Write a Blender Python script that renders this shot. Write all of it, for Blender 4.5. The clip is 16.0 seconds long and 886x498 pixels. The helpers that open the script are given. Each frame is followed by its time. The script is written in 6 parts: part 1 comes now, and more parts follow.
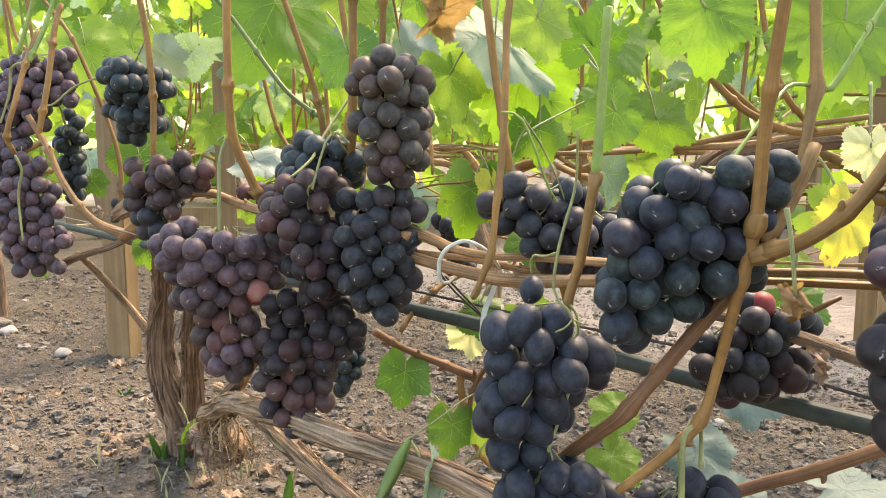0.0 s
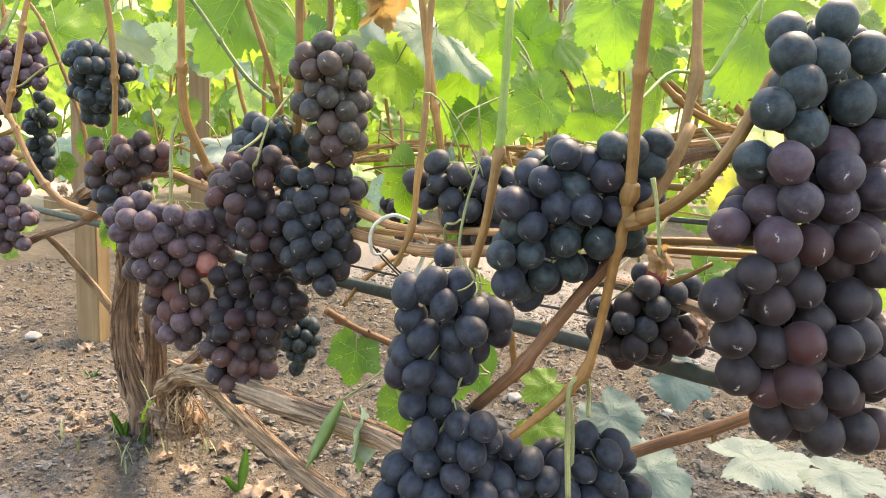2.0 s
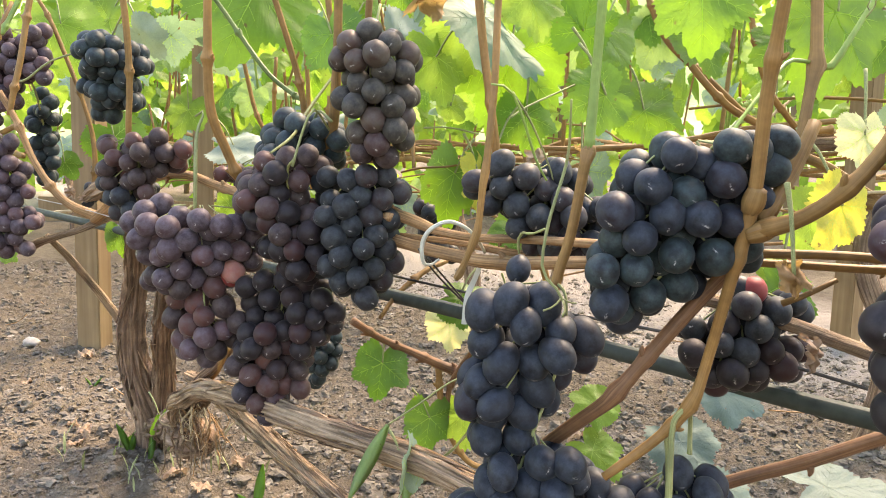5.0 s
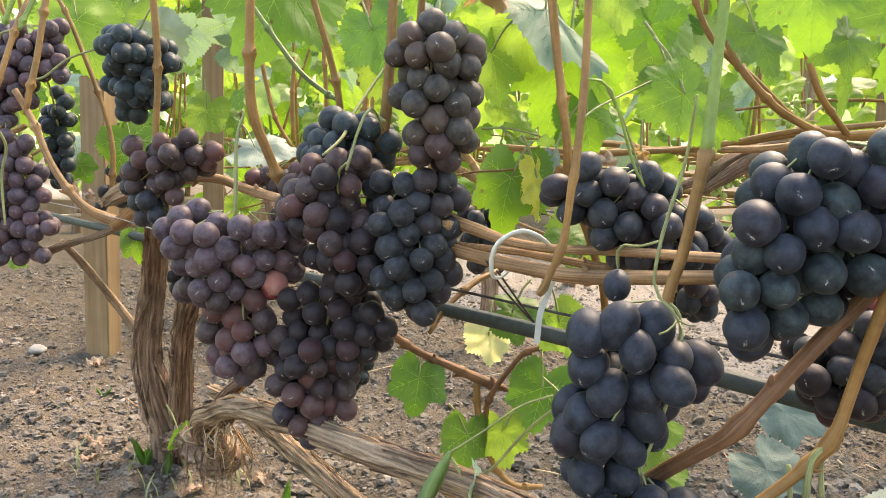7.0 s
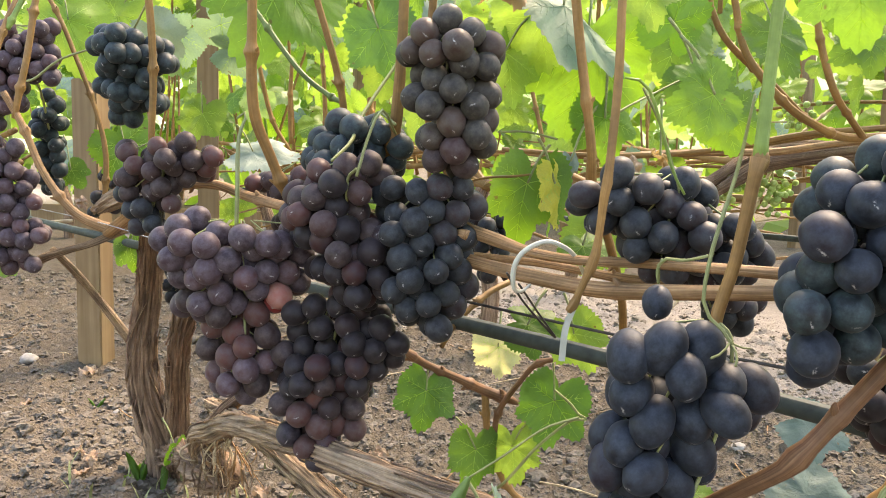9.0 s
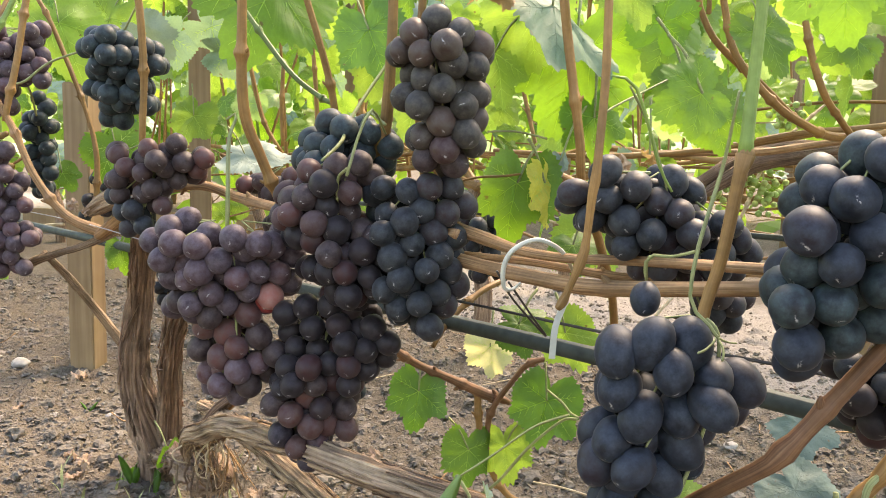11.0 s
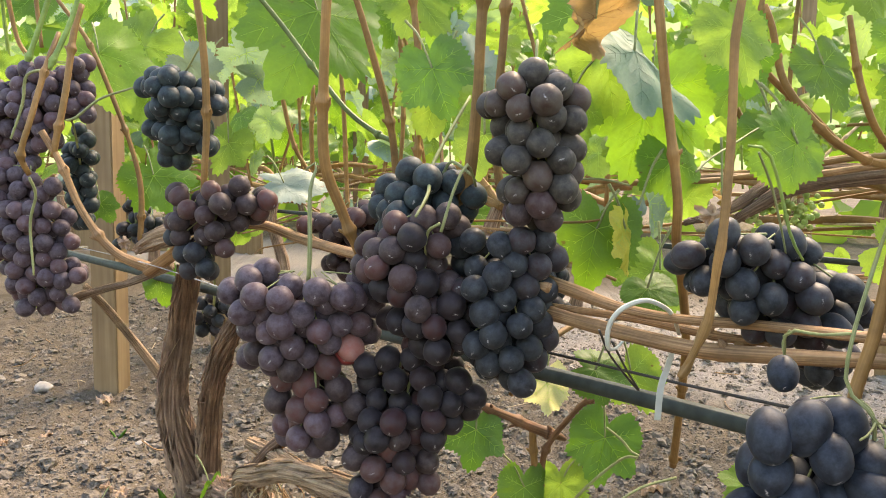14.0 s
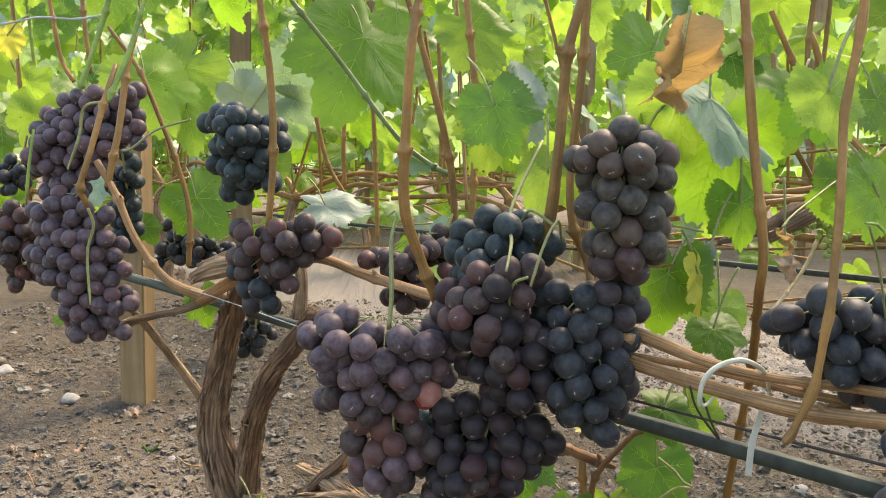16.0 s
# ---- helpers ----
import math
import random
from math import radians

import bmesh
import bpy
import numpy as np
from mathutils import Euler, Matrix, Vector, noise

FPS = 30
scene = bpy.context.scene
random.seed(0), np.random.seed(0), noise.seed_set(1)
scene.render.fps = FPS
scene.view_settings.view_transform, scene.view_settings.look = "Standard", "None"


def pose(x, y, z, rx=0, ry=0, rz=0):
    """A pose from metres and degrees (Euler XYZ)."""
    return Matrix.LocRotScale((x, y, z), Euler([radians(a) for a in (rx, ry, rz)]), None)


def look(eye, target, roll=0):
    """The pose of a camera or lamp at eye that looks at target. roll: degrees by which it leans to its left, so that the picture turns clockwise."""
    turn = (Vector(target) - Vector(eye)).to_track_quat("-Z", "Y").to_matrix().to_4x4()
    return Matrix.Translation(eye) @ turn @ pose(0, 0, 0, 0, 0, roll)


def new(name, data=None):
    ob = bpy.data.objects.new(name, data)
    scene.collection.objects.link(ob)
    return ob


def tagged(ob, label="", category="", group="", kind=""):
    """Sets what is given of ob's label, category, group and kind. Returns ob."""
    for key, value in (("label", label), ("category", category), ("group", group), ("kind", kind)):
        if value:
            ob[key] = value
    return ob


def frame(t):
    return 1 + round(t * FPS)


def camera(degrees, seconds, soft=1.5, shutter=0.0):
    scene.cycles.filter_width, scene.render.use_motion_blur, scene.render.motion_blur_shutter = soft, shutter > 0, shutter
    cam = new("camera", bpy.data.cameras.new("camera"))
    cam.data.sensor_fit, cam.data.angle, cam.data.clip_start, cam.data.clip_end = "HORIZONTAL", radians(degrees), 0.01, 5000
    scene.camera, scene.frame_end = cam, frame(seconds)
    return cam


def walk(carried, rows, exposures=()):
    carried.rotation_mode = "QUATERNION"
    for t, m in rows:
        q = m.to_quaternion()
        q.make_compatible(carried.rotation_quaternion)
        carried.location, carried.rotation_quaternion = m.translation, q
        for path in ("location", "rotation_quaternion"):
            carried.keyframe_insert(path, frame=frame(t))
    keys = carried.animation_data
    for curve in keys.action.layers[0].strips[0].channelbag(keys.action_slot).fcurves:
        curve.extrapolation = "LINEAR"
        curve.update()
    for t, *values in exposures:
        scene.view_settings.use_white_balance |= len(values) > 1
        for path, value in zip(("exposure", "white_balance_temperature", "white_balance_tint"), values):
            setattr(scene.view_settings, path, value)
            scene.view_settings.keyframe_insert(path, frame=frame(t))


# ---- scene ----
cam = camera(57.8, 16.0, soft=1.0)
METRES, EYE, TILT, LEAN, TURN = 0.48, 0.57, -7.5, 0.0, 0.0
ROWS = [
    (0.0, 0.0, 0.0, 0.0, 0.0, 0.0, -0.0),
    (0.5, 0.0365, -0.0342, -0.0325, -0.38, 0.07, -0.1),
    (1.0, 0.0566, -0.071, -0.0493, -0.67, 0.09, -0.51),
    (1.5, 0.0815, -0.0893, -0.0478, -0.78, 0.15, -1.06),
    (2.0, 0.0987, -0.1017, -0.0503, -1.09, 0.18, -1.25),
    (2.5, 0.1089, -0.0921, -0.0579, -1.31, 0.18, -1.31),
    (3.0, 0.1008, -0.0706, -0.0541, -1.46, 0.21, -1.26),
    (3.5, 0.0762, -0.045, -0.0442, -1.52, 0.24, -1.3),
    (4.0, 0.0447, -0.0121, -0.0414, -1.52, 0.22, -1.28),
    (6.5, -0.0878, 0.1222, -0.0296, -1.72, 0.39, -1.52),
    (7.0, -0.1178, 0.159, -0.0266, -1.76, 0.48, -1.5),
    (7.5, -0.1309, 0.187, -0.0195, -1.78, 0.54, -1.47),
    (8.0, -0.145, 0.2127, -0.0107, -1.87, 0.62, -1.42),
    (8.5, -0.1495, 0.2302, -0.0089, -2.06, 0.68, -1.38),
    (9.0, -0.1504, 0.2405, -0.014, -2.2, 0.7, -1.32),
    (11.5, -0.1446, 0.2346, -0.0206, -2.71, 0.99, -0.94),
    (12.0, -0.1434, 0.2345, -0.0238, -2.72, 1.11, -0.88),
    (12.5, -0.1344, 0.2368, -0.0283, -2.74, 1.27, -0.84),
    (13.0, -0.1704, 0.2453, -0.017, -2.75, 1.34, -0.77),
    (13.5, -0.2154, 0.2403, 0.0118, -2.76, 1.33, -0.61),
    (14.0, -0.2939, 0.2653, 0.0551, -2.88, 1.31, -0.63),
    (14.5, -0.3331, 0.2682, 0.0843, -2.92, 1.2, -0.69),
    (15.0, -0.3607, 0.2664, 0.1143, -2.96, 1.07, -0.69),
    (15.5, -0.4123, 0.2634, 0.1397, -2.95, 1.04, -0.74),
    (16.0, -0.431, 0.256, 0.1399, -2.91, 1.05, -0.81),
]
walk(cam, [(t, pose(0, 0, EYE, TILT, LEAN, TURN) @ pose(METRES * x, METRES * y, METRES * z, 90 + pitch, roll, yaw)) for t, x, y, z, yaw, pitch, roll in ROWS],
     exposures=((0.0, 2.78, 8400, 20), (1.0, 2.99, 8400, 20), (2.0, 3.02, 8400, 20), (4.2, 2.99, 8400, 20), (7.0, 2.81, 8300, 19), (12.5, 2.80, 8300, 19), (14.5, 2.62, 8300, 18), (15.5, 2.54, 8300, 17), (16.0, 2.42, 8150, 16)))

# ---- world and sun ----
SUN_AZ, SUN_EL = 38.0, 54.0          # degrees to the right of straight ahead, and above the horizon
world = bpy.data.worlds.new("sky")
scene.world = world
world.use_nodes = True
wn = world.node_tree.nodes
sky = wn.new("ShaderNodeTexSky")
sky.sky_type, sky.sun_disc = "NISHITA", False
sky.sun_elevation, sky.sun_rotation = radians(SUN_EL), radians(SUN_AZ)
wn["Background"].inputs[1].default_value = 0.15
world.node_tree.links.new(sky.outputs[0], wn["Background"].inputs[0])
sun = new("sun", bpy.data.lights.new("sun", "SUN"))
sun.data.energy, sun.data.angle, sun.data.color = 1.75, radians(26.0), (1.0, 0.90, 0.74)
sun_way = Vector((math.sin(radians(SUN_AZ)) * math.cos(radians(SUN_EL)), math.cos(radians(SUN_AZ)) * math.cos(radians(SUN_EL)), math.sin(radians(SUN_EL))))
sun.matrix_world = look(tuple(sun_way * 20), (0, 0, 0))

# ---- materials ----


def material(name, rough=0.6, spec=0.4):
    m = bpy.data.materials.new(name)
    m.use_nodes = True
    b = m.node_tree.nodes["Principled BSDF"]
    b.inputs["Roughness"].default_value = rough
    b.inputs["Specular IOR Level"].default_value = spec
    return m, m.node_tree.nodes, m.node_tree.links, b


def noise_node(n, l, scale, detail=4.0, coords=None, stretch=(1, 1, 1), which="Object"):
    t = n.new("ShaderNodeTexNoise")
    t.inputs["Scale"].default_value, t.inputs["Detail"].default_value = scale, detail
    mp = n.new("ShaderNodeMapping")
    mp.inputs["Scale"].default_value = stretch
    l.new((coords or n.new("ShaderNodeTexCoord")).outputs[which], mp.inputs[0])
    l.new(mp.outputs[0], t.inputs["Vector"])
    return t


def ramp(n, l, src, stops):
    r = n.new("ShaderNodeValToRGB")
    while len(r.color_ramp.elements) < len(stops):
        r.color_ramp.elements.new(0.5)
    for e, (p, c) in zip(r.color_ramp.elements, stops):
        e.position, e.color = p, (*c, 1)
    l.new(src, r.inputs[0])
    return r


def mix(n, l, fac, a, b, kind="MIX"):
    x = n.new("ShaderNodeMix")
    x.data_type, x.blend_type = "RGBA", kind
    for sock, v in ((x.inputs[0], fac), (x.inputs[6], a), (x.inputs[7], b)):
        if isinstance(v, (int, float)):
            sock.default_value = v
        elif isinstance(v, tuple):
            sock.default_value = (*v, 1)
        else:
            l.new(v, sock)
    return x.outputs[2]


def bump(n, l, b, src, strength, dist):
    u = n.new("ShaderNodeBump")
    u.inputs["Strength"].default_value, u.inputs["Distance"].default_value = strength, dist
    l.new(src, u.inputs["Height"])
    l.new(u.outputs[0], b.inputs["Normal"])


def grape_skin(name, dark, ruddy, bloom, ruddy_from, amount):
    """Dark waxy skin with a dusty bloom that is rubbed off in places; some berries are redder. The bloom's grain is in the berry's own units."""
    m, n, l, b = material(name, 0.6, 0.22)
    b.inputs["Sheen Weight"].default_value, b.inputs["Sheen Roughness"].default_value = 0.04, 0.5
    info = n.new("ShaderNodeObjectInfo")
    tc = n.new("ShaderNodeTexCoord")
    shift = n.new("ShaderNodeVectorMath")
    shift.operation = "MULTIPLY_ADD"
    shift.inputs[1].default_value = (1, 1, 1)
    comb = n.new("ShaderNodeCombineXYZ")
    mul = n.new("ShaderNodeMath")
    mul.operation = "MULTIPLY"
    mul.inputs[1].default_value = 37.0
    l.new(info.outputs["Random"], mul.inputs[0])
    l.new(mul.outputs[0], comb.inputs[0])
    l.new(tc.outputs["Object"], shift.inputs[0])
    l.new(comb.outputs[0], shift.inputs[2])
    big = n.new("ShaderNodeTexNoise")
    big.inputs["Scale"].default_value, big.inputs["Detail"].default_value, big.inputs["Roughness"].default_value = 1.5, 6.0, 0.65
    l.new(shift.outputs[0], big.inputs["Vector"])
    fine = n.new("ShaderNodeTexNoise")
    fine.inputs["Scale"].default_value, fine.inputs["Detail"].default_value = 9.0, 6.0
    l.new(shift.outputs[0], fine.inputs["Vector"])
    tone = ramp(n, l, info.outputs["Random"], [(ruddy_from, dark), (1.0, ruddy)])
    cover = ramp(n, l, big.outputs[0], [(0.35, (0.06, 0.06, 0.06)), (0.63, (1, 1, 1))])
    speck = ramp(n, l, fine.outputs[0], [(0.3, (0.62, 0.62, 0.62)), (0.7, (1, 1, 1))])
    dust = mix(n, l, 1.0, cover.outputs[0], speck.outputs[0], "MULTIPLY")
    scaled = n.new("ShaderNodeMath")
    scaled.operation = "MULTIPLY"
    scaled.inputs[1].default_value = amount
    l.new(dust, scaled.inputs[0])
    skin = mix(n, l, scaled.outputs[0], tone.outputs[0], bloom)
    # the small scar where the flower sat
    sep = n.new("ShaderNodeSeparateXYZ")
    warp = n.new("ShaderNodeVectorMath")
    warp.operation = "MULTIPLY_ADD"
    warp.inputs[1].default_value = (0.22, 0.22, 0.0)
    crook = n.new("ShaderNodeTexNoise")
    crook.inputs["Scale"].default_value = 4.0
    l.new(shift.outputs[0], crook.inputs["Vector"])
    l.new(crook.outputs[1], warp.inputs[0])
    l.new(tc.outputs["Object"], warp.inputs[2])
    l.new(warp.outputs[0], sep.inputs[0])
    sq = [n.new("ShaderNodeMath") for _ in range(3)]
    for q, op in zip(sq, ("MULTIPLY", "MULTIPLY_ADD", "ADD")):
        q.operation = op
    wide = n.new("ShaderNodeMath")
    wide.operation = "MULTIPLY"
    wide.inputs[1].default_value = 0.30
    l.new(sep.outputs[0], wide.inputs[0])
    for k in (0, 1):
        l.new(wide.outputs[0], sq[0].inputs[k])
        l.new(sep.outputs[1], sq[1].inputs[k])
    l.new(sq[0].outputs[0], sq[1].inputs[2])
    below = n.new("ShaderNodeMath")
    below.operation = "LESS_THAN"
    below.inputs[1].default_value = 0.0
    l.new(sep.outputs[2], below.inputs[0])
    l.new(sq[1].outputs[0], sq[2].inputs[0])
    l.new(below.outputs[0], sq[2].inputs[1])
    scar = ramp(n, l, sq[2].outputs[0], [(0.0012, (1, 1, 1)), (0.0046, (0, 0, 0))])
    some = ramp(n, l, fine.outputs[0], [(0.45, (0, 0, 0)), (0.56, (1, 1, 1))])
    col = mix(n, l, mix(n, l, 1.0, scar.outputs[0], some.outputs[0], "MULTIPLY"), skin, (0.38, 0.365, 0.35))
    l.new(col, b.inputs["Base Color"])
    rr = n.new("ShaderNodeMapRange")
    rr.inputs["To Min"].default_value, rr.inputs["To Max"].default_value = 0.42, 0.68
    l.new(dust, rr.inputs[0])
    l.new(rr.outputs[0], b.inputs["Roughness"])
    b.inputs["Subsurface Weight"].default_value = 0.0
    return m


SKIN_BLUE = grape_skin("grape_skin_blue", (0.005, 0.0065, 0.010), (0.014, 0.008, 0.011), (0.039, 0.050, 0.066), 0.75, 0.82)
SKIN_TEAL = grape_skin("grape_skin_blue_green", (0.006, 0.0085, 0.010), (0.011, 0.010, 0.011), (0.046, 0.072, 0.075), 0.8, 0.84)
SKIN_DARK = grape_skin("grape_skin_dark", (0.0065, 0.008, 0.0095), (0.028, 0.011, 0.011), (0.053, 0.061, 0.068), 0.6, 0.80)
SKIN_SLATE = grape_skin("grape_skin_slate", (0.018, 0.016, 0.0135), (0.066, 0.034, 0.025), (0.092, 0.082, 0.068), 0.62, 0.82)
SKIN_PURPLE = grape_skin("grape_skin_purple", (0.031, 0.018, 0.022), (0.090, 0.037, 0.035), (0.134, 0.107, 0.124), 0.55, 0.82)
SKIN_PLUM = grape_skin("grape_skin_plum", (0.013, 0.010, 0.013), (0.052, 0.018, 0.019), (0.072, 0.060, 0.075), 0.55, 0.80)
SKIN_BROWN = grape_skin("grape_skin_brown", (0.023, 0.013, 0.012), (0.105, 0.031, 0.024), (0.094, 0.070, 0.069), 0.52, 0.78)
SKIN_MAROON = grape_skin("grape_skin_maroon", (0.009, 0.0065, 0.007), (0.054, 0.015, 0.013), (0.042, 0.034, 0.038), 0.66, 0.74)
SKIN_PINK = grape_skin("grape_skin_pink", (0.27, 0.11, 0.085), (0.30, 0.10, 0.08), (0.33, 0.23, 0.20), 0.5, 0.6)
SKIN_RED = grape_skin("grape_skin_red", (0.22, 0.025, 0.022), (0.26, 0.03, 0.025), (0.24, 0.09, 0.085), 0.5, 0.4)
SKIN_GREEN = grape_skin("grape_skin_green", (0.22, 0.34, 0.07), (0.30, 0.38, 0.10), (0.42, 0.5, 0.28), 0.5, 0.4)


def bark(name, dark, mid, light, rough, along, depth):
    """Wood whose streaks run along the stem: U goes round it, V along it, in metres."""
    m, n, l, b = material(name, rough, 0.25)
    tc = n.new("ShaderNodeTexCoord")
    streak = noise_node(n, l, 1.0, 6.0, tc, (420.0, along, 1), "UV")
    patch = noise_node(n, l, 22.0, 4.0, tc)
    fine = noise_node(n, l, 260.0, 3.0, tc)
    col = ramp(n, l, streak.outputs[0], [(0.28, dark), (0.5, mid), (0.74, light)])
    p = ramp(n, l, patch.outputs[0], [(0.3, (0.55, 0.55, 0.55)), (0.65, (1.15, 1.1, 1.05))])
    c = mix(n, l, 0.8, col.outputs[0], p.outputs[0], "MULTIPLY")
    f = ramp(n, l, fine.outputs[0], [(0.35, (0.75, 0.75, 0.75)), (0.7, (1.1, 1.1, 1.1))])
    l.new(mix(n, l, 0.5, c, f.outputs[0], "MULTIPLY"), b.inputs["Base Color"])
    if depth > 0.002:
        # shreds: a second, finer set of fibres in the relief
        shred = noise_node(n, l, 1.0, 8.0, tc, (1300.0, along * 3, 1), "UV")
        both = n.new("ShaderNodeMath")
        l.new(streak.outputs[0], both.inputs[0])
        l.new(shred.outputs[0], both.inputs[1])
        bump(n, l, b, both.outputs[0], 1.0, depth)
        s_ = ramp(n, l, shred.outputs[0], [(0.3, (0.55, 0.55, 0.55)), (0.7, (1.2, 1.18, 1.15))])
        l.new(mix(n, l, 0.75, b.inputs["Base Color"].links[0].from_socket, s_.outputs[0], "MULTIPLY"), b.inputs["Base Color"])
    else:
        bump(n, l, b, streak.outputs[0], 0.8, depth)
    return m


CANE = bark("ripe_cane", (0.228, 0.120, 0.040), (0.280, 0.153, 0.052), (0.335, 0.193, 0.070), 0.5, 6.0, 0.00004)
CANE_DARK = bark("brown_cane", (0.190, 0.105, 0.038), (0.248, 0.142, 0.051), (0.300, 0.179, 0.068), 0.55, 8.0, 0.00003)
CANE_PALE = bark("pale_cane", (0.14, 0.076, 0.035), (0.325, 0.190, 0.092), (0.46, 0.300, 0.160), 0.65, 14.0, 0.0010)
OLD_BARK = bark("old_bark", (0.13, 0.088, 0.058), (0.40, 0.285, 0.190), (0.62, 0.48, 0.335), 0.85, 9.0, 0.003)
TRUNK_BARK = bark("trunk_bark", (0.095, 0.060, 0.042), (0.28, 0.188, 0.132), (0.50, 0.365, 0.265), 0.88, 7.0, 0.005)
BARK_RED = bark("inner_bark", (0.16, 0.085, 0.060), (0.30, 0.185, 0.135), (0.46, 0.33, 0.25), 0.85, 7.0, 0.002)
CANE_RED = bark("red_brown_cane", (0.11, 0.057, 0.032), (0.195, 0.102, 0.055), (0.285, 0.165, 0.093), 0.55, 14.0, 0.00012)
GREEN_STEM = bark("green_stem", (0.185, 0.285, 0.065), (0.215, 0.32, 0.078), (0.25, 0.35, 0.098), 0.45, 12.0, 0.00004)
GREEN_DARK = bark("dark_green_stem", (0.085, 0.125, 0.035), (0.11, 0.16, 0.045), (0.14, 0.19, 0.06), 0.5, 12.0, 0.00004)
RACHIS = bark("rachis_green", (0.17, 0.20, 0.08), (0.27, 0.30, 0.13), (0.36, 0.38, 0.20), 0.55, 20.0, 0.0003)


def leaf_blade(name, deep, fresh, through_light, rough, weight=0.45):
    m, n, l, b = material(name, rough, 0.35)
    tc = n.new("ShaderNodeTexCoord")
    info = n.new("ShaderNodeObjectInfo")
    cells = n.new("ShaderNodeTexVoronoi")
    cells.feature, cells.inputs["Scale"].default_value = "DISTANCE_TO_EDGE", 30.0
    l.new(tc.outputs["UV"], cells.inputs["Vector"])
    mott = noise_node(n, l, 3.2, 5.0, tc, (1, 1, 1), "UV")
    tone = mix(n, l, info.outputs["Random"], deep, fresh)
    spots = ramp(n, l, mott.outputs[0], [(0.3, (0.84, 0.88, 0.8)), (0.7, (1.08, 1.06, 1.0))])
    net = ramp(n, l, cells.outputs["Distance"], [(0.0, (1.12, 1.10, 1.05)), (0.04, (1, 1, 1)), (0.3, (0.95, 0.95, 0.95))])
    c = mix(n, l, 1.0, tone, spots.outputs[0], "MULTIPLY")
    c = mix(n, l, 1.0, c, net.outputs[0], "MULTIPLY")
    # a few brown specks of age
    far_off = n.new("ShaderNodeVectorMath")
    far_off.operation = "ADD"
    l.new(tc.outputs["UV"], far_off.inputs[0])
    l.new(info.outputs["Location"], far_off.inputs[1])
    speck = n.new("ShaderNodeTexNoise")
    speck.inputs["Scale"].default_value, speck.inputs["Detail"].default_value = 13.0, 2.0
    l.new(far_off.outputs[0], speck.inputs["Vector"])
    aged = ramp(n, l, speck.outputs[0], [(0.71, (0, 0, 0)), (0.75, (0.8, 0.8, 0.8))])
    c = mix(n, l, aged.outputs[0], c, (0.16, 0.09, 0.035))
    l.new(c, b.inputs["Base Color"])
    crinkle = noise_node(n, l, 9.0, 3.0, tc, (1, 1, 1), "UV")
    bump(n, l, b, crinkle.outputs[0], 0.16, 0.006)
    tr = n.new("ShaderNodeBsdfTranslucent")
    tt = mix(n, l, 1.0, mix(n, l, info.outputs["Random"], through_light, tuple(min(1, a * 1.25) for a in through_light)), spots.outputs[0], "MULTIPLY")
    tt = mix(n, l, aged.outputs[0], mix(n, l, 1.0, tt, net.outputs[0], "MULTIPLY"), (0.14, 0.07, 0.02))
    l.new(tt, tr.inputs[0])
    l.new(b.inputs["Normal"].links[0].from_socket, tr.inputs["Normal"])
    ms = n.new("ShaderNodeMixShader")
    ms.inputs[0].default_value = weight
    l.new(b.outputs[0], ms.inputs[1])
    l.new(tr.outputs[0], ms.inputs[2])
    l.new(ms.outputs[0], n["Material Output"].inputs[0])
    return m


LEAF = leaf_blade("leaf_green", (0.045, 0.11, 0.020), (0.085, 0.18, 0.032), (0.215, 0.42, 0.030), 0.5)
LEAF_FRESH = leaf_blade("leaf_fresh", (0.10, 0.20, 0.035), (0.18, 0.30, 0.055), (0.31, 0.485, 0.064), 0.5, 0.54)
# bluish sky reflection on the upper face, put into the leaf's colour
LEAF_SKY_SHEEN = leaf_blade("leaf_sky_sheen", (0.19, 0.28, 0.24), (0.29, 0.38, 0.34), (0.28, 0.44, 0.20), 0.42, 0.25)
LEAF_PALE = leaf_blade("leaf_pale_underside", (0.155, 0.205, 0.185), (0.205, 0.255, 0.235), (0.24, 0.36, 0.18), 0.62, 0.15)
LEAF_YELLOW = leaf_blade("leaf_yellow", (0.42, 0.40, 0.06), (0.55, 0.50, 0.10), (0.75, 0.68, 0.10), 0.5, 0.5)
LEAF_CREAM = leaf_blade("leaf_cream", (0.52, 0.52, 0.26), (0.60, 0.58, 0.33), (0.7, 0.68, 0.35), 0.55, 0.4)
LEAF_DRY = leaf_blade("leaf_dry", (0.24, 0.14, 0.068), (0.37, 0.24, 0.122), (0.54, 0.35, 0.13), 0.7, 0.3)
LEAF_DUSK = leaf_blade("leaf_dull_blue_green", (0.098, 0.168, 0.110), (0.122, 0.200, 0.136), (0.12, 0.26, 0.08), 0.6, 0.15)
# darker copy of the pale underside, for low leaves: shade put into the colour
LEAF_PALE_SHADED = leaf_blade("leaf_pale_underside_shaded", (0.098, 0.140, 0.124), (0.130, 0.174, 0.157), (0.14, 0.24, 0.13), 0.65, 0.12)
LEAF_SAGE = leaf_blade("leaf_sage", (0.19, 0.28, 0.12), (0.25, 0.35, 0.16), (0.34, 0.52, 0.16), 0.5, 0.4)
LEAF_LITTER = leaf_blade("leaf_litter", (0.27, 0.185, 0.14), (0.36, 0.26, 0.20), (0.40, 0.26, 0.16), 0.8, 0.15)
# darker, less translucent copy of the green leaf: shade put into its colour
LEAF_SHADE = leaf_blade("leaf_green_shaded", (0.042, 0.108, 0.022), (0.068, 0.150, 0.030), (0.12, 0.29, 0.022), 0.5, 0.35)
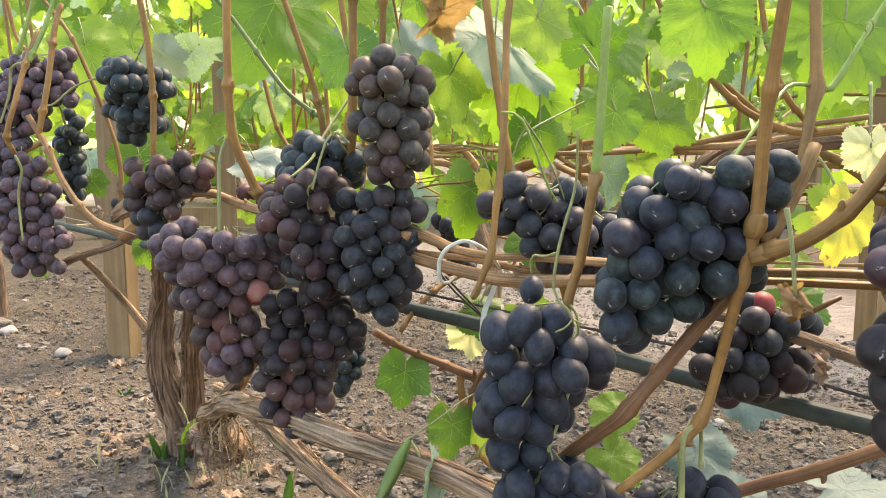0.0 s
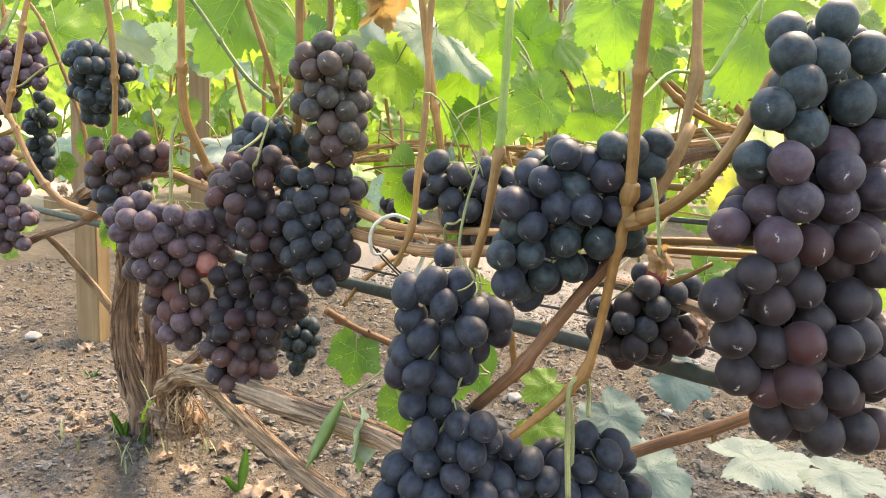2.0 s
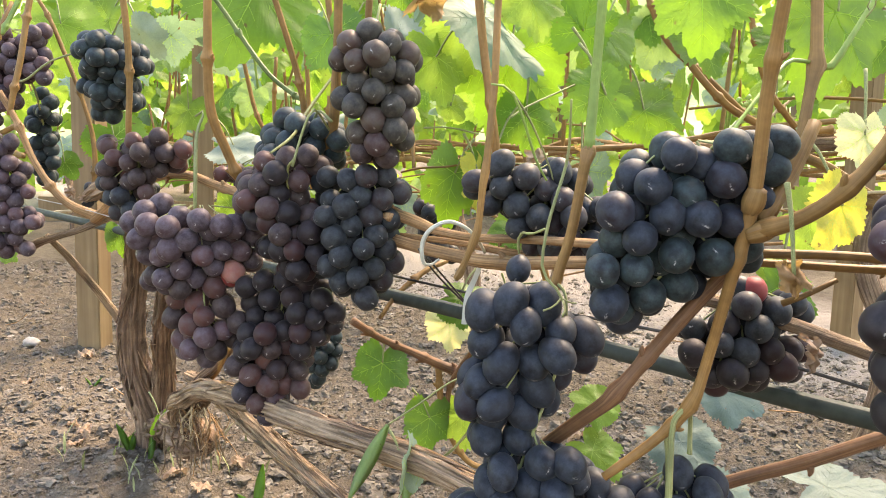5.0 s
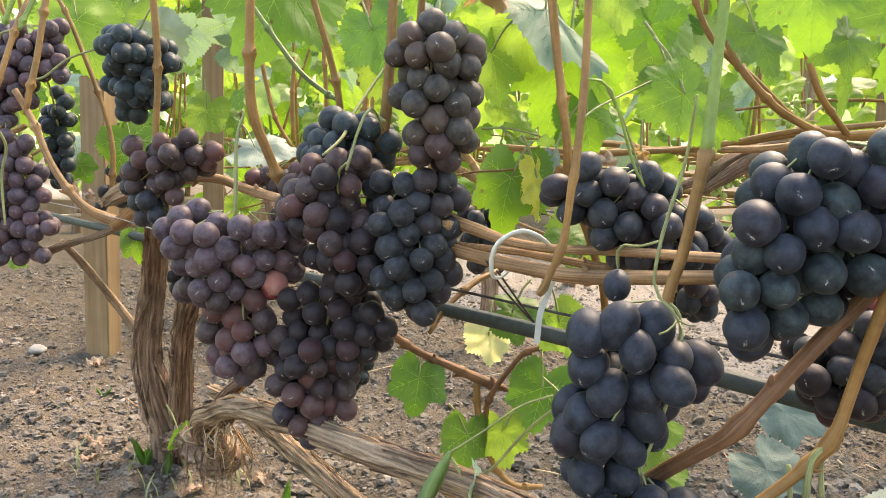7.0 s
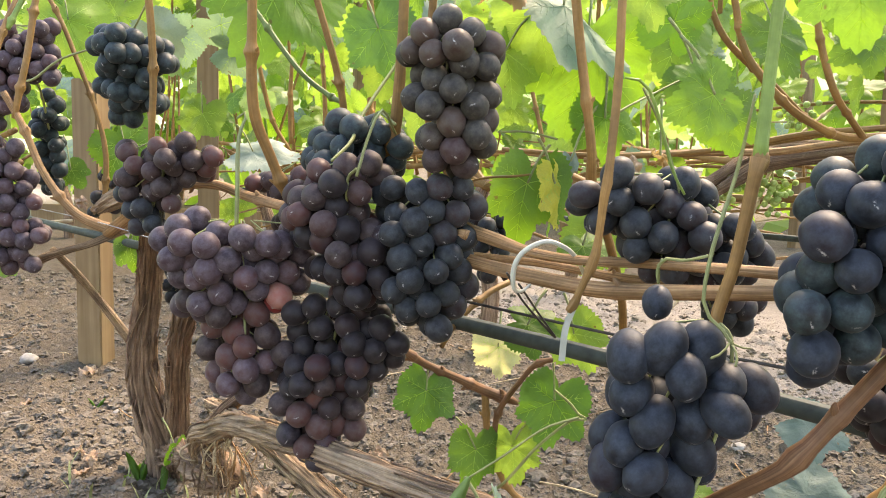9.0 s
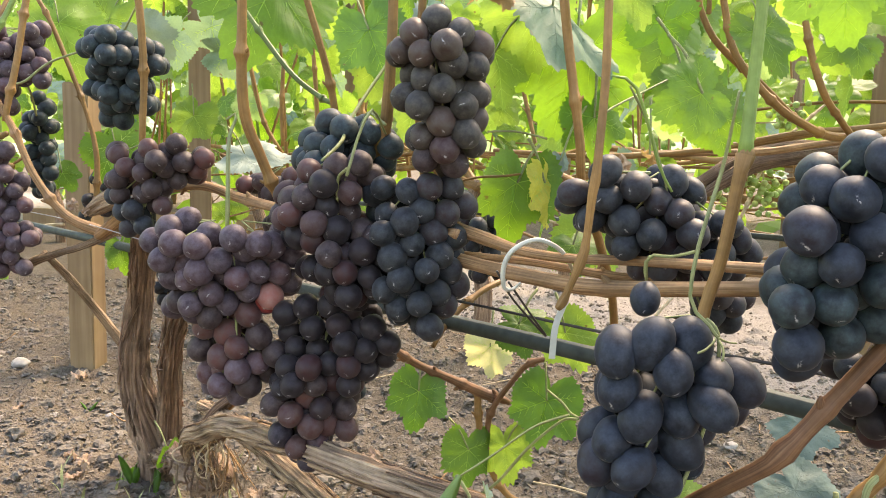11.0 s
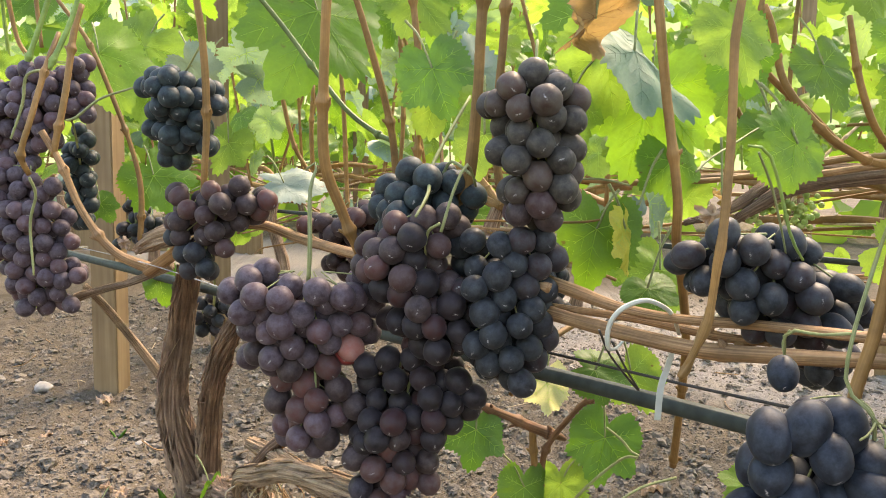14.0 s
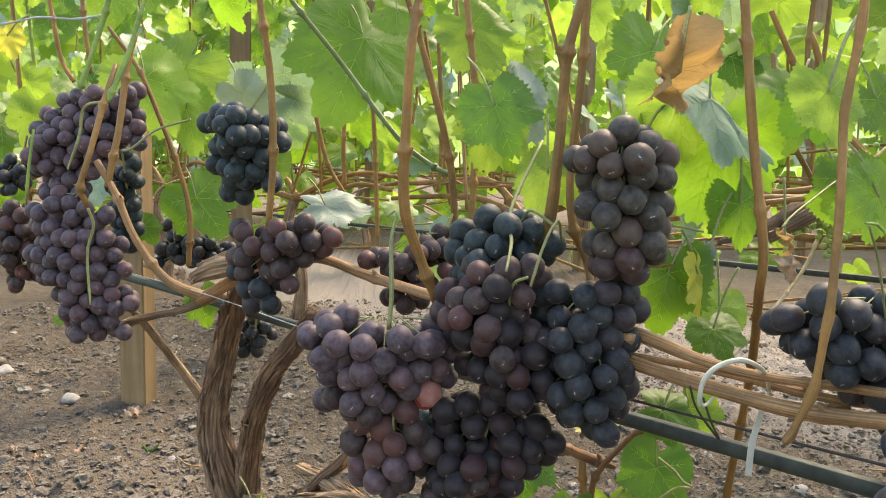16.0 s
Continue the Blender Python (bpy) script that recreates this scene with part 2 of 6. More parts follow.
VEIN = leaf_blade("leaf_vein", (0.17, 0.28, 0.07), (0.24, 0.36, 0.10), (0.60, 0.82, 0.18), 0.5, 0.62)
VEIN_DRY = leaf_blade("vein_dry", (0.2, 0.10, 0.05), (0.28, 0.15, 0.07), (0.3, 0.16, 0.06), 0.7, 0.2)

m, n, l, b = material("dry_soil", 0.95, 0.1)
tc = n.new("ShaderNodeTexCoord")
n1, n2, n3 = noise_node(n, l, 2.2, 4, tc), noise_node(n, l, 28.0, 6, tc), noise_node(n, l, 240.0, 4, tc)
c1 = ramp(n, l, n1.outputs[0], [(0.3, (0.107, 0.090, 0.069)), (0.7, (0.169, 0.143, 0.112))])
c2 = ramp(n, l, n2.outputs[0], [(0.28, (0.72, 0.69, 0.66)), (0.72, (1.12, 1.10, 1.08))])
c3 = ramp(n, l, n3.outputs[0], [(0.3, (0.7, 0.7, 0.7)), (0.7, (1.12, 1.12, 1.12))])
earth = mix(n, l, 0.8, mix(n, l, 1.0, c1.outputs[0], c2.outputs[0], "MULTIPLY"), c3.outputs[0], "MULTIPLY")
# trodden pale dust along the alleys between the rows, sunlight put into its colour
across = n.new("ShaderNodeVectorMath")
across.operation = "DOT_PRODUCT"
across.inputs[1].default_value = (0.751, 0.661, 0.0)
l.new(tc.outputs["Object"], across.inputs[0])
wander = n.new("ShaderNodeMath")
wander.operation = "MULTIPLY_ADD"
wander.inputs[1].default_value = 0.5
l.new(n1.outputs[0], wander.inputs[0])
l.new(across.outputs["Value"], wander.inputs[2])
sunlit_tread_from = n.new("ShaderNodeMapRange")
sunlit_tread_from.inputs["From Min"].default_value, sunlit_tread_from.inputs["From Max"].default_value = 1.95, 2.2
l.new(wander.outputs[0], sunlit_tread_from.inputs[0])
# dust tone, raised by the sunlight painted on the alley
dusty = mix(n, l, 0.5, (0.27, 0.24, 0.21), c3.outputs[0], "MULTIPLY")
sunlit_tread_to = n.new("ShaderNodeMapRange")
sunlit_tread_to.inputs["From Min"].default_value, sunlit_tread_to.inputs["From Max"].default_value = 3.1, 3.5
sunlit_tread_to.inputs["To Min"].default_value, sunlit_tread_to.inputs["To Max"].default_value = 1.0, 0.0
l.new(wander.outputs[0], sunlit_tread_to.inputs[0])
sunlit_tread = n.new("ShaderNodeMath")
sunlit_tread.operation = "MULTIPLY"
l.new(sunlit_tread_from.outputs[0], sunlit_tread.inputs[0])
l.new(sunlit_tread_to.outputs[0], sunlit_tread.inputs[1])
l.new(mix(n, l, sunlit_tread.outputs[0], earth, dusty), b.inputs["Base Color"])
hsum = n.new("ShaderNodeMath")
l.new(n2.outputs[0], hsum.inputs[0])
l.new(n3.outputs[0], hsum.inputs[1])
bump(n, l, b, hsum.outputs[0], 0.9, 0.008)
SOIL = m

m, n, l, b = material("soil_clod", 0.95, 0.1)
tc = n.new("ShaderNodeTexCoord")
isl = n.new("ShaderNodeNewGeometry")
c1 = ramp(n, l, isl.outputs["Random Per Island"], [(0.0, (0.138, 0.119, 0.097)), (0.6, (0.166, 0.144, 0.118)), (0.97, (0.205, 0.179, 0.147)), (1.0, (0.33, 0.295, 0.25))])
n3 = noise_node(n, l, 180.0, 5, tc)
c3 = ramp(n, l, n3.outputs[0], [(0.3, (0.65, 0.65, 0.65)), (0.7, (1.15, 1.12, 1.1))])
l.new(mix(n, l, 0.9, c1.outputs[0], c3.outputs[0], "MULTIPLY"), b.inputs["Base Color"])
bump(n, l, b, n3.outputs[0], 0.7, 0.004)
CLOD = m


def stone_like(name, lo, hi, rough=0.8):
    m, n, l, b = material(name, rough, 0.3)
    t = noise_node(n, l, 90.0, 6)
    l.new(ramp(n, l, t.outputs[0], [(0.3, lo), (0.7, hi)]).outputs[0], b.inputs["Base Color"])
    bump(n, l, b, t.outputs[0], 0.4, 0.002)
    return m


PEBBLE = stone_like("pale_stone", (0.24, 0.215, 0.19), (0.36, 0.335, 0.30))
STRAW = stone_like("straw", (0.32, 0.24, 0.14), (0.52, 0.42, 0.28))
PLASTIC = stone_like("white_plastic", (0.44, 0.45, 0.37), (0.58, 0.59, 0.50), 0.4)
PIPE_BLACK = stone_like("black_pipe_plastic", (0.026, 0.036, 0.032), (0.05, 0.064, 0.056), 0.68)
WIRE = stone_like("dark_wire", (0.03, 0.03, 0.028), (0.07, 0.065, 0.06), 0.45)
WIRE_PALE = stone_like("galvanised_wire", (0.30, 0.31, 0.32), (0.48, 0.49, 0.5), 0.4)

m, n, l, b = material("pale_timber", 0.75, 0.25)
tc = n.new("ShaderNodeTexCoord")
g1 = noise_node(n, l, 1.0, 6.0, tc, (90, 90, 4))
g2 = noise_node(n, l, 7.0, 4.0, tc)
c1 = ramp(n, l, g1.outputs[0], [(0.3, (0.195, 0.126, 0.066)), (0.6, (0.25, 0.170, 0.092)), (0.8, (0.30, 0.213, 0.122))])
c2 = ramp(n, l, g2.outputs[0], [(0.3, (0.7, 0.68, 0.66)), (0.7, (1.1, 1.1, 1.1))])
l.new(mix(n, l, 0.8, c1.outputs[0], c2.outputs[0], "MULTIPLY"), b.inputs["Base Color"])
bump(n, l, b, g1.outputs[0], 0.4, 0.002)
TIMBER = m

# ---- builders ----


def mesh_object(name, verts, faces, mats, smooth=True, uvs=None, slots=None):
    me = bpy.data.meshes.new(name)
    me.from_pydata(verts, [], faces)
    for mt in mats:
        me.materials.append(mt)
    if smooth:
        me.polygons.foreach_set("use_smooth", [True] * len(me.polygons))
    if slots is not None:
        me.polygons.foreach_set("material_index", slots)
    if uvs is not None:
        layer = me.uv_layers.new(name="UVMap")
        idx = np.zeros(len(me.loops), dtype=np.int32)
        me.loops.foreach_get("vertex_index", idx)
        layer.data.foreach_set("uv", np.asarray(uvs, dtype=np.float32)[idx].ravel())
    me.update()
    return me


def under(ob, parent):
    ob.parent = parent
    return ob


def thing(name, at, label, category, group=""):
    e = new(name)
    e.location = at
    e.empty_display_size = 0.02
    bpy.context.view_layer.update()
    return tagged(e, label, category, group)


def part(name, me, parent, label=""):
    """Links a mesh given in world metres as one part of a thing that is only moved, not turned."""
    ob = new(name, me)
    ob.parent = parent
    off = parent.location.copy()
    if parent.parent:
        off += parent.parent.location
    ob.location = -off
    return tagged(ob, label)


def spline(pts, per=6):
    """Smooth points (x, y, z, r) through the given ones."""
    p = np.array(pts, float)
    if len(p) < 3:
        return np.array([p[0] + (p[-1] - p[0]) * k / per for k in range(per + 1)])
    q = np.vstack([2 * p[0] - p[1], p, 2 * p[-1] - p[-2]])
    out = []
    for i in range(1, len(q) - 2):
        a, b_, c, d = q[i - 1], q[i], q[i + 1], q[i + 2]
        for k in range(per):
            s = k / per
            out.append(0.5 * (2 * b_ + (c - a) * s + (2 * a - 5 * b_ + 4 * c - d) * s * s + (3 * b_ - a - 3 * c + d) * s ** 3))
    out.append(q[-2])
    return np.array(out)


def tube(name, pts, mat, sides=10, nodes=0.0, knot=1.35, rough=0.0, seed=1, per=6, step=None, square=False):
    """A stem along points (x, y, z, r); swollen joints every `nodes` metres, uneven by `rough` of its radius, with ridges along it."""
    c = spline(pts, per)
    seg = np.linalg.norm(np.diff(c[:, :3], axis=0), axis=1)
    run = np.concatenate([[0], np.cumsum(seg)])
    if step:
        s = np.linspace(0, run[-1], max(4, int(run[-1] / step)))
        if nodes:
            ks = np.arange(nodes * 0.6, run[-1], nodes)
            s = np.unique(np.concatenate([s] + [ks + o for o in (-0.008, -0.004, -0.002, 0, 0.002, 0.004, 0.008)]).clip(0, run[-1]))
        c = np.stack([np.interp(s, run, c[:, k]) for k in range(4)], 1)
        run = s
    rad = c[:, 3].copy()
    if nodes:
        for k in np.arange(nodes * 0.6, run[-1], nodes):
            rad *= 1 + (knot - 1) * np.exp(-((run - k) / 0.0045) ** 2)
    tan = np.gradient(c[:, :3], axis=0)
    tan /= np.linalg.norm(tan, axis=1)[:, None] + 1e-9
    ref = np.array([0.3, -0.8, 0.5]) if abs(tan[0] @ np.array([0.3, -0.8, 0.5])) < 0.9 else np.array([1.0, 0, 0])
    verts, uvs, faces = [], [], []
    for i in range(len(c)):
        u = ref - (ref @ tan[i]) * tan[i]
        u /= np.linalg.norm(u)
        ref = u
        v = np.cross(tan[i], u)
        for j in range(sides + 1):
            a = 2 * math.pi * (j % sides) / sides
            f = 1.0
            if rough:
                ridge = noise.noise((math.cos(a) * 2.6 + seed * 7.1, math.sin(a) * 2.6, run[i] * 9.0))
                fine = noise.noise((math.cos(a) * 7.0 + seed * 3.3, math.sin(a) * 7.0, run[i] * 26.0))
                f += rough * (ridge + 0.7 * fine)
                if sides > 24:
                    wob = 0.5 * noise.noise((run[i] * 6.0, seed, 0.0))
                    f += rough * 1.1 * (0.45 - abs(noise.noise((math.cos(a + wob) * 6.0 + seed, math.sin(a + wob) * 6.0, run[i] * 5.0))) * 2.2)
                    f += rough * 0.55 * noise.noise((math.cos(a + wob) * 15.0 + seed, math.sin(a + wob) * 15.0, run[i] * 7.0))
                    f += rough * 0.3 * noise.noise((math.cos(a) * 30.0 + seed, math.sin(a) * 30.0, run[i] * 14.0))
            r = rad[i] * f
            verts.append(tuple(c[i, :3] + r * (math.cos(a) * u + math.sin(a) * v)))
            uvs.append((j / sides * 0.06, run[i]))
    w = sides + 1
    for i in range(len(c) - 1):
        for j in range(sides):
            faces.append((i * w + j, i * w + j + 1, (i + 1) * w + j + 1, (i + 1) * w + j))
    for i, flip in ((0, True), (len(c) - 1, False)):
        k = len(verts)
        verts.append(tuple(c[i, :3] + tan[i] * rad[i] * (0.25 if not flip else -0.25)))
        uvs.append((0.03, run[i]))
        for j in range(sides):
            f = (i * w + j, i * w + j + 1, k)
            faces.append(f[::-1] if flip else f)
    return mesh_object(name, verts, faces, [mat], True, uvs)


def unit_berry(name, skin, length, seed, rings=15, around=24):
    """A berry of radius 1, a little longer than wide; its flower scar is on +z."""
    verts, faces = [(0, 0, length * 0.985)], []
    for i in range(1, rings):
        th = math.pi * i / rings
        for j in range(around):
            ph = 2 * math.pi * j / around
            v = Vector((math.sin(th) * math.cos(ph), math.sin(th) * math.sin(ph), math.cos(th)))
            k = 1 + 0.05 * noise.noise(v * 1.3 + Vector((seed * 5.0, 0, 0)))
            verts.append((v.x * k, v.y * k, v.z * k * length))
    verts.append((0, 0, -length))
    for j in range(around):
        faces.append((0, 1 + j, 1 + (j + 1) % around))
    for i in range(rings - 2):
        for j in range(around):
            a, b_ = 1 + i * around + j, 1 + i * around + (j + 1) % around
            faces.append((a, a + around, b_ + around, b_))
    k, last = 1 + (rings - 1) * around, 1 + (rings - 2) * around
    for j in range(around):
        faces.append((last + j, k, last + (j + 1) % around))
    return mesh_object(name, verts, faces, [skin])


BERRY = {}
for key, skin, length in (("blue", SKIN_BLUE, 1.10), ("oval", SKIN_BLUE, 1.25), ("olive", SKIN_DARK, 1.22), ("dark", SKIN_DARK, 1.05), ("teal", SKIN_TEAL, 1.08), ("slate", SKIN_SLATE, 1.10), ("plum", SKIN_PLUM, 1.06), ("purple", SKIN_PURPLE, 1.03), ("brown", SKIN_BROWN, 1.04), ("maroon", SKIN_MAROON, 1.05), ("pink", SKIN_PINK, 1.03), ("red", SKIN_RED, 1.05), ("green", SKIN_GREEN, 1.0)):
    BERRY[key] = [unit_berry("berry_" + key, skin, length * (1 + 0.03 * k), k) for k in range(3)]


def grape_bunch(label, kind, centre, size, spots, stem, fill=1.2, back=0.6, seed=1, odd=-1, red=None):
    """A hanging bunch. spots: the berries of its face, in mm from the centre; the hidden rest is packed behind them.
    stem: points of the stalk from the cane into the bunch."""
    rng = random.Random(seed * 77 + 5)
    top = thing("grape_bunch", centre, label, "grapes", "bunches of grapes")
    face = [Vector(s) * 0.001 for s in spots]
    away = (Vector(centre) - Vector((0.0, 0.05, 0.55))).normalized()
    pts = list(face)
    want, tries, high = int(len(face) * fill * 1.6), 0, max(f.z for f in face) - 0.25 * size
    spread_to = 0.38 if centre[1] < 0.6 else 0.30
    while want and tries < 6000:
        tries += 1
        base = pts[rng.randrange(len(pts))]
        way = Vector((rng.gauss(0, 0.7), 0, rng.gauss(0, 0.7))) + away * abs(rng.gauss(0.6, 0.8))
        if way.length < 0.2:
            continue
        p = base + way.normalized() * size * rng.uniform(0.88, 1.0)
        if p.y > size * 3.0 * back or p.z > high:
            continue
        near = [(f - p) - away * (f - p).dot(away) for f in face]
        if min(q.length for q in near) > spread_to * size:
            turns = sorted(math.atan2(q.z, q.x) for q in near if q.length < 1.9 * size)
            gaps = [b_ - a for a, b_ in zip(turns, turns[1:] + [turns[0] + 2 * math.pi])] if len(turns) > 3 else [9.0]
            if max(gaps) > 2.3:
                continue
        if any((p - o).length < 0.80 * size for o in pts):
            continue
        pts.append(p)
        want -= 1
    axis_y = sum(p.y for p in pts) / len(pts)
    kinds, zs = kind.split(), [p.z for p in pts]
    for k, p in enumerate(pts):
        share = (max(zs) - p.z) / (max(zs) - min(zs) + 1e-6) * (len(kinds) - 1) + rng.gauss(0, 0.3)
        ob = new("berry", BERRY[kinds[max(0, min(len(kinds) - 1, round(share)))] if k != odd else "pink"][rng.randrange(3)])
        ob.parent = top
        out = Vector((p.x * 0.6, p.y - axis_y - 0.8 * size, -abs(p.z) * 0.2 - size * 0.75)) + Vector([rng.gauss(0, size * 0.5) for _ in range(3)])
        q = out.to_track_quat("Z", "Y") @ Euler((0, 0, rng.uniform(0, 6.28))).to_quaternion()
        s = size * 0.5 * rng.uniform(0.92, 1.10)
        ob.matrix_basis = Matrix.LocRotScale(p, q, (s, s, s))
    if red:
        ob = new("berry", BERRY["red"][0])
        ob.parent = top
        ob.matrix_basis = Matrix.LocRotScale(Vector(red) * 0.001, Euler((1.9, 0.2, 0.0)), [size * 0.5] * 3)
        tagged(ob, "small red unripe berry")
    stalk = part("stalk", tube("stalk", stem, RACHIS, 8, rough=0.08, seed=seed), top)
    # fine stems from the stalk's line to the berries
    verts, faces, uvs = [], [], []
    for p in pts[: len(face)]:
        a = Vector((p.x * 0.3, axis_y * 0.5, min(p.z + size * 1.0, max(zs))))
        d = (p - a)
        side = d.cross(Vector((0.3, 1, 0.2))).normalized() * 0.0007
        up = d.cross(side).normalized() * 0.0007
        i = len(verts)
        for q in (a, p):
            verts += [tuple(q + side), tuple(q + up), tuple(q - side), tuple(q - up)]
            uvs += [(0, q.z)] * 4
        faces += [(i + k, i + (k + 1) % 4, i + 4 + (k + 1) % 4, i + 4 + k) for k in range(4)]
    st = new("rachis", mesh_object("rachis", verts, faces, [RACHIS], True, uvs))
    st.parent = top
    tagged(st, kind="stuff")
    return top


# ---- vine leaf ----
LOBES = ((0.0, 1.0, 0.34), (0.95, 0.86, 0.30), (-0.95, 0.86, 0.30), (1.95, 0.66, 0.34), (-1.95, 0.66, 0.34))


def blade(name, mats, seed, fold=0.0, cup=0.12, wave=0.06, ragged=0.0, rings=6, around=176):
    """A lobed, toothed vine leaf one unit long from stalk to tip along +y, facing +z, with raised veins in its second material."""
    rng = random.Random(seed)
    lobes = [(a + rng.uniform(-0.08, 0.08), r * rng.uniform(0.92, 1.06), w * rng.uniform(0.92, 1.1)) for a, r, w in LOBES]

    def edge(a):
        r = 0.70
        for la, lr, lw in lobes:
            d = (a - la + math.pi) % (2 * math.pi) - math.pi
            r = max(r, lr * math.exp(-(d / (lw * 2.2)) ** 2))
        gap = abs((a + math.pi) % (2 * math.pi) - math.pi)
        if gap > 2.6:
            r *= 1 - 0.62 * ((gap - 2.6) / 0.54)
        tooth = (a * 46 / 6.2831853 + 0.37 * math.sin(3 * a + seed)) % 1.0
        r *= 1 + 0.085 * (abs(tooth - 0.5) * 2 - 0.5) * (0.55 + 1.1 * abs(noise.noise((math.cos(a) * 4 + seed * 3, math.sin(a) * 4, 5.5))) * 2)
        r += 0.05 * noise.noise((math.cos(a) * 2 + seed, math.sin(a) * 2, 3.1))
        if ragged:
            r *= 1 - ragged * max(0, noise.noise((math.cos(a) * 3 + seed * 2, math.sin(a) * 3, 9.0)))
        return r

    def lift(x, y):
        z = -cup * (x * x + 0.6 * (y - 0.35) ** 2) * 1.4 + wave * noise.noise((x * 2.4 + seed, y * 2.4, 0.7)) * 1.4 + 0.02 * noise.noise((x * 8 + seed, y * 8, 1.7))
        return z + fold * abs(x) * 0.9 + (0.35 * ragged * noise.noise((x * 4, y * 4, seed)) if ragged else 0)

    def place(x, y):
        z = lift(x, y)
        if fold:
            k = 1.0 / math.sqrt(1 + (fold * 0.9) ** 2)
            return (x * k, y, z)
        return (x, y, z)

    verts, uvs, faces, slots = [place(0, 0)], [(0.5, 0.3)], [], []
    for i in range(1, rings + 1):
        for j in range(around):
            a = 2 * math.pi * j / around
            r = edge(a) * i / rings
            x, y = math.sin(a) * r, math.cos(a) * r
            verts.append(place(x, y))
            uvs.append((x * 0.5 + 0.5, y * 0.5 + 0.3))
    for j in range(around):
        faces.append((0, 1 + (j + 1) % around, 1 + j))
    for i in range(rings - 1):
        for j in range(around):
            a, b_ = 1 + i * around + j, 1 + i * around + (j + 1) % around
            faces.append((a, b_, b_ + around, a + around))
    slots += [0] * len(faces)

    def vein(x0, y0, x1, y1, w0):
        k = len(verts)
        steps = 7
        d = math.hypot(x1 - x0, y1 - y0)
        nx, ny = -(y1 - y0) / d, (x1 - x0) / d
        for s in range(steps + 1):
            f = s / steps
            w = w0 * (1 - 0.8 * f)
            x, y = x0 + (x1 - x0) * f, y0 + (y1 - y0) * f
            for side, h in ((-1, 0.001), (0, 0.006), (1, 0.001)):
                px, py, pz = place(x + nx * w * side, y + ny * w * side)
                verts.append((px, py, pz + (h if side == 0 else h) * (1 - 0.6 * f) + 0.002))
                uvs.append((x * 0.5 + 0.5, y * 0.5 + 0.3))
        for s in range(steps):
            for q in (0, 1):
                a = k + s * 3 + q
                faces.append((a, a + 1, a + 4, a + 3))
                slots.append(1)

    for la, lr, lw in lobes:
        x1, y1 = math.sin(la) * lr * 0.93, math.cos(la) * lr * 0.93
        vein(0, 0, x1, y1, 0.0070)
        for f in (0.3, 0.5, 0.7):
            for sgn in (-1, 1):
                a2 = la + sgn * 0.75
                d2 = 0.30 * lr * (1.05 - 0.5 * f)
                vein(x1 * f, y1 * f, x1 * f + math.sin(a2) * d2, y1 * f + math.cos(a2) * d2, 0.0042)
    return mesh_object(name, verts, faces, mats, True, uvs, slots)


BLADES = {}
for key, mats, opts in (
    ("green", [LEAF, VEIN], [dict(seed=s, cup=0.1 + 0.05 * s, wave=0.07) for s in range(5)]),
    ("fresh", [LEAF_FRESH, VEIN], [dict(seed=s + 9, cup=0.08 + 0.06 * s, wave=0.08) for s in range(4)]),
    # the green leaf with shade in its colour
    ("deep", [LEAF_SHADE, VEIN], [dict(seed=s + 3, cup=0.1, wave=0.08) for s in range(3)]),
    ("blue", [LEAF_SKY_SHEEN, VEIN], [dict(seed=s + 15, cup=0.1, wave=0.07, fold=(0.0, 0.5, 1.7)[s]) for s in range(3)]),
    ("pale_shaded", [LEAF_PALE_SHADED, LEAF_PALE_SHADED], [dict(seed=s + 71, cup=0.10, wave=0.08) for s in range(2)]),
    ("sage", [LEAF_SAGE, VEIN], [dict(seed=s + 61, cup=0.12, wave=0.09) for s in range(2)]),
    ("dusk", [LEAF_DUSK, LEAF_DUSK], [dict(seed=s + 51, cup=0.14, wave=0.09) for s in range(2)]),
    ("pale", [LEAF_PALE, LEAF_PALE], [dict(seed=s + 21, cup=0.12, wave=0.1, fold=(0.0, 0.3, 2.2)[s]) for s in range(3)]),
    ("yellow", [LEAF_YELLOW, VEIN], [dict(seed=s + 27, cup=0.1, wave=0.09, ragged=0.3) for s in range(2)]),
    ("cream", [LEAF_CREAM, VEIN], [dict(seed=31, cup=0.2, wave=0.1, ragged=0.3)]),
    ("litter", [LEAF_LITTER, VEIN_DRY], [dict(seed=s + 45, cup=0.5, wave=0.5, fold=0.8, ragged=0.3) for s in range(3)]),
    ("dry", [LEAF_DRY, VEIN_DRY], [dict(seed=s + 35, cup=0.7, wave=0.55, fold=1.1, ragged=0.3) for s in range(3)]),
):
    BLADES[key] = [blade("leaf_" + key, mats, **o) for o in opts]


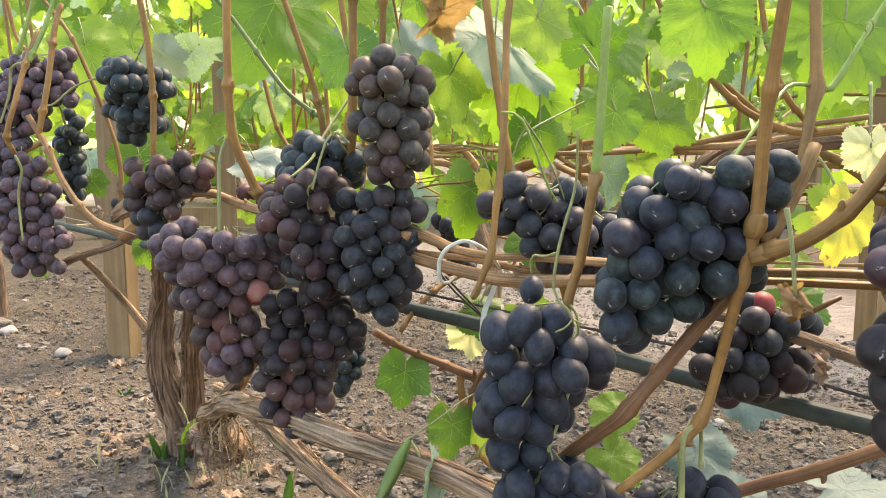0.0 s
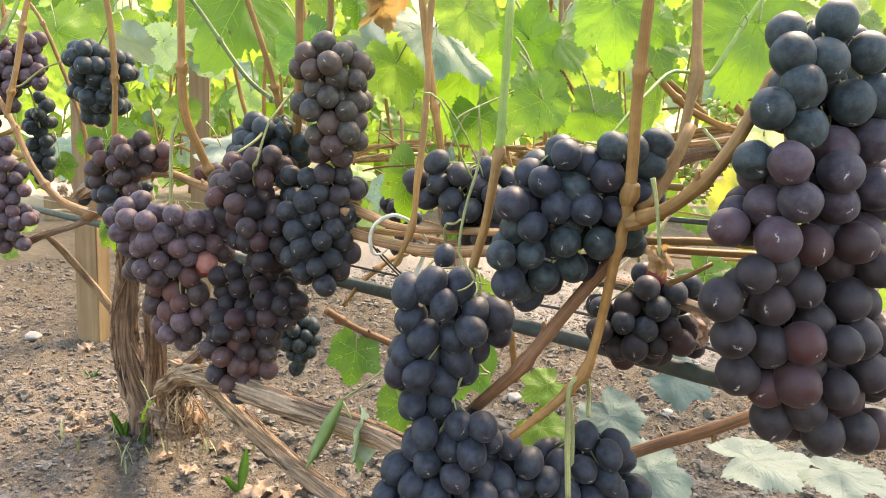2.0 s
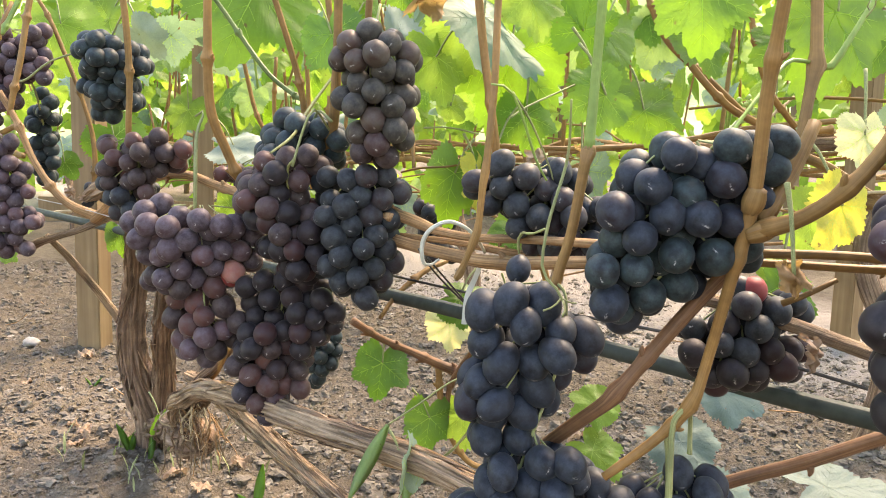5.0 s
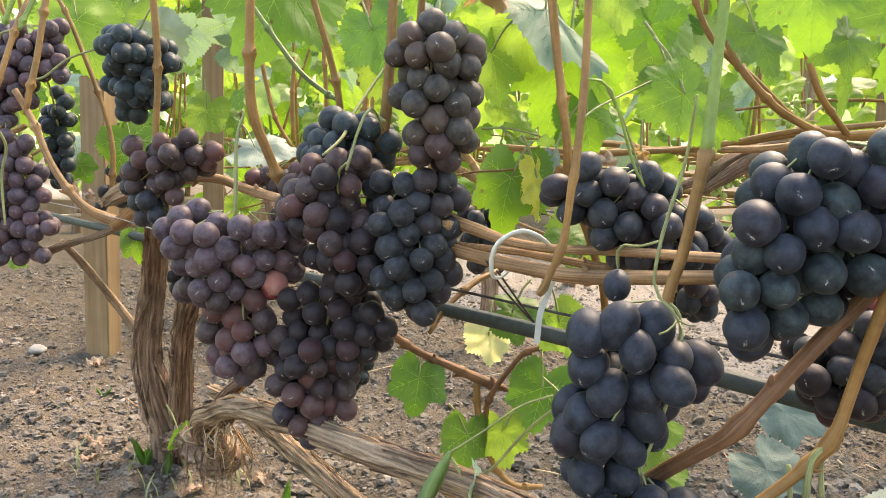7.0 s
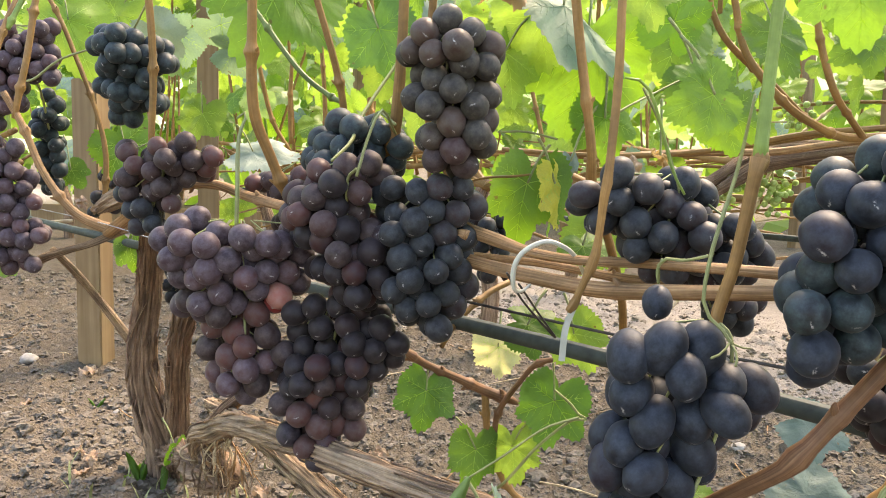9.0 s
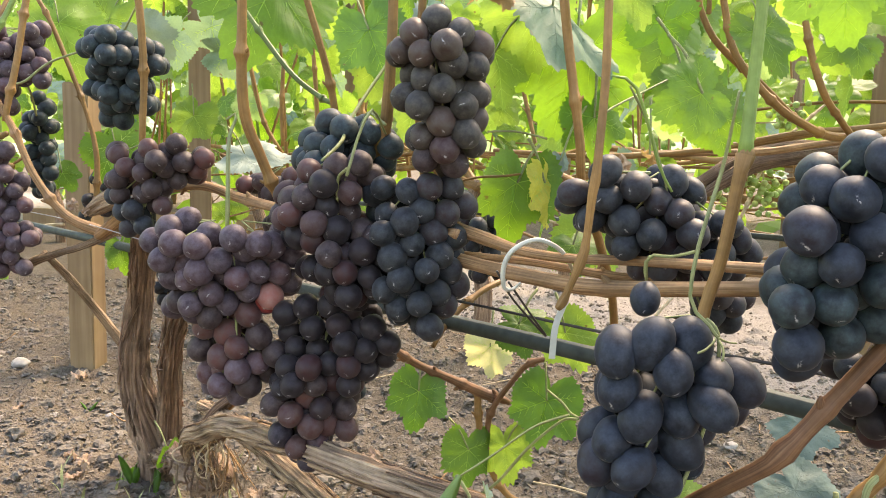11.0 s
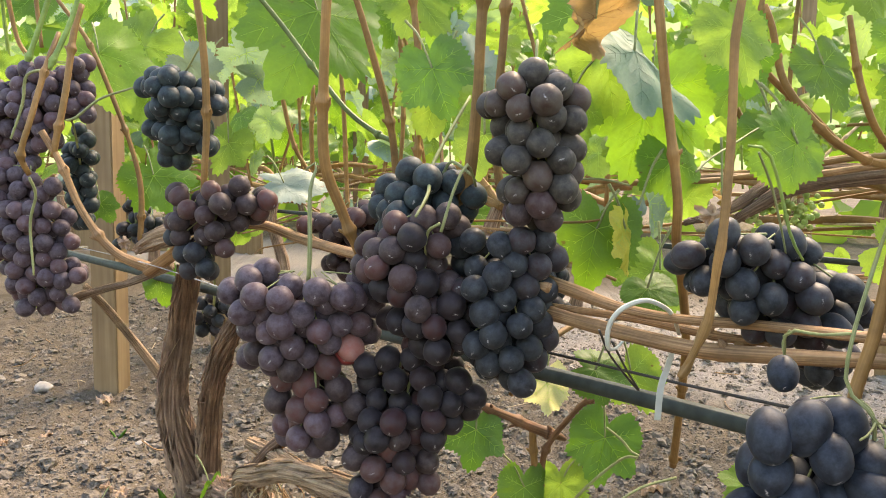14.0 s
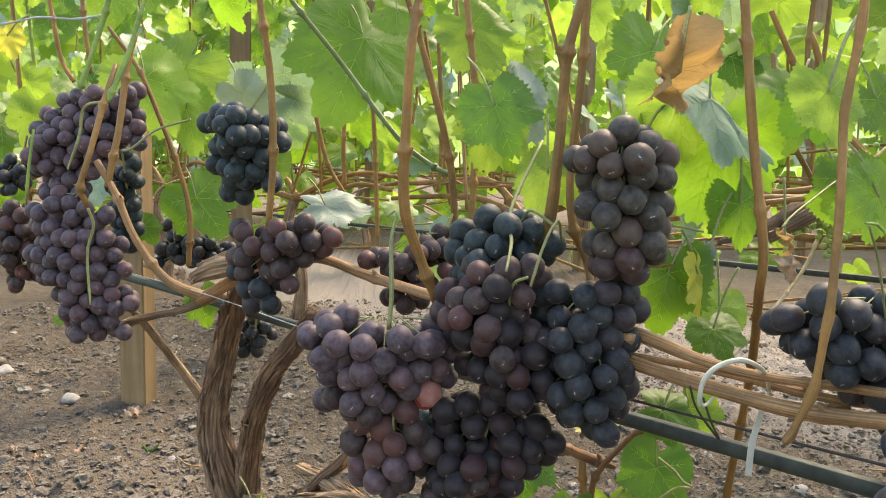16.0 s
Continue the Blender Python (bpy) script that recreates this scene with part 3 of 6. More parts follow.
def leaf(vine, at, size, kind="green", turn=0.0, tilt=0.0, swing=0.0, which=0, stalk=None, label="", name="leaf", roll=0.0):
    """A leaf whose middle is at `at`. It hangs tip down, facing the walker; turn swings its tip sideways in that plane,
    tilt lifts the tip towards the walker, swing turns it about the upright, roll about its midrib. stalk: the far end of its stem."""
    me = BLADES[kind][which % len(BLADES[kind])]
    r = Euler((radians(-tilt), 0, radians(swing))).to_matrix() @ Euler((0, radians(-turn), 0)).to_matrix() @ Matrix(((-1, 0, 0), (0, 0, -1), (0, -1, 0))) @ Euler((0, radians(roll), 0)).to_matrix()
    joint = Vector(at) - r @ Vector((0, 0.3, 0)) * size
    ob = new(name, me)
    ob.parent = vine
    ob.matrix_basis = Matrix.LocRotScale(joint - vine.location, r.to_quaternion(), (size, size, size))
    tagged(ob, label)
    if stalk == "auto":
        k = random.Random(round(at[0] * 977 + at[2] * 331))
        stalk = joint + Vector((k.uniform(-0.03, 0.03), k.uniform(0.0, 0.03), k.uniform(0.03, 0.06)))
    if stalk is not None:
        a, b_ = joint, Vector(stalk)
        mid = (a + b_) / 2 + Vector((0, 0, (b_ - a).length * 0.12))
        me2 = tube("petiole", [(*a, 0.0011), (*mid, 0.0012), (*b_, 0.0016)], RACHIS, 6)
        me2.transform((Matrix.Translation(joint) @ Matrix.LocRotScale(None, r.to_quaternion(), (size, size, size))).inverted())
        under(new("petiole", me2), ob)
    return ob

# ---- ground ----


def ground_height(x, y):
    """Hoed, crumbly soil."""
    h = 0.010 * noise.noise((x * 2.1, y * 2.1, 0.3)) + 0.009 * noise.noise((x * 8.0, y * 8.0, 1.3))
    h += 0.022 * max(0, noise.noise((x * 19.0, y * 19.0, 2.3))) + 0.010 * noise.noise((x * 44.0, y * 44.0, 4.1)) + 0.0065 * noise.noise((x * 95.0, y * 95.0, 6.1))
    return h


def spread(lo, hi, fine_lo, fine_hi, step):
    inner = list(np.arange(fine_lo, fine_hi, step))
    left, right, s = [], [], step
    p = fine_lo
    while p > lo:
        s *= 1.25
        p -= s
        left.append(p)
    p, s = inner[-1], step
    while p < hi:
        s *= 1.25
        p += s
        right.append(p)
    return left[::-1] + inner + right


gx, gy = spread(-400, 400, -1.6, 1.1, 0.0075), spread(-400, 900, 0.95, 3.2, 0.0075)
gv = [(x, y, ground_height(x, y) if abs(x) < 4 and 0 < y < 7 else 0.0) for y in gy for x in gx]
w = len(gx)
gf = [(j * w + i, j * w + i + 1, (j + 1) * w + i + 1, (j + 1) * w + i) for j in range(len(gy) - 1) for i in range(w - 1)]
ground = new("ground", mesh_object("ground", gv, gf, [SOIL]))
tagged(ground, "dry crumbly grey-brown vineyard soil", "soil", kind="structure")

ico = bmesh.new()
bmesh.ops.create_icosphere(ico, subdivisions=3, radius=1.0)
ICO2 = ([v.co.copy() for v in ico.verts], [[v.index for v in f.verts] for f in ico.faces])
ico.free()
ico = bmesh.new()
bmesh.ops.create_icosphere(ico, subdivisions=1, radius=1.0)
ICO0 = ([v.co.copy() for v in ico.verts], [[v.index for v in f.verts] for f in ico.faces])
ico.free()
ico = bmesh.new()
bmesh.ops.create_icosphere(ico, subdivisions=2, radius=1.0)
ICO1 = ([v.co.copy() for v in ico.verts], [[v.index for v in f.verts] for f in ico.faces])
ico.free()


def lump(src, r, seed, flat=0.7, rough=0.45):
    k = Vector((seed * 3.7, seed * 1.9, seed * 0.77))
    return [Vector((v.x, v.y, v.z * flat)) * r * (1 + rough * noise.noise(v * 1.4 + k) + 0.5 * rough * noise.noise(v * 3.4 + k)) for v in src[0]]


rng = random.Random(4)
verts, faces = [], []
for k in range(66000):
    x, y = rng.uniform(-1.7, 1.2), 0.95 + 2.6 * rng.random() ** 1.4
    if noise.noise((x * 1.7, y * 1.7, 7.0)) + rng.uniform(-0.35, 0.35) < -0.38:
        continue
    if 0.75 * x + 0.66 * y > 2.05 + rng.uniform(-0.15, 0.3) and rng.random() < 0.8:
        continue
    r = min(0.014, 0.0026 / (rng.random() ** 0.5 + 0.09))
    src = ICO1 if r > 0.007 else ICO0
    base = len(verts)
    z = ground_height(x, y) + r * 0.02
    turn = Matrix.Rotation(rng.uniform(0, 6.28), 3, "Z")
    verts += [tuple(turn @ v + Vector((x, y, z))) for v in lump(src, r, k, rng.uniform(0.45, 0.8), 0.95)]
    faces += [[base + i for i in f] for f in src[1]]
clods = new("soil_clods", mesh_object("soil_clods", verts, faces, [CLOD], False))
tagged(clods, "scattered dry soil crumbs and clods", "soil", kind="stuff")


def stone(at, r, label, mat=None, seed=1):
    me = mesh_object("stone", [tuple(v) for v in lump(ICO2, r, seed, 0.65, 0.3)], ICO2[1], [mat or PEBBLE])
    ob = new("stone", me)
    ob.location = (at[0], at[1], ground_height(at[0], at[1]) + r * 0.35)
    return tagged(ob, label, "stone", "loose stones")


stone((-1.02, 2.10, 0), 0.021, "pale rounded stone on the dry soil", seed=3)
stone((-1.30, 2.35, 0), 0.026, "pale grey stone on the dry soil", seed=5)
stone((-1.36, 2.42, 0), 0.03, "dark grey clod-like stone on the soil", CLOD, seed=6)
stone((-0.66, 1.72, 0), 0.013, "small pale pebble on the soil", seed=8)
stone((-0.98, 1.62, 0), 0.012, "small pale pebble on the soil", seed=9)
stone((0.24, 1.62, 0), 0.016, "small grey pebble on the soil", seed=10)
stone((0.55, 1.55, 0), 0.014, "small grey pebble on the soil", seed=11)

# ---- supports ----


def beam(name, lo, hi, mat, chamfer=0.003):
    bm = bmesh.new()
    bmesh.ops.create_cube(bm, size=1.0)
    for v in bm.verts:
        v.co = Vector([lo[k] + (v.co[k] + 0.5) * (hi[k] - lo[k]) for k in range(3)])
    bmesh.ops.bevel(bm, geom=list(bm.edges), offset=chamfer, segments=2, affect="EDGES")
    me = bpy.data.meshes.new(name)
    bm.to_mesh(me)
    bm.free()
    me.materials.append(mat)
    return me


def post(x, y, width, top, turn, label):
    ob = new("wooden_post", beam("wooden_post", (-width / 2, -width / 2, -0.15), (width / 2, width / 2, top), TIMBER))
    ob.location, ob.rotation_euler = (x, y, 0), (0, 0, radians(turn))
    return tagged(ob, label, "post", "trellis posts")


post(-0.853, 2.10, 0.063, 0.70, -9, "square pale pine trellis post set in the soil")
post(-0.690, 2.56, 0.060, 2.0, 12, "square pale pine trellis post behind the leaves")
post(0.80, 4.6, 0.063, 2.0, 33, "square reddish pine trellis post among leaves")
post(1.25, 2.3, 0.063, 2.0, 33, "square pine trellis post between the rows")
post(-0.38, 4.6, 0.063, 2.0, 33, "square pine trellis post far back")
post(2.4, 5.2, 0.063, 2.0, 33, "square pine trellis post far back")
board = new("edging_board", beam("edging_board", (-0.75, -0.02, -0.05), (0.75, 0.02, 0.16), TIMBER))
board.location, board.rotation_euler = (-1.75, 5.2, 0), (0, 0, radians(-8))
tagged(board, "pale timber edging board lying along a bed", "board")

pipe = new("drip_pipe", tube("drip_pipe", [(-1.75, 2.76, 0.395, 0.0070), (-0.95, 1.88, 0.392, 0.0070), (-0.60, 1.50, 0.390, 0.0070), (-0.28, 1.13, 0.391, 0.0070), (0.008, 0.800, 0.394, 0.0070), (0.178, 0.640, 0.3855, 0.0070), (0.36, 0.46, 0.378, 0.0070), (0.95, -0.12, 0.385, 0.0070)], PIPE_BLACK, 14, step=0.02))
tagged(pipe, "black plastic drip irrigation pipe along the row", "pipe")
pipe2 = new("drip_pipe", tube("drip_pipe", [(-1.2, 3.75, 0.39, 0.0070), (-0.2, 2.75, 0.385, 0.0070), (0.60, 1.90, 0.39, 0.0070), (1.3, 1.2, 0.39, 0.0070), (2.2, 0.3, 0.39, 0.0070)], PIPE_BLACK, 10, step=0.05))
tagged(pipe2, "black plastic drip irrigation pipe of the next row", "pipe")
wire = new("trellis_wire", tube("trellis_wire", [(-0.118, 0.950, 0.413) + (0.0013,), (-0.030, 0.800, 0.422) + (0.0013,), (0.082, 0.690, 0.418) + (0.0013,), (0.187, 0.560, 0.422) + (0.0013,), (0.279, 0.500, 0.406) + (0.0013,)], WIRE, 6))
tagged(wire, "thin dark trellis wire just above the drip pipe", "wire")
wire2 = new("trellis_wire", tube("trellis_wire", [(-0.638, 1.300, 0.456, 0.0006), (-0.467, 1.140, 0.449, 0.0006), (-0.324, 1.000, 0.436, 0.0006), (-0.237, 0.900, 0.432, 0.0006)], WIRE_PALE, 6))
tagged(wire2, "thin galvanised wire through the vine's arm", "wire")

# ---- the vine in front ----
VINE_AT = (-0.47, 1.44, 0.0)
vine = thing("grape_vine", VINE_AT, "old grape vine with shredding bark and long tied canes", "grape vine", "vines")


def cane(pts, mat=CANE, nodes=0.11, knot=1.6, rough=0.025, seed=1, name="cane", sides=16, label=""):
    ob = part(name, tube(name, pts, mat, sides, nodes, knot, rough, seed, step=0.008), vine, label)
    if nodes:
        # a torn bud on each joint, on alternate sides
        line = spline(pts, 8)
        run = np.concatenate([[0], np.cumsum(np.linalg.norm(np.diff(line[:, :3], axis=0), axis=1))])
        for k, at in enumerate(np.arange(nodes * 0.6, run[-1] - 0.004, nodes)):
            p = Vector([np.interp(at, run, line[:, q]) for q in range(3)])
            r = float(np.interp(at, run, line[:, 3]))
            ahead = Vector([np.interp(at + 0.004, run, line[:, q]) for q in range(3)]) - p
            ahead.normalize()
            side = ahead.cross(Vector((0.25, 1.0, 0.1))).normalized() * (1 if (k + seed) % 2 else -1)
            side = (side + Vector((0, -0.5, 0))).normalized()
            stub = [(*(p + side * r * 0.8), r * 0.55), (*(p + side * r * 1.5 - ahead * r * 0.4), r * 0.42), (*(p + side * r * 1.95 - ahead * r * 0.9), r * 0.16)]
            part("bud", tube("bud", stub, mat, 8, rough=0.25, seed=seed + k, per=4), ob)
    return ob


def shreds(ob, pts, count, mats, seed, wide=(0.0016, 0.0042), reach=(0.03, 0.11), lift=0.003):
    """Loose strips of bark along a stem, each a thin curved sliver with free ends."""
    rng_ = random.Random(seed)
    line = spline(pts, 10)
    run = np.concatenate([[0], np.cumsum(np.linalg.norm(np.diff(line[:, :3], axis=0), axis=1))])
    for k in range(count):
        s0, ln, a0 = rng_.uniform(0, run[-1] * 0.92), rng_.uniform(*reach), rng_.uniform(0, 2 * math.pi)
        w, tw, up0, up1 = rng_.uniform(*wide), rng_.gauss(0, 0.5), rng_.random() ** 2, rng_.random() ** 2
        rows_ = []
        for q in range(8):
            f = q / 7
            at = min(run[-1], s0 + ln * f)
            p = Vector([np.interp(at, run, line[:, d]) for d in range(3)])
            t = Vector([np.interp(min(at + 0.004, run[-1]), run, line[:, d]) - np.interp(max(0, at - 0.004), run, line[:, d]) for d in range(3)]).normalized()
            u = t.cross(Vector((0.2, 1.0, 0.1))).normalized()
            v = t.cross(u)
            a = a0 + tw * f
            out = u * math.cos(a) + v * math.sin(a)
            side = t.cross(out)
            r = float(np.interp(at, run, line[:, 3])) * 1.04 + lift * (0.25 + 2.2 * up0 * max(0, 0.35 - f) + 2.2 * up1 * max(0, f - 0.65))
            ww = w * (0.35 + 0.65 * math.sin(math.pi * min(1, max(0.06, f))))
            rows_.append([p + out * r + side * ww, p + out * (r + 0.0012), p + out * r - side * ww, p + out * (r - 0.0014)])
        verts, faces, uvs = [], [], []
        for q, row in enumerate(rows_):
            verts += [tuple(x) for x in row]
            uvs += [(0.011 * k + d * 0.004, s0 + ln * q / 7) for d in range(4)]
            if q:
                b0 = 4 * (q - 1)
                faces += [(b0 + d, b0 + (d + 1) % 4, b0 + 4 + (d + 1) % 4, b0 + 4 + d) for d in range(4)]
        faces += [(3, 2, 1, 0), tuple(len(verts) - 4 + d for d in range(4))]
        part("bark_strip", mesh_object("bark_strip", verts, faces, [rng_.choice(mats)], True, uvs), ob)


# trunk, arms and old wood
STEM = [(-0.410, 1.160, 0.457, 0.0110), (-0.450, 1.280, 0.389, 0.0155), (-0.483, 1.360, 0.301, 0.0190), (-0.506, 1.400, 0.207, 0.0215), (-0.504, 1.420, 0.134, 0.0255), (-0.482, 1.440, 0.047, 0.0330), (-0.470, 1.450, -0.017, 0.0450)]
STEM_TWO = [(-0.308, 1.050, 0.439, 0.0086), (-0.338, 1.120, 0.390, 0.0116), (-0.385, 1.220, 0.318, 0.0139), (-0.425, 1.320, 0.229, 0.0152), (-0.450, 1.400, 0.132, 0.0182), (-0.471, 1.450, 0.023, 0.0253)]
stem = part("trunk", tube("trunk", STEM, TRUNK_BARK, 96, rough=0.20, seed=3, step=0.005), vine, "twisted trunk with shredding red-brown bark")
shreds(stem, STEM, 80, (TRUNK_BARK, TRUNK_BARK, BARK_RED, OLD_BARK), 31, (0.0007, 0.0022), (0.02, 0.09), 0.004)
stem = part("trunk", tube("trunk", STEM_TWO, TRUNK_BARK, 96, rough=0.20, seed=5, step=0.005), vine, "second stem of the trunk with shredding bark")
shreds(stem, STEM_TWO, 60, (TRUNK_BARK, TRUNK_BARK, BARK_RED, OLD_BARK), 32, (0.0006, 0.0020), (0.02, 0.08), 0.004)
cane([(-0.598, 1.300, 0.392, 0.0051), (-0.589, 1.360, 0.347, 0.0060), (-0.569, 1.420, 0.281, 0.0069), (-0.538, 1.450, 0.217, 0.0084)], OLD_BARK, 0, rough=0.15, seed=6, name="branch")
cane([(-0.587, 1.150, 0.609, 0.0042), (-0.564, 1.150, 0.567, 0.0044), (-0.541, 1.150, 0.511, 0.0047), (-0.504, 1.150, 0.461, 0.0057), (-0.455, 1.150, 0.438, 0.0081)], CANE_PALE, 0.09, seed=7, name="branch")
cane([(-0.431, 1.140, 0.446, 0.0070), (-0.485, 1.170, 0.421, 0.0048), (-0.538, 1.200, 0.404, 0.0050), (-0.580, 1.220, 0.389, 0.0066), (-0.597, 1.230, 0.373, 0.0015)], OLD_BARK, 0, rough=0.25, seed=8, name="branch", label="cut grey dead spur")
cane([(-0.462, 1.150, 0.436, 0.0076), (-0.399, 1.100, 0.475, 0.0072), (-0.344, 1.050, 0.500, 0.0051), (-0.296, 1.020, 0.507, 0.0054), (-0.243, 0.970, 0.496, 0.0055), (-0.180, 0.900, 0.488, 0.0051), (-0.121, 0.840, 0.480, 0.0044), (-0.073, 0.770, 0.489, 0.0043), (-0.031, 0.720, 0.487, 0.0042)], CANE_PALE, 0.12, 1.2, 0.12, seed=9, name="arm", label="horizontal arm of pale fibrous wood")
cane([(-0.460, 1.130, 0.482, 0.0028), (-0.433, 1.120, 0.493, 0.0046), (-0.405, 1.100, 0.504, 0.0054), (-0.385, 1.080, 0.510, 0.0040)], OLD_BARK, 0, rough=0.3, seed=10, name="branch", label="split dead stub")
cane([(-0.464, 1.130, 0.468, 0.0070), (-0.431, 1.100, 0.484, 0.0105), (-0.399, 1.070, 0.493, 0.0098)], OLD_BARK, 0, rough=0.3, seed=16, name="branch", sides=40, label="thick split stub of pale dead wood")
leaf(vine, (-0.472, 1.10, 0.475), 0.012, kind="litter", turn=30, swing=20, which=0, name="bark_strip", label="papery torn bark")
leaf(vine, (-0.460, 1.105, 0.469), 0.009, kind="litter", turn=130, swing=-40, which=1, name="bark_strip", label="papery torn bark")
# low old arms near the soil, and the torn knot that they spring from
LOW = [(-0.343, 1.112, 0.146, 0.0030), (-0.344, 1.100, 0.171, 0.0058), (-0.333, 1.078, 0.197, 0.0098), (-0.300, 1.020, 0.222, 0.0112), (-0.255, 0.930, 0.262, 0.0108), (-0.187, 0.815, 0.291, 0.0108), (-0.10, 0.735, 0.292, 0.0110), (0.005, 0.655, 0.288, 0.0106), (0.10, 0.585, 0.270, 0.0099), (0.22, 0.50, 0.262, 0.0091)]
LOW_TWO = [(-0.337, 1.160, 0.209, 0.0083), (-0.288, 1.080, 0.218, 0.0105), (-0.225, 0.960, 0.230, 0.0102), (-0.160, 0.840, 0.236, 0.0096), (-0.112, 0.770, 0.230, 0.0088), (-0.069, 0.710, 0.226, 0.0081), (-0.024, 0.660, 0.220, 0.0075)]
for k, pts in enumerate((LOW, LOW_TWO)):
    low = cane(pts, OLD_BARK, 0, rough=0.22, seed=11 + k, name="arm", sides=64, label="low arm of grey-brown peeling wood")
    shreds(low, pts, 60, (OLD_BARK, OLD_BARK, CANE_PALE, TRUNK_BARK), 41 + k, (0.0006, 0.0018), (0.03, 0.13), 0.002)
KNOT = [(-0.470, 1.420, 0.030, 0.022), (-0.425, 1.330, 0.070, 0.020), (-0.372, 1.210, 0.108, 0.021), (-0.328, 1.135, 0.128, 0.023), (-0.300, 1.105, 0.131, 0.017), (-0.286, 1.095, 0.130, 0.008)]
knot = part("stump", tube("stump", KNOT, TRUNK_BARK, 72, rough=0.45, seed=17, step=0.004), vine, "gnarled knot of torn earthy wood")
shreds(knot, KNOT, 44, (OLD_BARK, TRUNK_BARK, TRUNK_BARK), 43, (0.0006, 0.0024), (0.010, 0.030), 0.010)
HOLLOW = [(-0.352, 1.180, 0.130, 0.012), (-0.340, 1.150, 0.160, 0.013), (-0.318, 1.125, 0.186, 0.013), (-0.290, 1.085, 0.206, 0.010)]
core = part("stump", tube("stump", HOLLOW, TRUNK_BARK, 48, rough=0.4, seed=18, step=0.004), vine, "dark torn inner wood under the low arm")
shreds(core, HOLLOW, 36, (OLD_BARK, TRUNK_BARK, CANE_PALE), 44, (0.0004, 0.0013), (0.012, 0.035), 0.012)
torn = random.Random(63)
for k in range(34):
    # loose fibres curling out of the torn wood
    a = Vector((torn.uniform(-0.338, -0.275), torn.uniform(1.065, 1.10), torn.uniform(0.172, 0.200)))
    b_ = a + Vector((torn.gauss(0.004, 0.014), torn.uniform(-0.016, 0.006), torn.uniform(-0.055, -0.012)))
    c_ = b_ + Vector((torn.gauss(0.004, 0.012), torn.gauss(0, 0.006), torn.uniform(-0.012, 0.014)))
    r = torn.uniform(0.0005, 0.0013)
    part("root", tube("root", [(*a, r), (*((a + b_) / 2 + Vector((torn.gauss(0, 0.007), -0.004, 0.0))), r), (*b_, r * 0.8), (*c_, r * 0.5)], torn.choice((OLD_BARK, CANE_PALE, STRAW)), 5, per=4), vine)
TWISTED = [(-0.318, 1.100, 0.205, 0.0070), (-0.300, 1.090, 0.228, 0.0078), (-0.280, 1.085, 0.245, 0.0092), (-0.262, 1.080, 0.268, 0.0070), (-0.246, 1.060, 0.292, 0.0070)]
cane([(x, y, z, r * 0.75) for x, y, z, r in TWISTED], TRUNK_BARK, 0, 1.3, 0.3, seed=15, name="branch", sides=32, label="dark twisted stub")
cane([(-0.253, 1.050, 0.281, 0.0037), (-0.285, 1.100, 0.229, 0.0039), (-0.329, 1.160, 0.197, 0.0047)], CANE_DARK, 0, rough=0.2, seed=13, name="branch")

# upright canes
cane([(-0.192, 0.780, 0.800, 0.0032), (-0.197, 0.780, 0.744, 0.0032), (-0.202, 0.775, 0.711, 0.0038), (-0.205, 0.780, 0.656, 0.0039), (-0.206, 0.790, 0.582, 0.0046), (-0.193, 0.800, 0.540, 0.0044), (-0.177, 0.810, 0.498, 0.0038)], seed=20)
cane([(-0.224, 0.960, 0.827, 0.0030), (-0.205, 0.980, 0.782, 0.0031), (-0.181, 1.000, 0.710, 0.0036), (-0.156, 1.020, 0.618, 0.0041), (-0.148, 1.030, 0.545, 0.0042)], CANE_DARK, 0.14, seed=21)
cane([(-0.378, 1.150, 0.856, 0.0027), (-0.346, 1.140, 0.808, 0.0029), (-0.288, 1.137, 0.738, 0.0030), (-0.217, 1.100, 0.647, 0.0031), (-0.177, 1.080, 0.614, 0.0031), (-0.154, 1.040, 0.602, 0.0030)], GREEN_DARK, 0.13, 1.7, seed=22, label="green diagonal shoot")
cane([(-0.145, 1.070, 0.863, 0.0034), (-0.138, 1.070, 0.801, 0.0034), (-0.124, 1.070, 0.683, 0.0043), (-0.125, 1.070, 0.615, 0.0039), (-0.127, 1.050, 0.518, 0.0039)], CANE, 0.17, seed=23)
cane([(-0.069, 0.750, 0.792, 0.0036), (-0.073, 0.750, 0.746, 0.0037), (-0.082, 0.756, 0.703, 0.0040), (-0.084, 0.765, 0.636, 0.0041), (-0.088, 0.775, 0.572, 0.0051), (-0.095, 0.790, 0.543, 0.0040)], CANE_DARK, 0.15, seed=24)
cane([(-0.058, 0.800, 0.797, 0.0033), (-0.059, 0.800, 0.752, 0.0037), (-0.059, 0.810, 0.689, 0.0034), (-0.063, 0.820, 0.613, 0.0035), (-0.058, 0.825, 0.564, 0.0036), (-0.042, 0.830, 0.529, 0.0036), (-0.043, 0.800, 0.489, 0.0032)], CANE_DARK, 0.15, seed=25)
cane([(-0.349, 0.930, 0.815, 0.0032), (-0.347, 0.930, 0.768, 0.0032), (-0.339, 0.940, 0.697, 0.0037), (-0.338, 0.950, 0.623, 0.0037), (-0.344, 0.960, 0.557, 0.0034), (-0.353, 0.990, 0.509, 0.0032)], CANE_DARK, 0.12, seed=26)
cane([(-0.604, 1.250, 0.786, 0.0026), (-0.566, 1.250, 0.733, 0.0029), (-0.537, 1.250, 0.664, 0.0032), (-0.510, 1.250, 0.586, 0.0032), (-0.500, 1.250, 0.530, 0.0038), (-0.503, 1.250, 0.465, 0.0038)], CANE_DARK, 0.12, seed=27)
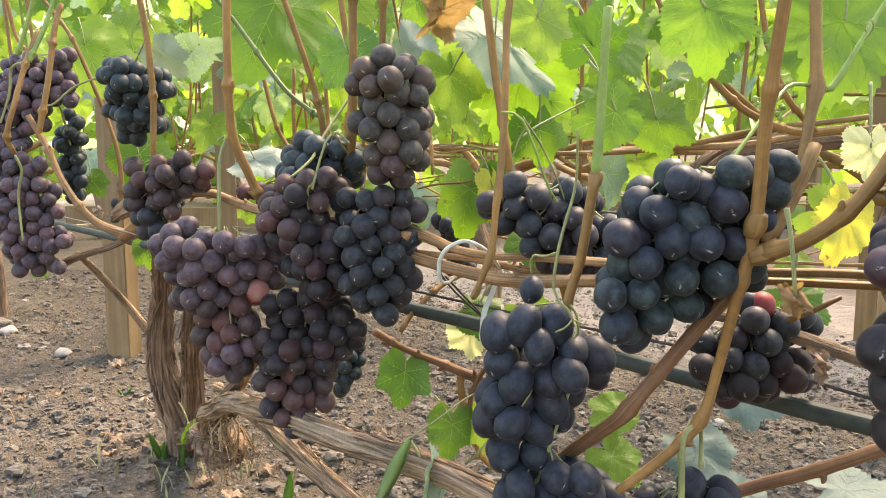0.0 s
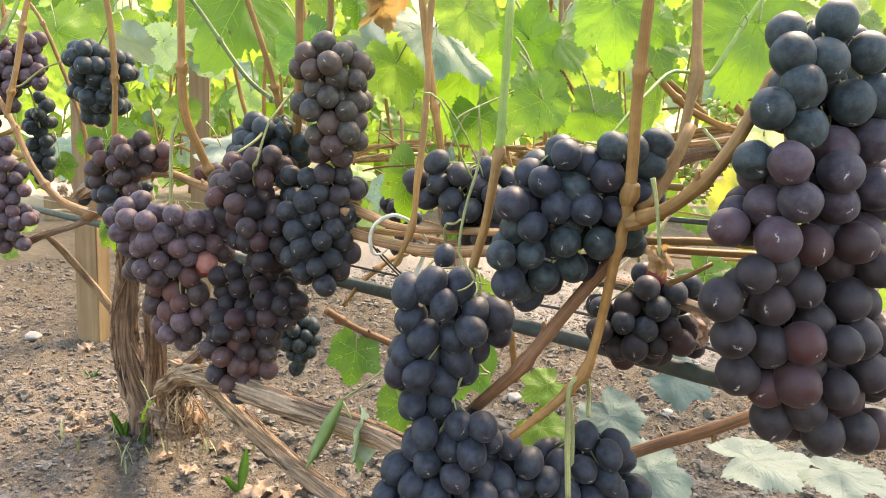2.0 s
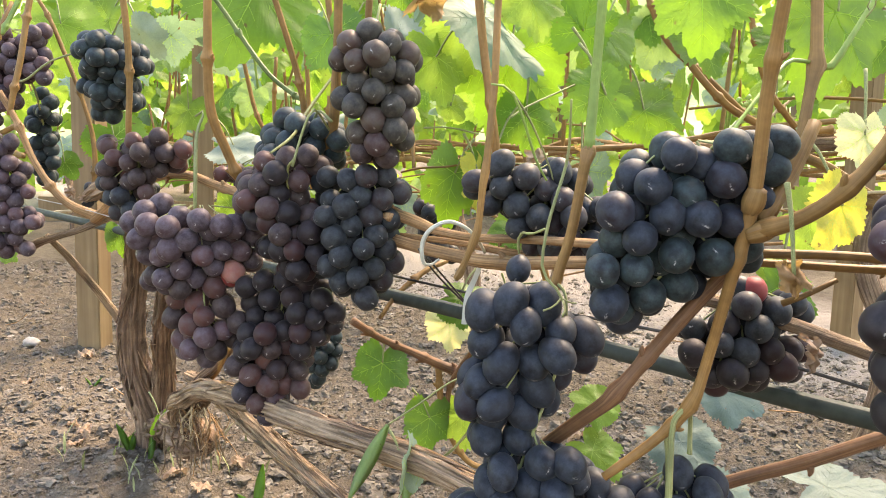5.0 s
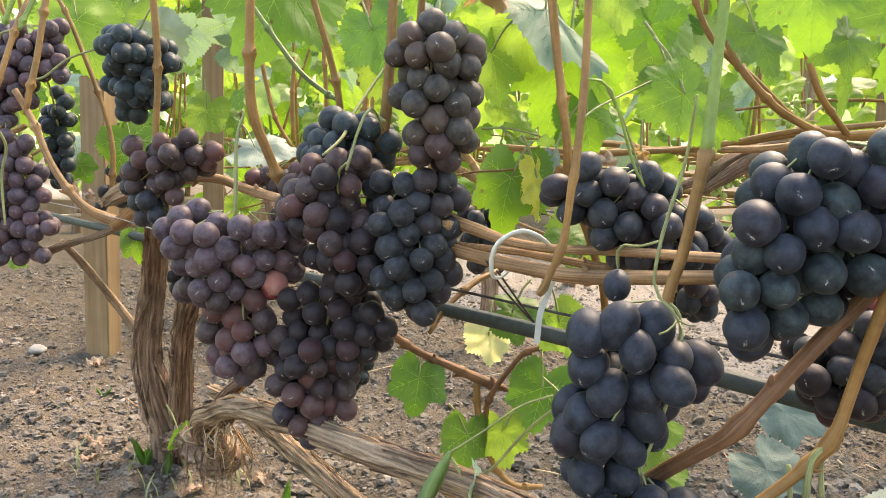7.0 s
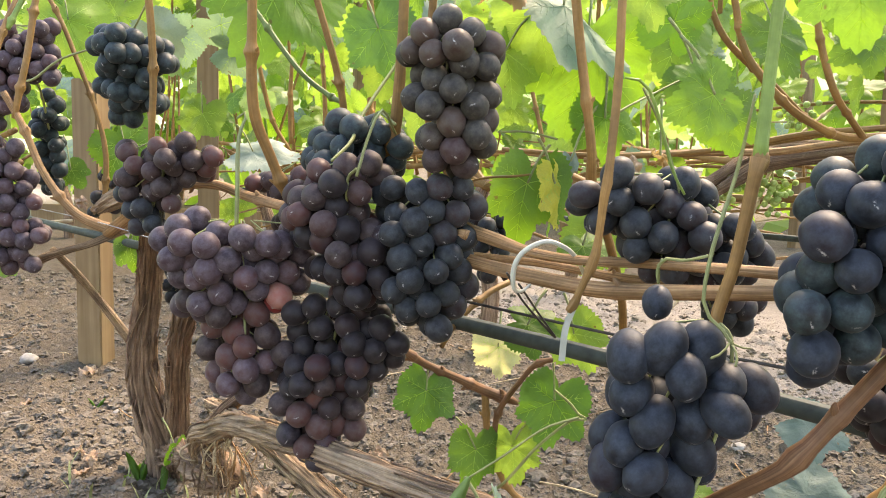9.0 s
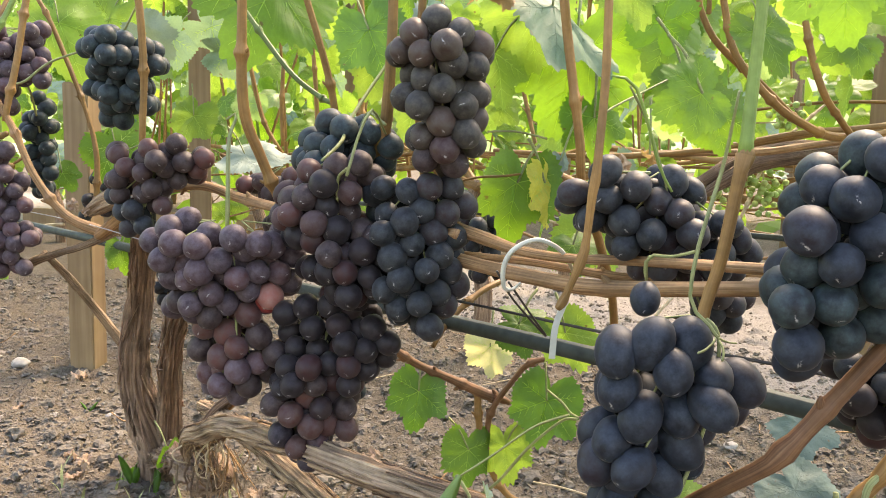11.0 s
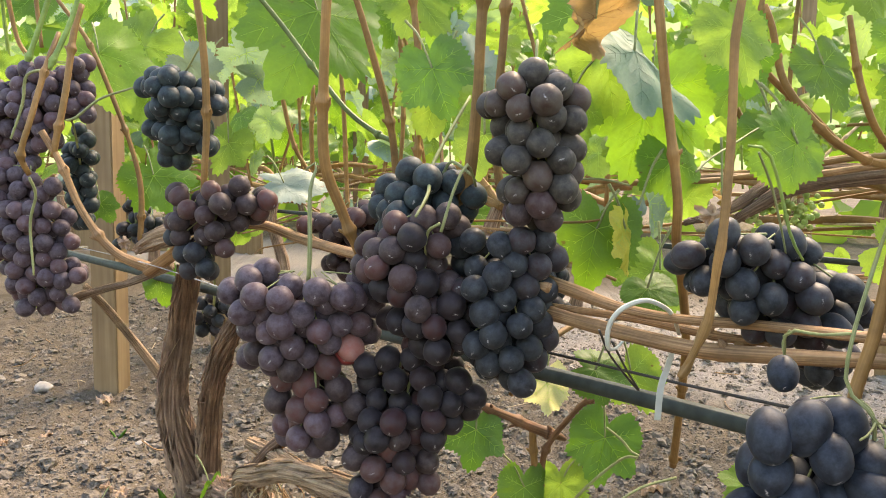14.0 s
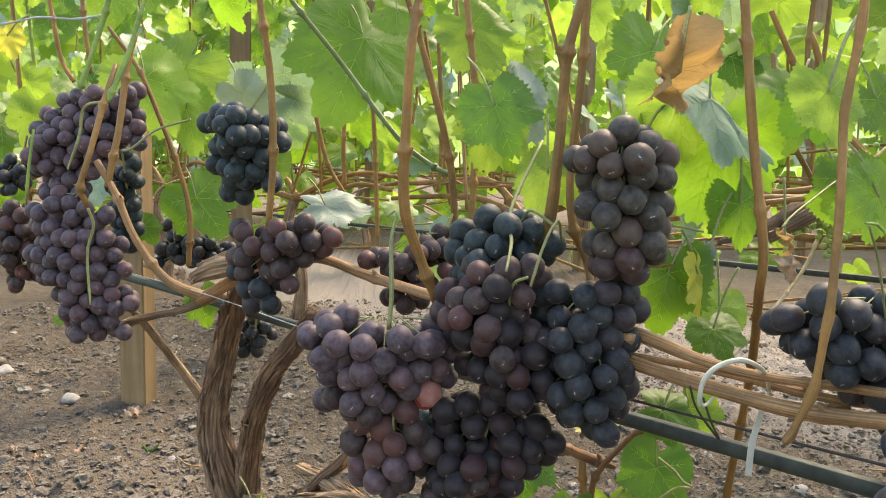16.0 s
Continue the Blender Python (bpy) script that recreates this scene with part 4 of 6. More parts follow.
cane([(-0.549, 1.190, 0.769, 0.0038), (-0.556, 1.180, 0.733, 0.0042), (-0.561, 1.160, 0.655, 0.0042), (-0.570, 1.150, 0.598, 0.0042), (-0.574, 1.150, 0.577, 0.0037)], CANE, 0.10, seed=28)
cane([(-0.550, 1.120, 0.723, 0.0027), (-0.553, 1.090, 0.681, 0.0034), (-0.564, 1.070, 0.619, 0.0034), (-0.576, 1.070, 0.580, 0.0034), (-0.572, 1.080, 0.557, 0.0030)], CANE, 0.10, seed=29)
cane([(-0.502, 1.120, 0.838, 0.0022), (-0.519, 1.120, 0.786, 0.0022), (-0.533, 1.110, 0.732, 0.0031), (-0.550, 1.090, 0.678, 0.0030)], GREEN_STEM, 0.10, seed=30, label="pale green shoot")
cane([(-0.582, 1.220, 0.859, 0.0029), (-0.594, 1.220, 0.808, 0.0034), (-0.613, 1.220, 0.751, 0.0034), (-0.633, 1.220, 0.699, 0.0034)], GREEN_STEM, 0.10, seed=31)
cane([(-0.659, 1.300, 0.874, 0.0026), (-0.654, 1.300, 0.798, 0.0031), (-0.648, 1.300, 0.729, 0.0026)], CANE_DARK, 0.10, seed=32)
cane([(-0.748, 1.400, 0.878, 0.0028), (-0.738, 1.400, 0.812, 0.0034), (-0.727, 1.400, 0.754, 0.0034), (-0.710, 1.400, 0.725, 0.0034)], CANE, 0.10, seed=33)
cane([(-0.617, 1.050, 0.643, 0.0014), (-0.624, 1.050, 0.599, 0.0017), (-0.627, 1.050, 0.571, 0.0021)], GREEN_STEM, 0.2, seed=34)
cane([(0.053, 0.585, 0.742, 0.0025), (0.052, 0.585, 0.714, 0.0026), (0.051, 0.585, 0.700, 0.0034), (0.050, 0.585, 0.689, 0.0026), (0.046, 0.585, 0.661, 0.0026), (0.046, 0.585, 0.655, 0.0035), (0.045, 0.585, 0.648, 0.0026), (0.044, 0.580, 0.593, 0.0026), (0.040, 0.575, 0.540, 0.0026), (0.039, 0.575, 0.533, 0.0037), (0.038, 0.575, 0.525, 0.0027), (0.036, 0.577, 0.497, 0.0024), (0.034, 0.577, 0.488, 0.0041), (0.031, 0.578, 0.479, 0.0024), (0.024, 0.580, 0.461, 0.0023)], CANE, 0, 1.3, seed=35)
cane([(0.026, 0.700, 0.778, 0.0034), (0.031, 0.700, 0.736, 0.0034), (0.043, 0.700, 0.641, 0.0035), (0.056, 0.700, 0.560, 0.0035), (0.064, 0.720, 0.523, 0.0037), (0.100, 0.800, 0.470, 0.0039), (0.141, 0.900, 0.390, 0.0041), (0.170, 1.000, 0.240, 0.0043)], CANE, 0.12, 1.4, seed=36)
cane([(0.099, 0.495, 0.651, 0.0029), (0.098, 0.497, 0.629, 0.0029), (0.097, 0.499, 0.595, 0.0029), (0.095, 0.499, 0.553, 0.0034), (0.095, 0.499, 0.549, 0.0040)], GREEN_STEM, 0, 1.3, 0.03, seed=37, label="thick green shoot")
cane([(0.095, 0.499, 0.550, 0.0049), (0.093, 0.499, 0.541, 0.0034), (0.087, 0.500, 0.500, 0.0032), (0.080, 0.500, 0.474, 0.0032), (0.077, 0.500, 0.452, 0.0031), (0.079, 0.520, 0.411, 0.0026)], CANE, 0, seed=38)
cane([(0.168, 0.400, 0.658, 0.0033), (0.167, 0.405, 0.637, 0.0033), (0.167, 0.420, 0.581, 0.0035), (0.168, 0.430, 0.526, 0.0037), (0.163, 0.440, 0.481, 0.0033), (0.159, 0.450, 0.443, 0.0031), (0.154, 0.452, 0.418, 0.0033), (0.151, 0.452, 0.410, 0.0048), (0.145, 0.455, 0.400, 0.0033), (0.131, 0.458, 0.384, 0.0031), (0.106, 0.463, 0.361, 0.0026)], CANE, 0.105, 1.35, seed=39)
cane([(0.172, 0.460, 0.488, 0.0041), (0.149, 0.465, 0.459, 0.0044), (0.120, 0.474, 0.417, 0.0045), (0.114, 0.478, 0.407, 0.0063), (0.108, 0.483, 0.398, 0.0046), (0.087, 0.515, 0.366, 0.0046), (0.061, 0.550, 0.325, 0.0047), (0.034, 0.580, 0.279, 0.0043)], CANE_RED, 0.12, 1.2, seed=40)
cane([(0.224, 0.500, 0.686, 0.0035), (0.223, 0.495, 0.654, 0.0035), (0.223, 0.489, 0.613, 0.0037), (0.224, 0.489, 0.604, 0.0059), (0.219, 0.484, 0.589, 0.0034), (0.207, 0.470, 0.546, 0.0034), (0.186, 0.450, 0.518, 0.0038)], CANE_DARK, 0, seed=41)
cane([(0.214, 0.465, 0.569, 0.0038), (0.199, 0.455, 0.541, 0.0040), (0.177, 0.440, 0.515, 0.0041)], CANE_DARK, 0, seed=42)
cane([(0.262, 0.410, 0.626, 0.0035), (0.236, 0.400, 0.592, 0.0036), (0.216, 0.395, 0.557, 0.0040), (0.201, 0.400, 0.535, 0.0040), (0.187, 0.415, 0.519, 0.0042), (0.173, 0.430, 0.511, 0.0052)], CANE_DARK, 0.07, 1.25, seed=43)
cane([(0.272, 0.500, 0.662, 0.0012), (0.259, 0.495, 0.644, 0.0015), (0.244, 0.490, 0.621, 0.0016), (0.233, 0.489, 0.603, 0.0022), (0.224, 0.489, 0.601, 0.0020)], GREEN_STEM, 0, seed=44)
cane([(0.222, 0.489, 0.604, 0.0012), (0.204, 0.480, 0.604, 0.0012), (0.185, 0.460, 0.590, 0.0012), (0.168, 0.445, 0.574, 0.0010), (0.153, 0.435, 0.556, 0.0009)], GREEN_STEM, 0, seed=45)
# ragged joints
for k, pts in enumerate(([(0.027, 0.579, 0.468, 0.0020), (0.024, 0.580, 0.461, 0.0029), (0.021, 0.580, 0.457, 0.0018)], [(0.169, 0.428, 0.533, 0.0047), (0.168, 0.430, 0.526, 0.0061), (0.167, 0.432, 0.520, 0.0045)], [(0.183, 0.438, 0.514, 0.0044), (0.174, 0.430, 0.511, 0.0059), (0.167, 0.432, 0.508, 0.0045)], [(0.095, 0.499, 0.553, 0.0034), (0.095, 0.499, 0.549, 0.0044), (0.094, 0.499, 0.544, 0.0034)])):
    part("joint", tube("joint", pts, CANE_DARK, 24, rough=0.22, seed=k + 70, step=0.0015), vine)
part("joint", tube("joint", [(0.073, 0.625, 0.464, 0.0030), (0.079, 0.625, 0.465, 0.0062), (0.085, 0.625, 0.462, 0.0028)], CANE_DARK, 24, rough=0.35, seed=75, step=0.0015), vine)
# leaf stalks and tendrils


def tendril(k, pts):
    return part("tendril", tube("tendril", pts, RACHIS if k != 1 else CANE_DARK, 7, rough=0.05, seed=k), vine)


tendril(0, [(0.069, 0.700, 0.576, 0.0009), (0.082, 0.710, 0.585, 0.0009), (0.109, 0.730, 0.598, 0.0009), (0.137, 0.750, 0.611, 0.0009), (0.153, 0.760, 0.614, 0.0009)])
tendril(1, [(-0.026, 0.840, 0.523, 0.0011), (-0.006, 0.830, 0.528, 0.0012), (0.017, 0.820, 0.530, 0.0012), (0.030, 0.820, 0.532, 0.0010)])
tendril(2, [(0.135, 1.020, 0.242, 0.0018), (0.119, 1.030, 0.236, 0.0018), (0.083, 1.040, 0.200, 0.0019), (0.052, 1.060, 0.151, 0.0019), (0.032, 1.080, 0.123, 0.0020)])
tendril(3, [(0.102, 1.040, 0.271, 0.0014), (0.118, 1.030, 0.259, 0.0016), (0.129, 1.030, 0.246, 0.0016), (0.136, 1.020, 0.244, 0.0014)])
tendril(4, [(0.049, 0.800, 0.563, 0.0010), (0.021, 0.790, 0.568, 0.0009), (-0.004, 0.780, 0.567, 0.0009)])
tendril(5, [(0.158, 0.470, 0.373, 0.0016), (0.159, 0.475, 0.389, 0.0014), (0.153, 0.460, 0.409, 0.0013)])
tendril(6, [(0.145, 0.460, 0.320, 0.0020), (0.142, 0.455, 0.362, 0.0020), (0.141, 0.452, 0.397, 0.0017), (0.147, 0.452, 0.407, 0.0017)])
tendril(7, [(0.251, 0.490, 0.631, 0.0004), (0.253, 0.485, 0.637, 0.0004), (0.249, 0.480, 0.641, 0.0004), (0.246, 0.480, 0.636, 0.0004), (0.250, 0.485, 0.634, 0.0004)])
tendril(8, [(-0.083, 0.850, 0.638, 0.0013), (-0.116, 0.800, 0.580, 0.0016), (-0.122, 0.750, 0.556, 0.0015), (-0.132, 0.700, 0.541, 0.0011)])
# canes bent down and tied along the wire
cane([(-0.084, 0.820, 0.468, 0.0052), (-0.042, 0.760, 0.466, 0.0055), (-0.007, 0.710, 0.463, 0.0054), (0.023, 0.660, 0.463, 0.0052), (0.049, 0.620, 0.464, 0.0052), (0.082, 0.580, 0.470, 0.0048), (0.124, 0.530, 0.479, 0.0041), (0.148, 0.490, 0.485, 0.0036)], CANE_PALE, 0.16, 1.15, 0.06, seed=46, sides=28)
cane([(-0.079, 0.820, 0.496, 0.0049), (-0.043, 0.760, 0.492, 0.0051), (-0.012, 0.720, 0.485, 0.0051), (0.012, 0.680, 0.480, 0.0037), (0.040, 0.640, 0.480, 0.0032), (0.078, 0.600, 0.484, 0.0032), (0.125, 0.535, 0.489, 0.0033), (0.146, 0.500, 0.492, 0.0030)], CANE_PALE, 0.15, 1.15, 0.06, seed=47, sides=28)
cane([(-0.084, 0.830, 0.470, 0.0028), (-0.042, 0.770, 0.468, 0.0026), (-0.010, 0.730, 0.469, 0.0028), (0.027, 0.690, 0.470, 0.0029), (0.065, 0.640, 0.469, 0.0032), (0.089, 0.610, 0.471, 0.0025)], CANE_PALE, 0.15, 1.15, 0.06, seed=48)
cane([(0.171, 0.480, 0.492, 0.0027), (0.204, 0.470, 0.494, 0.0027), (0.244, 0.455, 0.495, 0.0026), (0.291, 0.440, 0.491, 0.0026), (0.341, 0.420, 0.478, 0.0025)], CANE_DARK, 0.14, 1.15, seed=49)
cane([(0.178, 0.485, 0.487, 0.0023), (0.231, 0.470, 0.487, 0.0025), (0.281, 0.455, 0.485, 0.0024), (0.354, 0.440, 0.468, 0.0023)], CANE, 0.14, 1.15, seed=50)
cane([(0.172, 0.560, 0.452, 0.0040), (0.200, 0.550, 0.450, 0.0048), (0.234, 0.530, 0.442, 0.0050), (0.273, 0.510, 0.430, 0.0048), (0.317, 0.480, 0.416, 0.0046), (0.373, 0.460, 0.399, 0.0045)], OLD_BARK, 0, rough=0.2, seed=51, name="arm", sides=18, label="grey fibrous old wood")
cane([(0.206, 0.600, 0.291, 0.0048), (0.243, 0.580, 0.314, 0.0049), (0.278, 0.565, 0.332, 0.0051), (0.327, 0.545, 0.361, 0.0049), (0.401, 0.520, 0.399, 0.0047)], CANE_RED, 0.15, 1.1, 0.1, seed=52)
cane([(0.206, 0.470, 0.465, 0.0020), (0.217, 0.465, 0.471, 0.0017), (0.232, 0.460, 0.481, 0.0014)], CANE_DARK, 0, rough=0.2, seed=53, name="branch")
# side shoots below the arm
cane([(-0.088, 1.020, 0.327, 0.0054), (-0.054, 1.050, 0.298, 0.0046), (-0.009, 1.080, 0.271, 0.0053), (0.029, 1.100, 0.249, 0.0069), (0.056, 1.100, 0.240, 0.0054), (0.067, 1.100, 0.235, 0.0025)], CANE_RED, 0.05, 1.4, seed=54)
cane([(-0.044, 0.820, 0.375, 0.0021), (-0.028, 0.840, 0.396, 0.0025), (0.000, 0.860, 0.418, 0.0030), (0.024, 0.880, 0.427, 0.0030)], CANE_DARK, 0.1, seed=55)
cane([(0.024, 1.100, 0.251, 0.0049), (0.027, 1.100, 0.212, 0.0044), (0.034, 1.100, 0.174, 0.0050), (0.056, 1.100, 0.127, 0.0045), (0.080, 1.100, 0.105, 0.0040), (0.118, 1.100, 0.103, 0.0035)], CANE_DARK, 0.05, 1.4, seed=56)
cane([(0.131, 1.020, 0.317, 0.0023), (0.087, 1.050, 0.303, 0.0033), (0.066, 1.070, 0.275, 0.0033), (0.040, 1.100, 0.216, 0.0039), (0.042, 1.100, 0.150, 0.0035)], CANE_RED, 0.1, seed=57)
cane([(0.078, 0.470, 0.578, 0.0006), (0.081, 0.490, 0.546, 0.0009), (0.074, 0.490, 0.518, 0.0010), (0.070, 0.490, 0.499, 0.0010), (0.069, 0.490, 0.478, 0.0009), (0.078, 0.485, 0.467, 0.0009), (0.080, 0.480, 0.462, 0.0007)], RACHIS, 0, seed=58, name="tendril")
for k, pts in enumerate(([(0.080, 0.482, 0.464, 0.0006), (0.075, 0.478, 0.459, 0.0006), (0.068, 0.474, 0.457, 0.0006)], [(0.080, 0.480, 0.462, 0.0006), (0.081, 0.476, 0.458, 0.0006), (0.079, 0.472, 0.454, 0.0007)], [(0.080, 0.482, 0.463, 0.0005), (0.084, 0.480, 0.461, 0.0005), (0.088, 0.478, 0.461, 0.0004)], [(0.073, 0.500, 0.470, 0.0006), (0.067, 0.505, 0.468, 0.0006), (0.057, 0.500, 0.468, 0.0006), (0.052, 0.495, 0.465, 0.0005)])):
    cane(pts, RACHIS, 0, seed=80 + k, name="tendril", sides=8)
cane([(0.069, 0.490, 0.503, 0.0008), (0.065, 0.510, 0.498, 0.0008), (0.060, 0.530, 0.496, 0.0009), (0.059, 0.534, 0.489, 0.0009), (0.060, 0.534, 0.483, 0.0008)], RACHIS, 0, seed=59, name="tendril")
cane([(0.039, 0.545, 0.591, 0.0006), (0.052, 0.550, 0.588, 0.0009), (0.062, 0.555, 0.569, 0.0009), (0.072, 0.560, 0.543, 0.0009), (0.080, 0.560, 0.529, 0.0007)], GREEN_STEM, 0, seed=60, name="tendril")
cane([(-0.220, 0.790, 0.572, 0.0010), (-0.211, 0.790, 0.577, 0.0010), (-0.216, 0.780, 0.555, 0.0016), (-0.215, 0.770, 0.511, 0.0019), (-0.217, 0.775, 0.481, 0.0016)], RACHIS, 0, seed=61, name="tendril")
cane([(-0.087, 0.730, 0.562, 0.0009), (-0.096, 0.700, 0.578, 0.0011), (-0.105, 0.700, 0.561, 0.0011), (-0.114, 0.700, 0.530, 0.0012)], RACHIS, 0, seed=62, name="tendril")
cane([(-0.458, 1.100, 0.660, 0.0012), (-0.505, 1.120, 0.647, 0.0014), (-0.533, 1.120, 0.625, 0.0016), (-0.548, 1.130, 0.622, 0.0014)], RACHIS, 0, seed=63, name="tendril")

# ties
tie = new("plastic_tie", tube("plastic_tie", [(0.048, 0.660, 0.466) + (0.0014,), (0.038, 0.645, 0.481) + (0.0015,), (0.028, 0.640, 0.489) + (0.0016,), (0.016, 0.640, 0.492) + (0.0017,), (0.003, 0.645, 0.485) + (0.0018,), (-0.003, 0.650, 0.473) + (0.0018,), (-0.002, 0.655, 0.458) + (0.0016,), (0.004, 0.660, 0.455) + (0.0012,), (0.011, 0.665, 0.459) + (0.0009,)], PLASTIC, 10))
tagged(tie, "loop of white plastic tie round the canes", "plant tie")


def ribbon(name, pts, mat, thick=0.0008):
    """A flat strap through points (x, y, z, half width), facing the walker."""
    c = spline(pts, 4)
    verts, faces = [], []
    for i, (x, y, z, h) in enumerate(c):
        d = Vector(c[min(i + 1, len(c) - 1)][:3]) - Vector(c[max(i - 1, 0)][:3])
        side = d.cross(Vector((0, 1, 0))).normalized() * h
        for s, q in ((-1, 0), (1, 0), (1, thick), (-1, thick)):
            verts.append((x + side.x * s, y + q, z + side.z * s))
        if i:
            k = 4 * (i - 1)
            faces += [(k + j, k + (j + 1) % 4, k + 4 + (j + 1) % 4, k + 4 + j) for j in range(4)]
    faces += [(3, 2, 1, 0), tuple(len(verts) - 4 + j for j in range(4))]
    return mesh_object(name, verts, faces, [mat], False)


tie = new("plastic_tie", ribbon("plastic_tie", [(0.045, 0.660, 0.457) + (0.0018,), (0.040, 0.655, 0.445) + (0.0021,), (0.034, 0.650, 0.431) + (0.0022,), (0.032, 0.648, 0.409) + (0.0022,)], PLASTIC))
tagged(tie, "hanging end of a white plastic tie strap", "plant tie")
tie = new("wire_tie", tube("wire_tie", [(-0.006, 0.665, 0.467) + (0.0009,), (0.010, 0.690, 0.442) + (0.0009,), (0.040, 0.720, 0.409) + (0.001,), (0.025, 0.700, 0.429) + (0.0009,), (0.002, 0.660, 0.460) + (0.0009,)], WIRE, 6))
tagged(tie, "thin dark wire tie holding the drip pipe", "plant tie")

# ---- bunches ----
import itertools

HUNG = itertools.count(1)


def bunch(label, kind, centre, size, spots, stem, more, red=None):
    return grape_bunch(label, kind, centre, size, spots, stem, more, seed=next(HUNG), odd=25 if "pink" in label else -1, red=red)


# lower berries redder, and darkened to paint the shade on that end
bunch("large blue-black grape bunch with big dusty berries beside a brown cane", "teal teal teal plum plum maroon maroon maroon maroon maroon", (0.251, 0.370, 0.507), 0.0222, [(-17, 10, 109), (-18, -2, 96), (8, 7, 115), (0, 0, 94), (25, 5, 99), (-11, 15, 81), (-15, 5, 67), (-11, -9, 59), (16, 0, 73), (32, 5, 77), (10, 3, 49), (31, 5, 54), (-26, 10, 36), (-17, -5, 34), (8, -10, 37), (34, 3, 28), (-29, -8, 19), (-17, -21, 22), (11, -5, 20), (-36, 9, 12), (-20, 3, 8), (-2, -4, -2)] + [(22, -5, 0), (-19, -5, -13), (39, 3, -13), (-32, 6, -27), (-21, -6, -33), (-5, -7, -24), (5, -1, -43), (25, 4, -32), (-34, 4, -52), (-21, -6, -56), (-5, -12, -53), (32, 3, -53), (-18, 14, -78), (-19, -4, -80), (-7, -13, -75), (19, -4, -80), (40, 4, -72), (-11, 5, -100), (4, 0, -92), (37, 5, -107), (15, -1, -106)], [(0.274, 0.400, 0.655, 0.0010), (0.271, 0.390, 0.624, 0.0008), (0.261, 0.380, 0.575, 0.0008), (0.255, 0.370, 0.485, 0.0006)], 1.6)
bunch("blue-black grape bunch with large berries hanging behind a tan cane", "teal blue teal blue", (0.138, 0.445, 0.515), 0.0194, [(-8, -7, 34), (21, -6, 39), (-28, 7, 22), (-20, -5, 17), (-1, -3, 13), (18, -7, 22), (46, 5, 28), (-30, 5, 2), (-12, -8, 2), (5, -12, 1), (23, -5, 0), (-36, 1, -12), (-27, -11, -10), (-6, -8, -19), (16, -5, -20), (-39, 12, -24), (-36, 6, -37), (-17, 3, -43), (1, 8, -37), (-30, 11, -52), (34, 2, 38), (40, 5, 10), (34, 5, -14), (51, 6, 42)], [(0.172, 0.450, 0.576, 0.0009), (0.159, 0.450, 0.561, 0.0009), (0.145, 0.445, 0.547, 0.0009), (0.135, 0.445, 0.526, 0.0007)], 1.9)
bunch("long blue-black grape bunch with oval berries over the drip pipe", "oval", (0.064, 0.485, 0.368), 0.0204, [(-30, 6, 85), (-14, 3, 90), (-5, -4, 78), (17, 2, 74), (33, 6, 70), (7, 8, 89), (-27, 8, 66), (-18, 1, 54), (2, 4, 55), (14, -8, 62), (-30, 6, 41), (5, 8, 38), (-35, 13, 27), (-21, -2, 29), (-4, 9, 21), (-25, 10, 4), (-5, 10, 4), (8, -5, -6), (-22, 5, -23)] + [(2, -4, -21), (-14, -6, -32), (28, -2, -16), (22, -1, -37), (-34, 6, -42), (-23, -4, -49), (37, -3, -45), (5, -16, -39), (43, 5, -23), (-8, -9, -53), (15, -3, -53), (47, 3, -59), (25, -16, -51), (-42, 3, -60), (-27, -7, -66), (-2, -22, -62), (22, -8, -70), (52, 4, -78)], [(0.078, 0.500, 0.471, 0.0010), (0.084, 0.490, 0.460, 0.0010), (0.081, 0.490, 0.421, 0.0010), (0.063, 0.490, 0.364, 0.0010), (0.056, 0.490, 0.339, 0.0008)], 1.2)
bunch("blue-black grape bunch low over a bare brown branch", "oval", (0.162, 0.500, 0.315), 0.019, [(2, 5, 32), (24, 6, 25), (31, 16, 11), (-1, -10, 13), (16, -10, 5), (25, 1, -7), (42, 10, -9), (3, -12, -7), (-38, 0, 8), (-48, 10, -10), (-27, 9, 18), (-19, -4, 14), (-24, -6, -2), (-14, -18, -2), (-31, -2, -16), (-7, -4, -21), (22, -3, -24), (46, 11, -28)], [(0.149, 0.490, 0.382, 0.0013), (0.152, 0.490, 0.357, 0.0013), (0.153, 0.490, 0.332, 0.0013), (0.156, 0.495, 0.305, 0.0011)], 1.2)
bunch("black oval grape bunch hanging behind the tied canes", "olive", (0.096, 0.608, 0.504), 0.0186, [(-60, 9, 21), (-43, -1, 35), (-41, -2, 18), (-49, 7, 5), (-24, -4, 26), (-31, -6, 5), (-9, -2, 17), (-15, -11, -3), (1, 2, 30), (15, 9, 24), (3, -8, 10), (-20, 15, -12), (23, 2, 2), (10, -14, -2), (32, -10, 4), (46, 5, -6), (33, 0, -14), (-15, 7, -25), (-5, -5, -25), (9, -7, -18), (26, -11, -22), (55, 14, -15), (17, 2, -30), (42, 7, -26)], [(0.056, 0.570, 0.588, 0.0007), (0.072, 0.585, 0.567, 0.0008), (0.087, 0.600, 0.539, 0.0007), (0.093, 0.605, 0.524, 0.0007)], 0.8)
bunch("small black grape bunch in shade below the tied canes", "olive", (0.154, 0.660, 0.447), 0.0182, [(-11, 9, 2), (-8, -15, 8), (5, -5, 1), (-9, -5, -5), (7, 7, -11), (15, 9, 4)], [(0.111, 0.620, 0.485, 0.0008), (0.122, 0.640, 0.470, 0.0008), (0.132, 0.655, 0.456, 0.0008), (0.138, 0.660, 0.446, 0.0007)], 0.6)
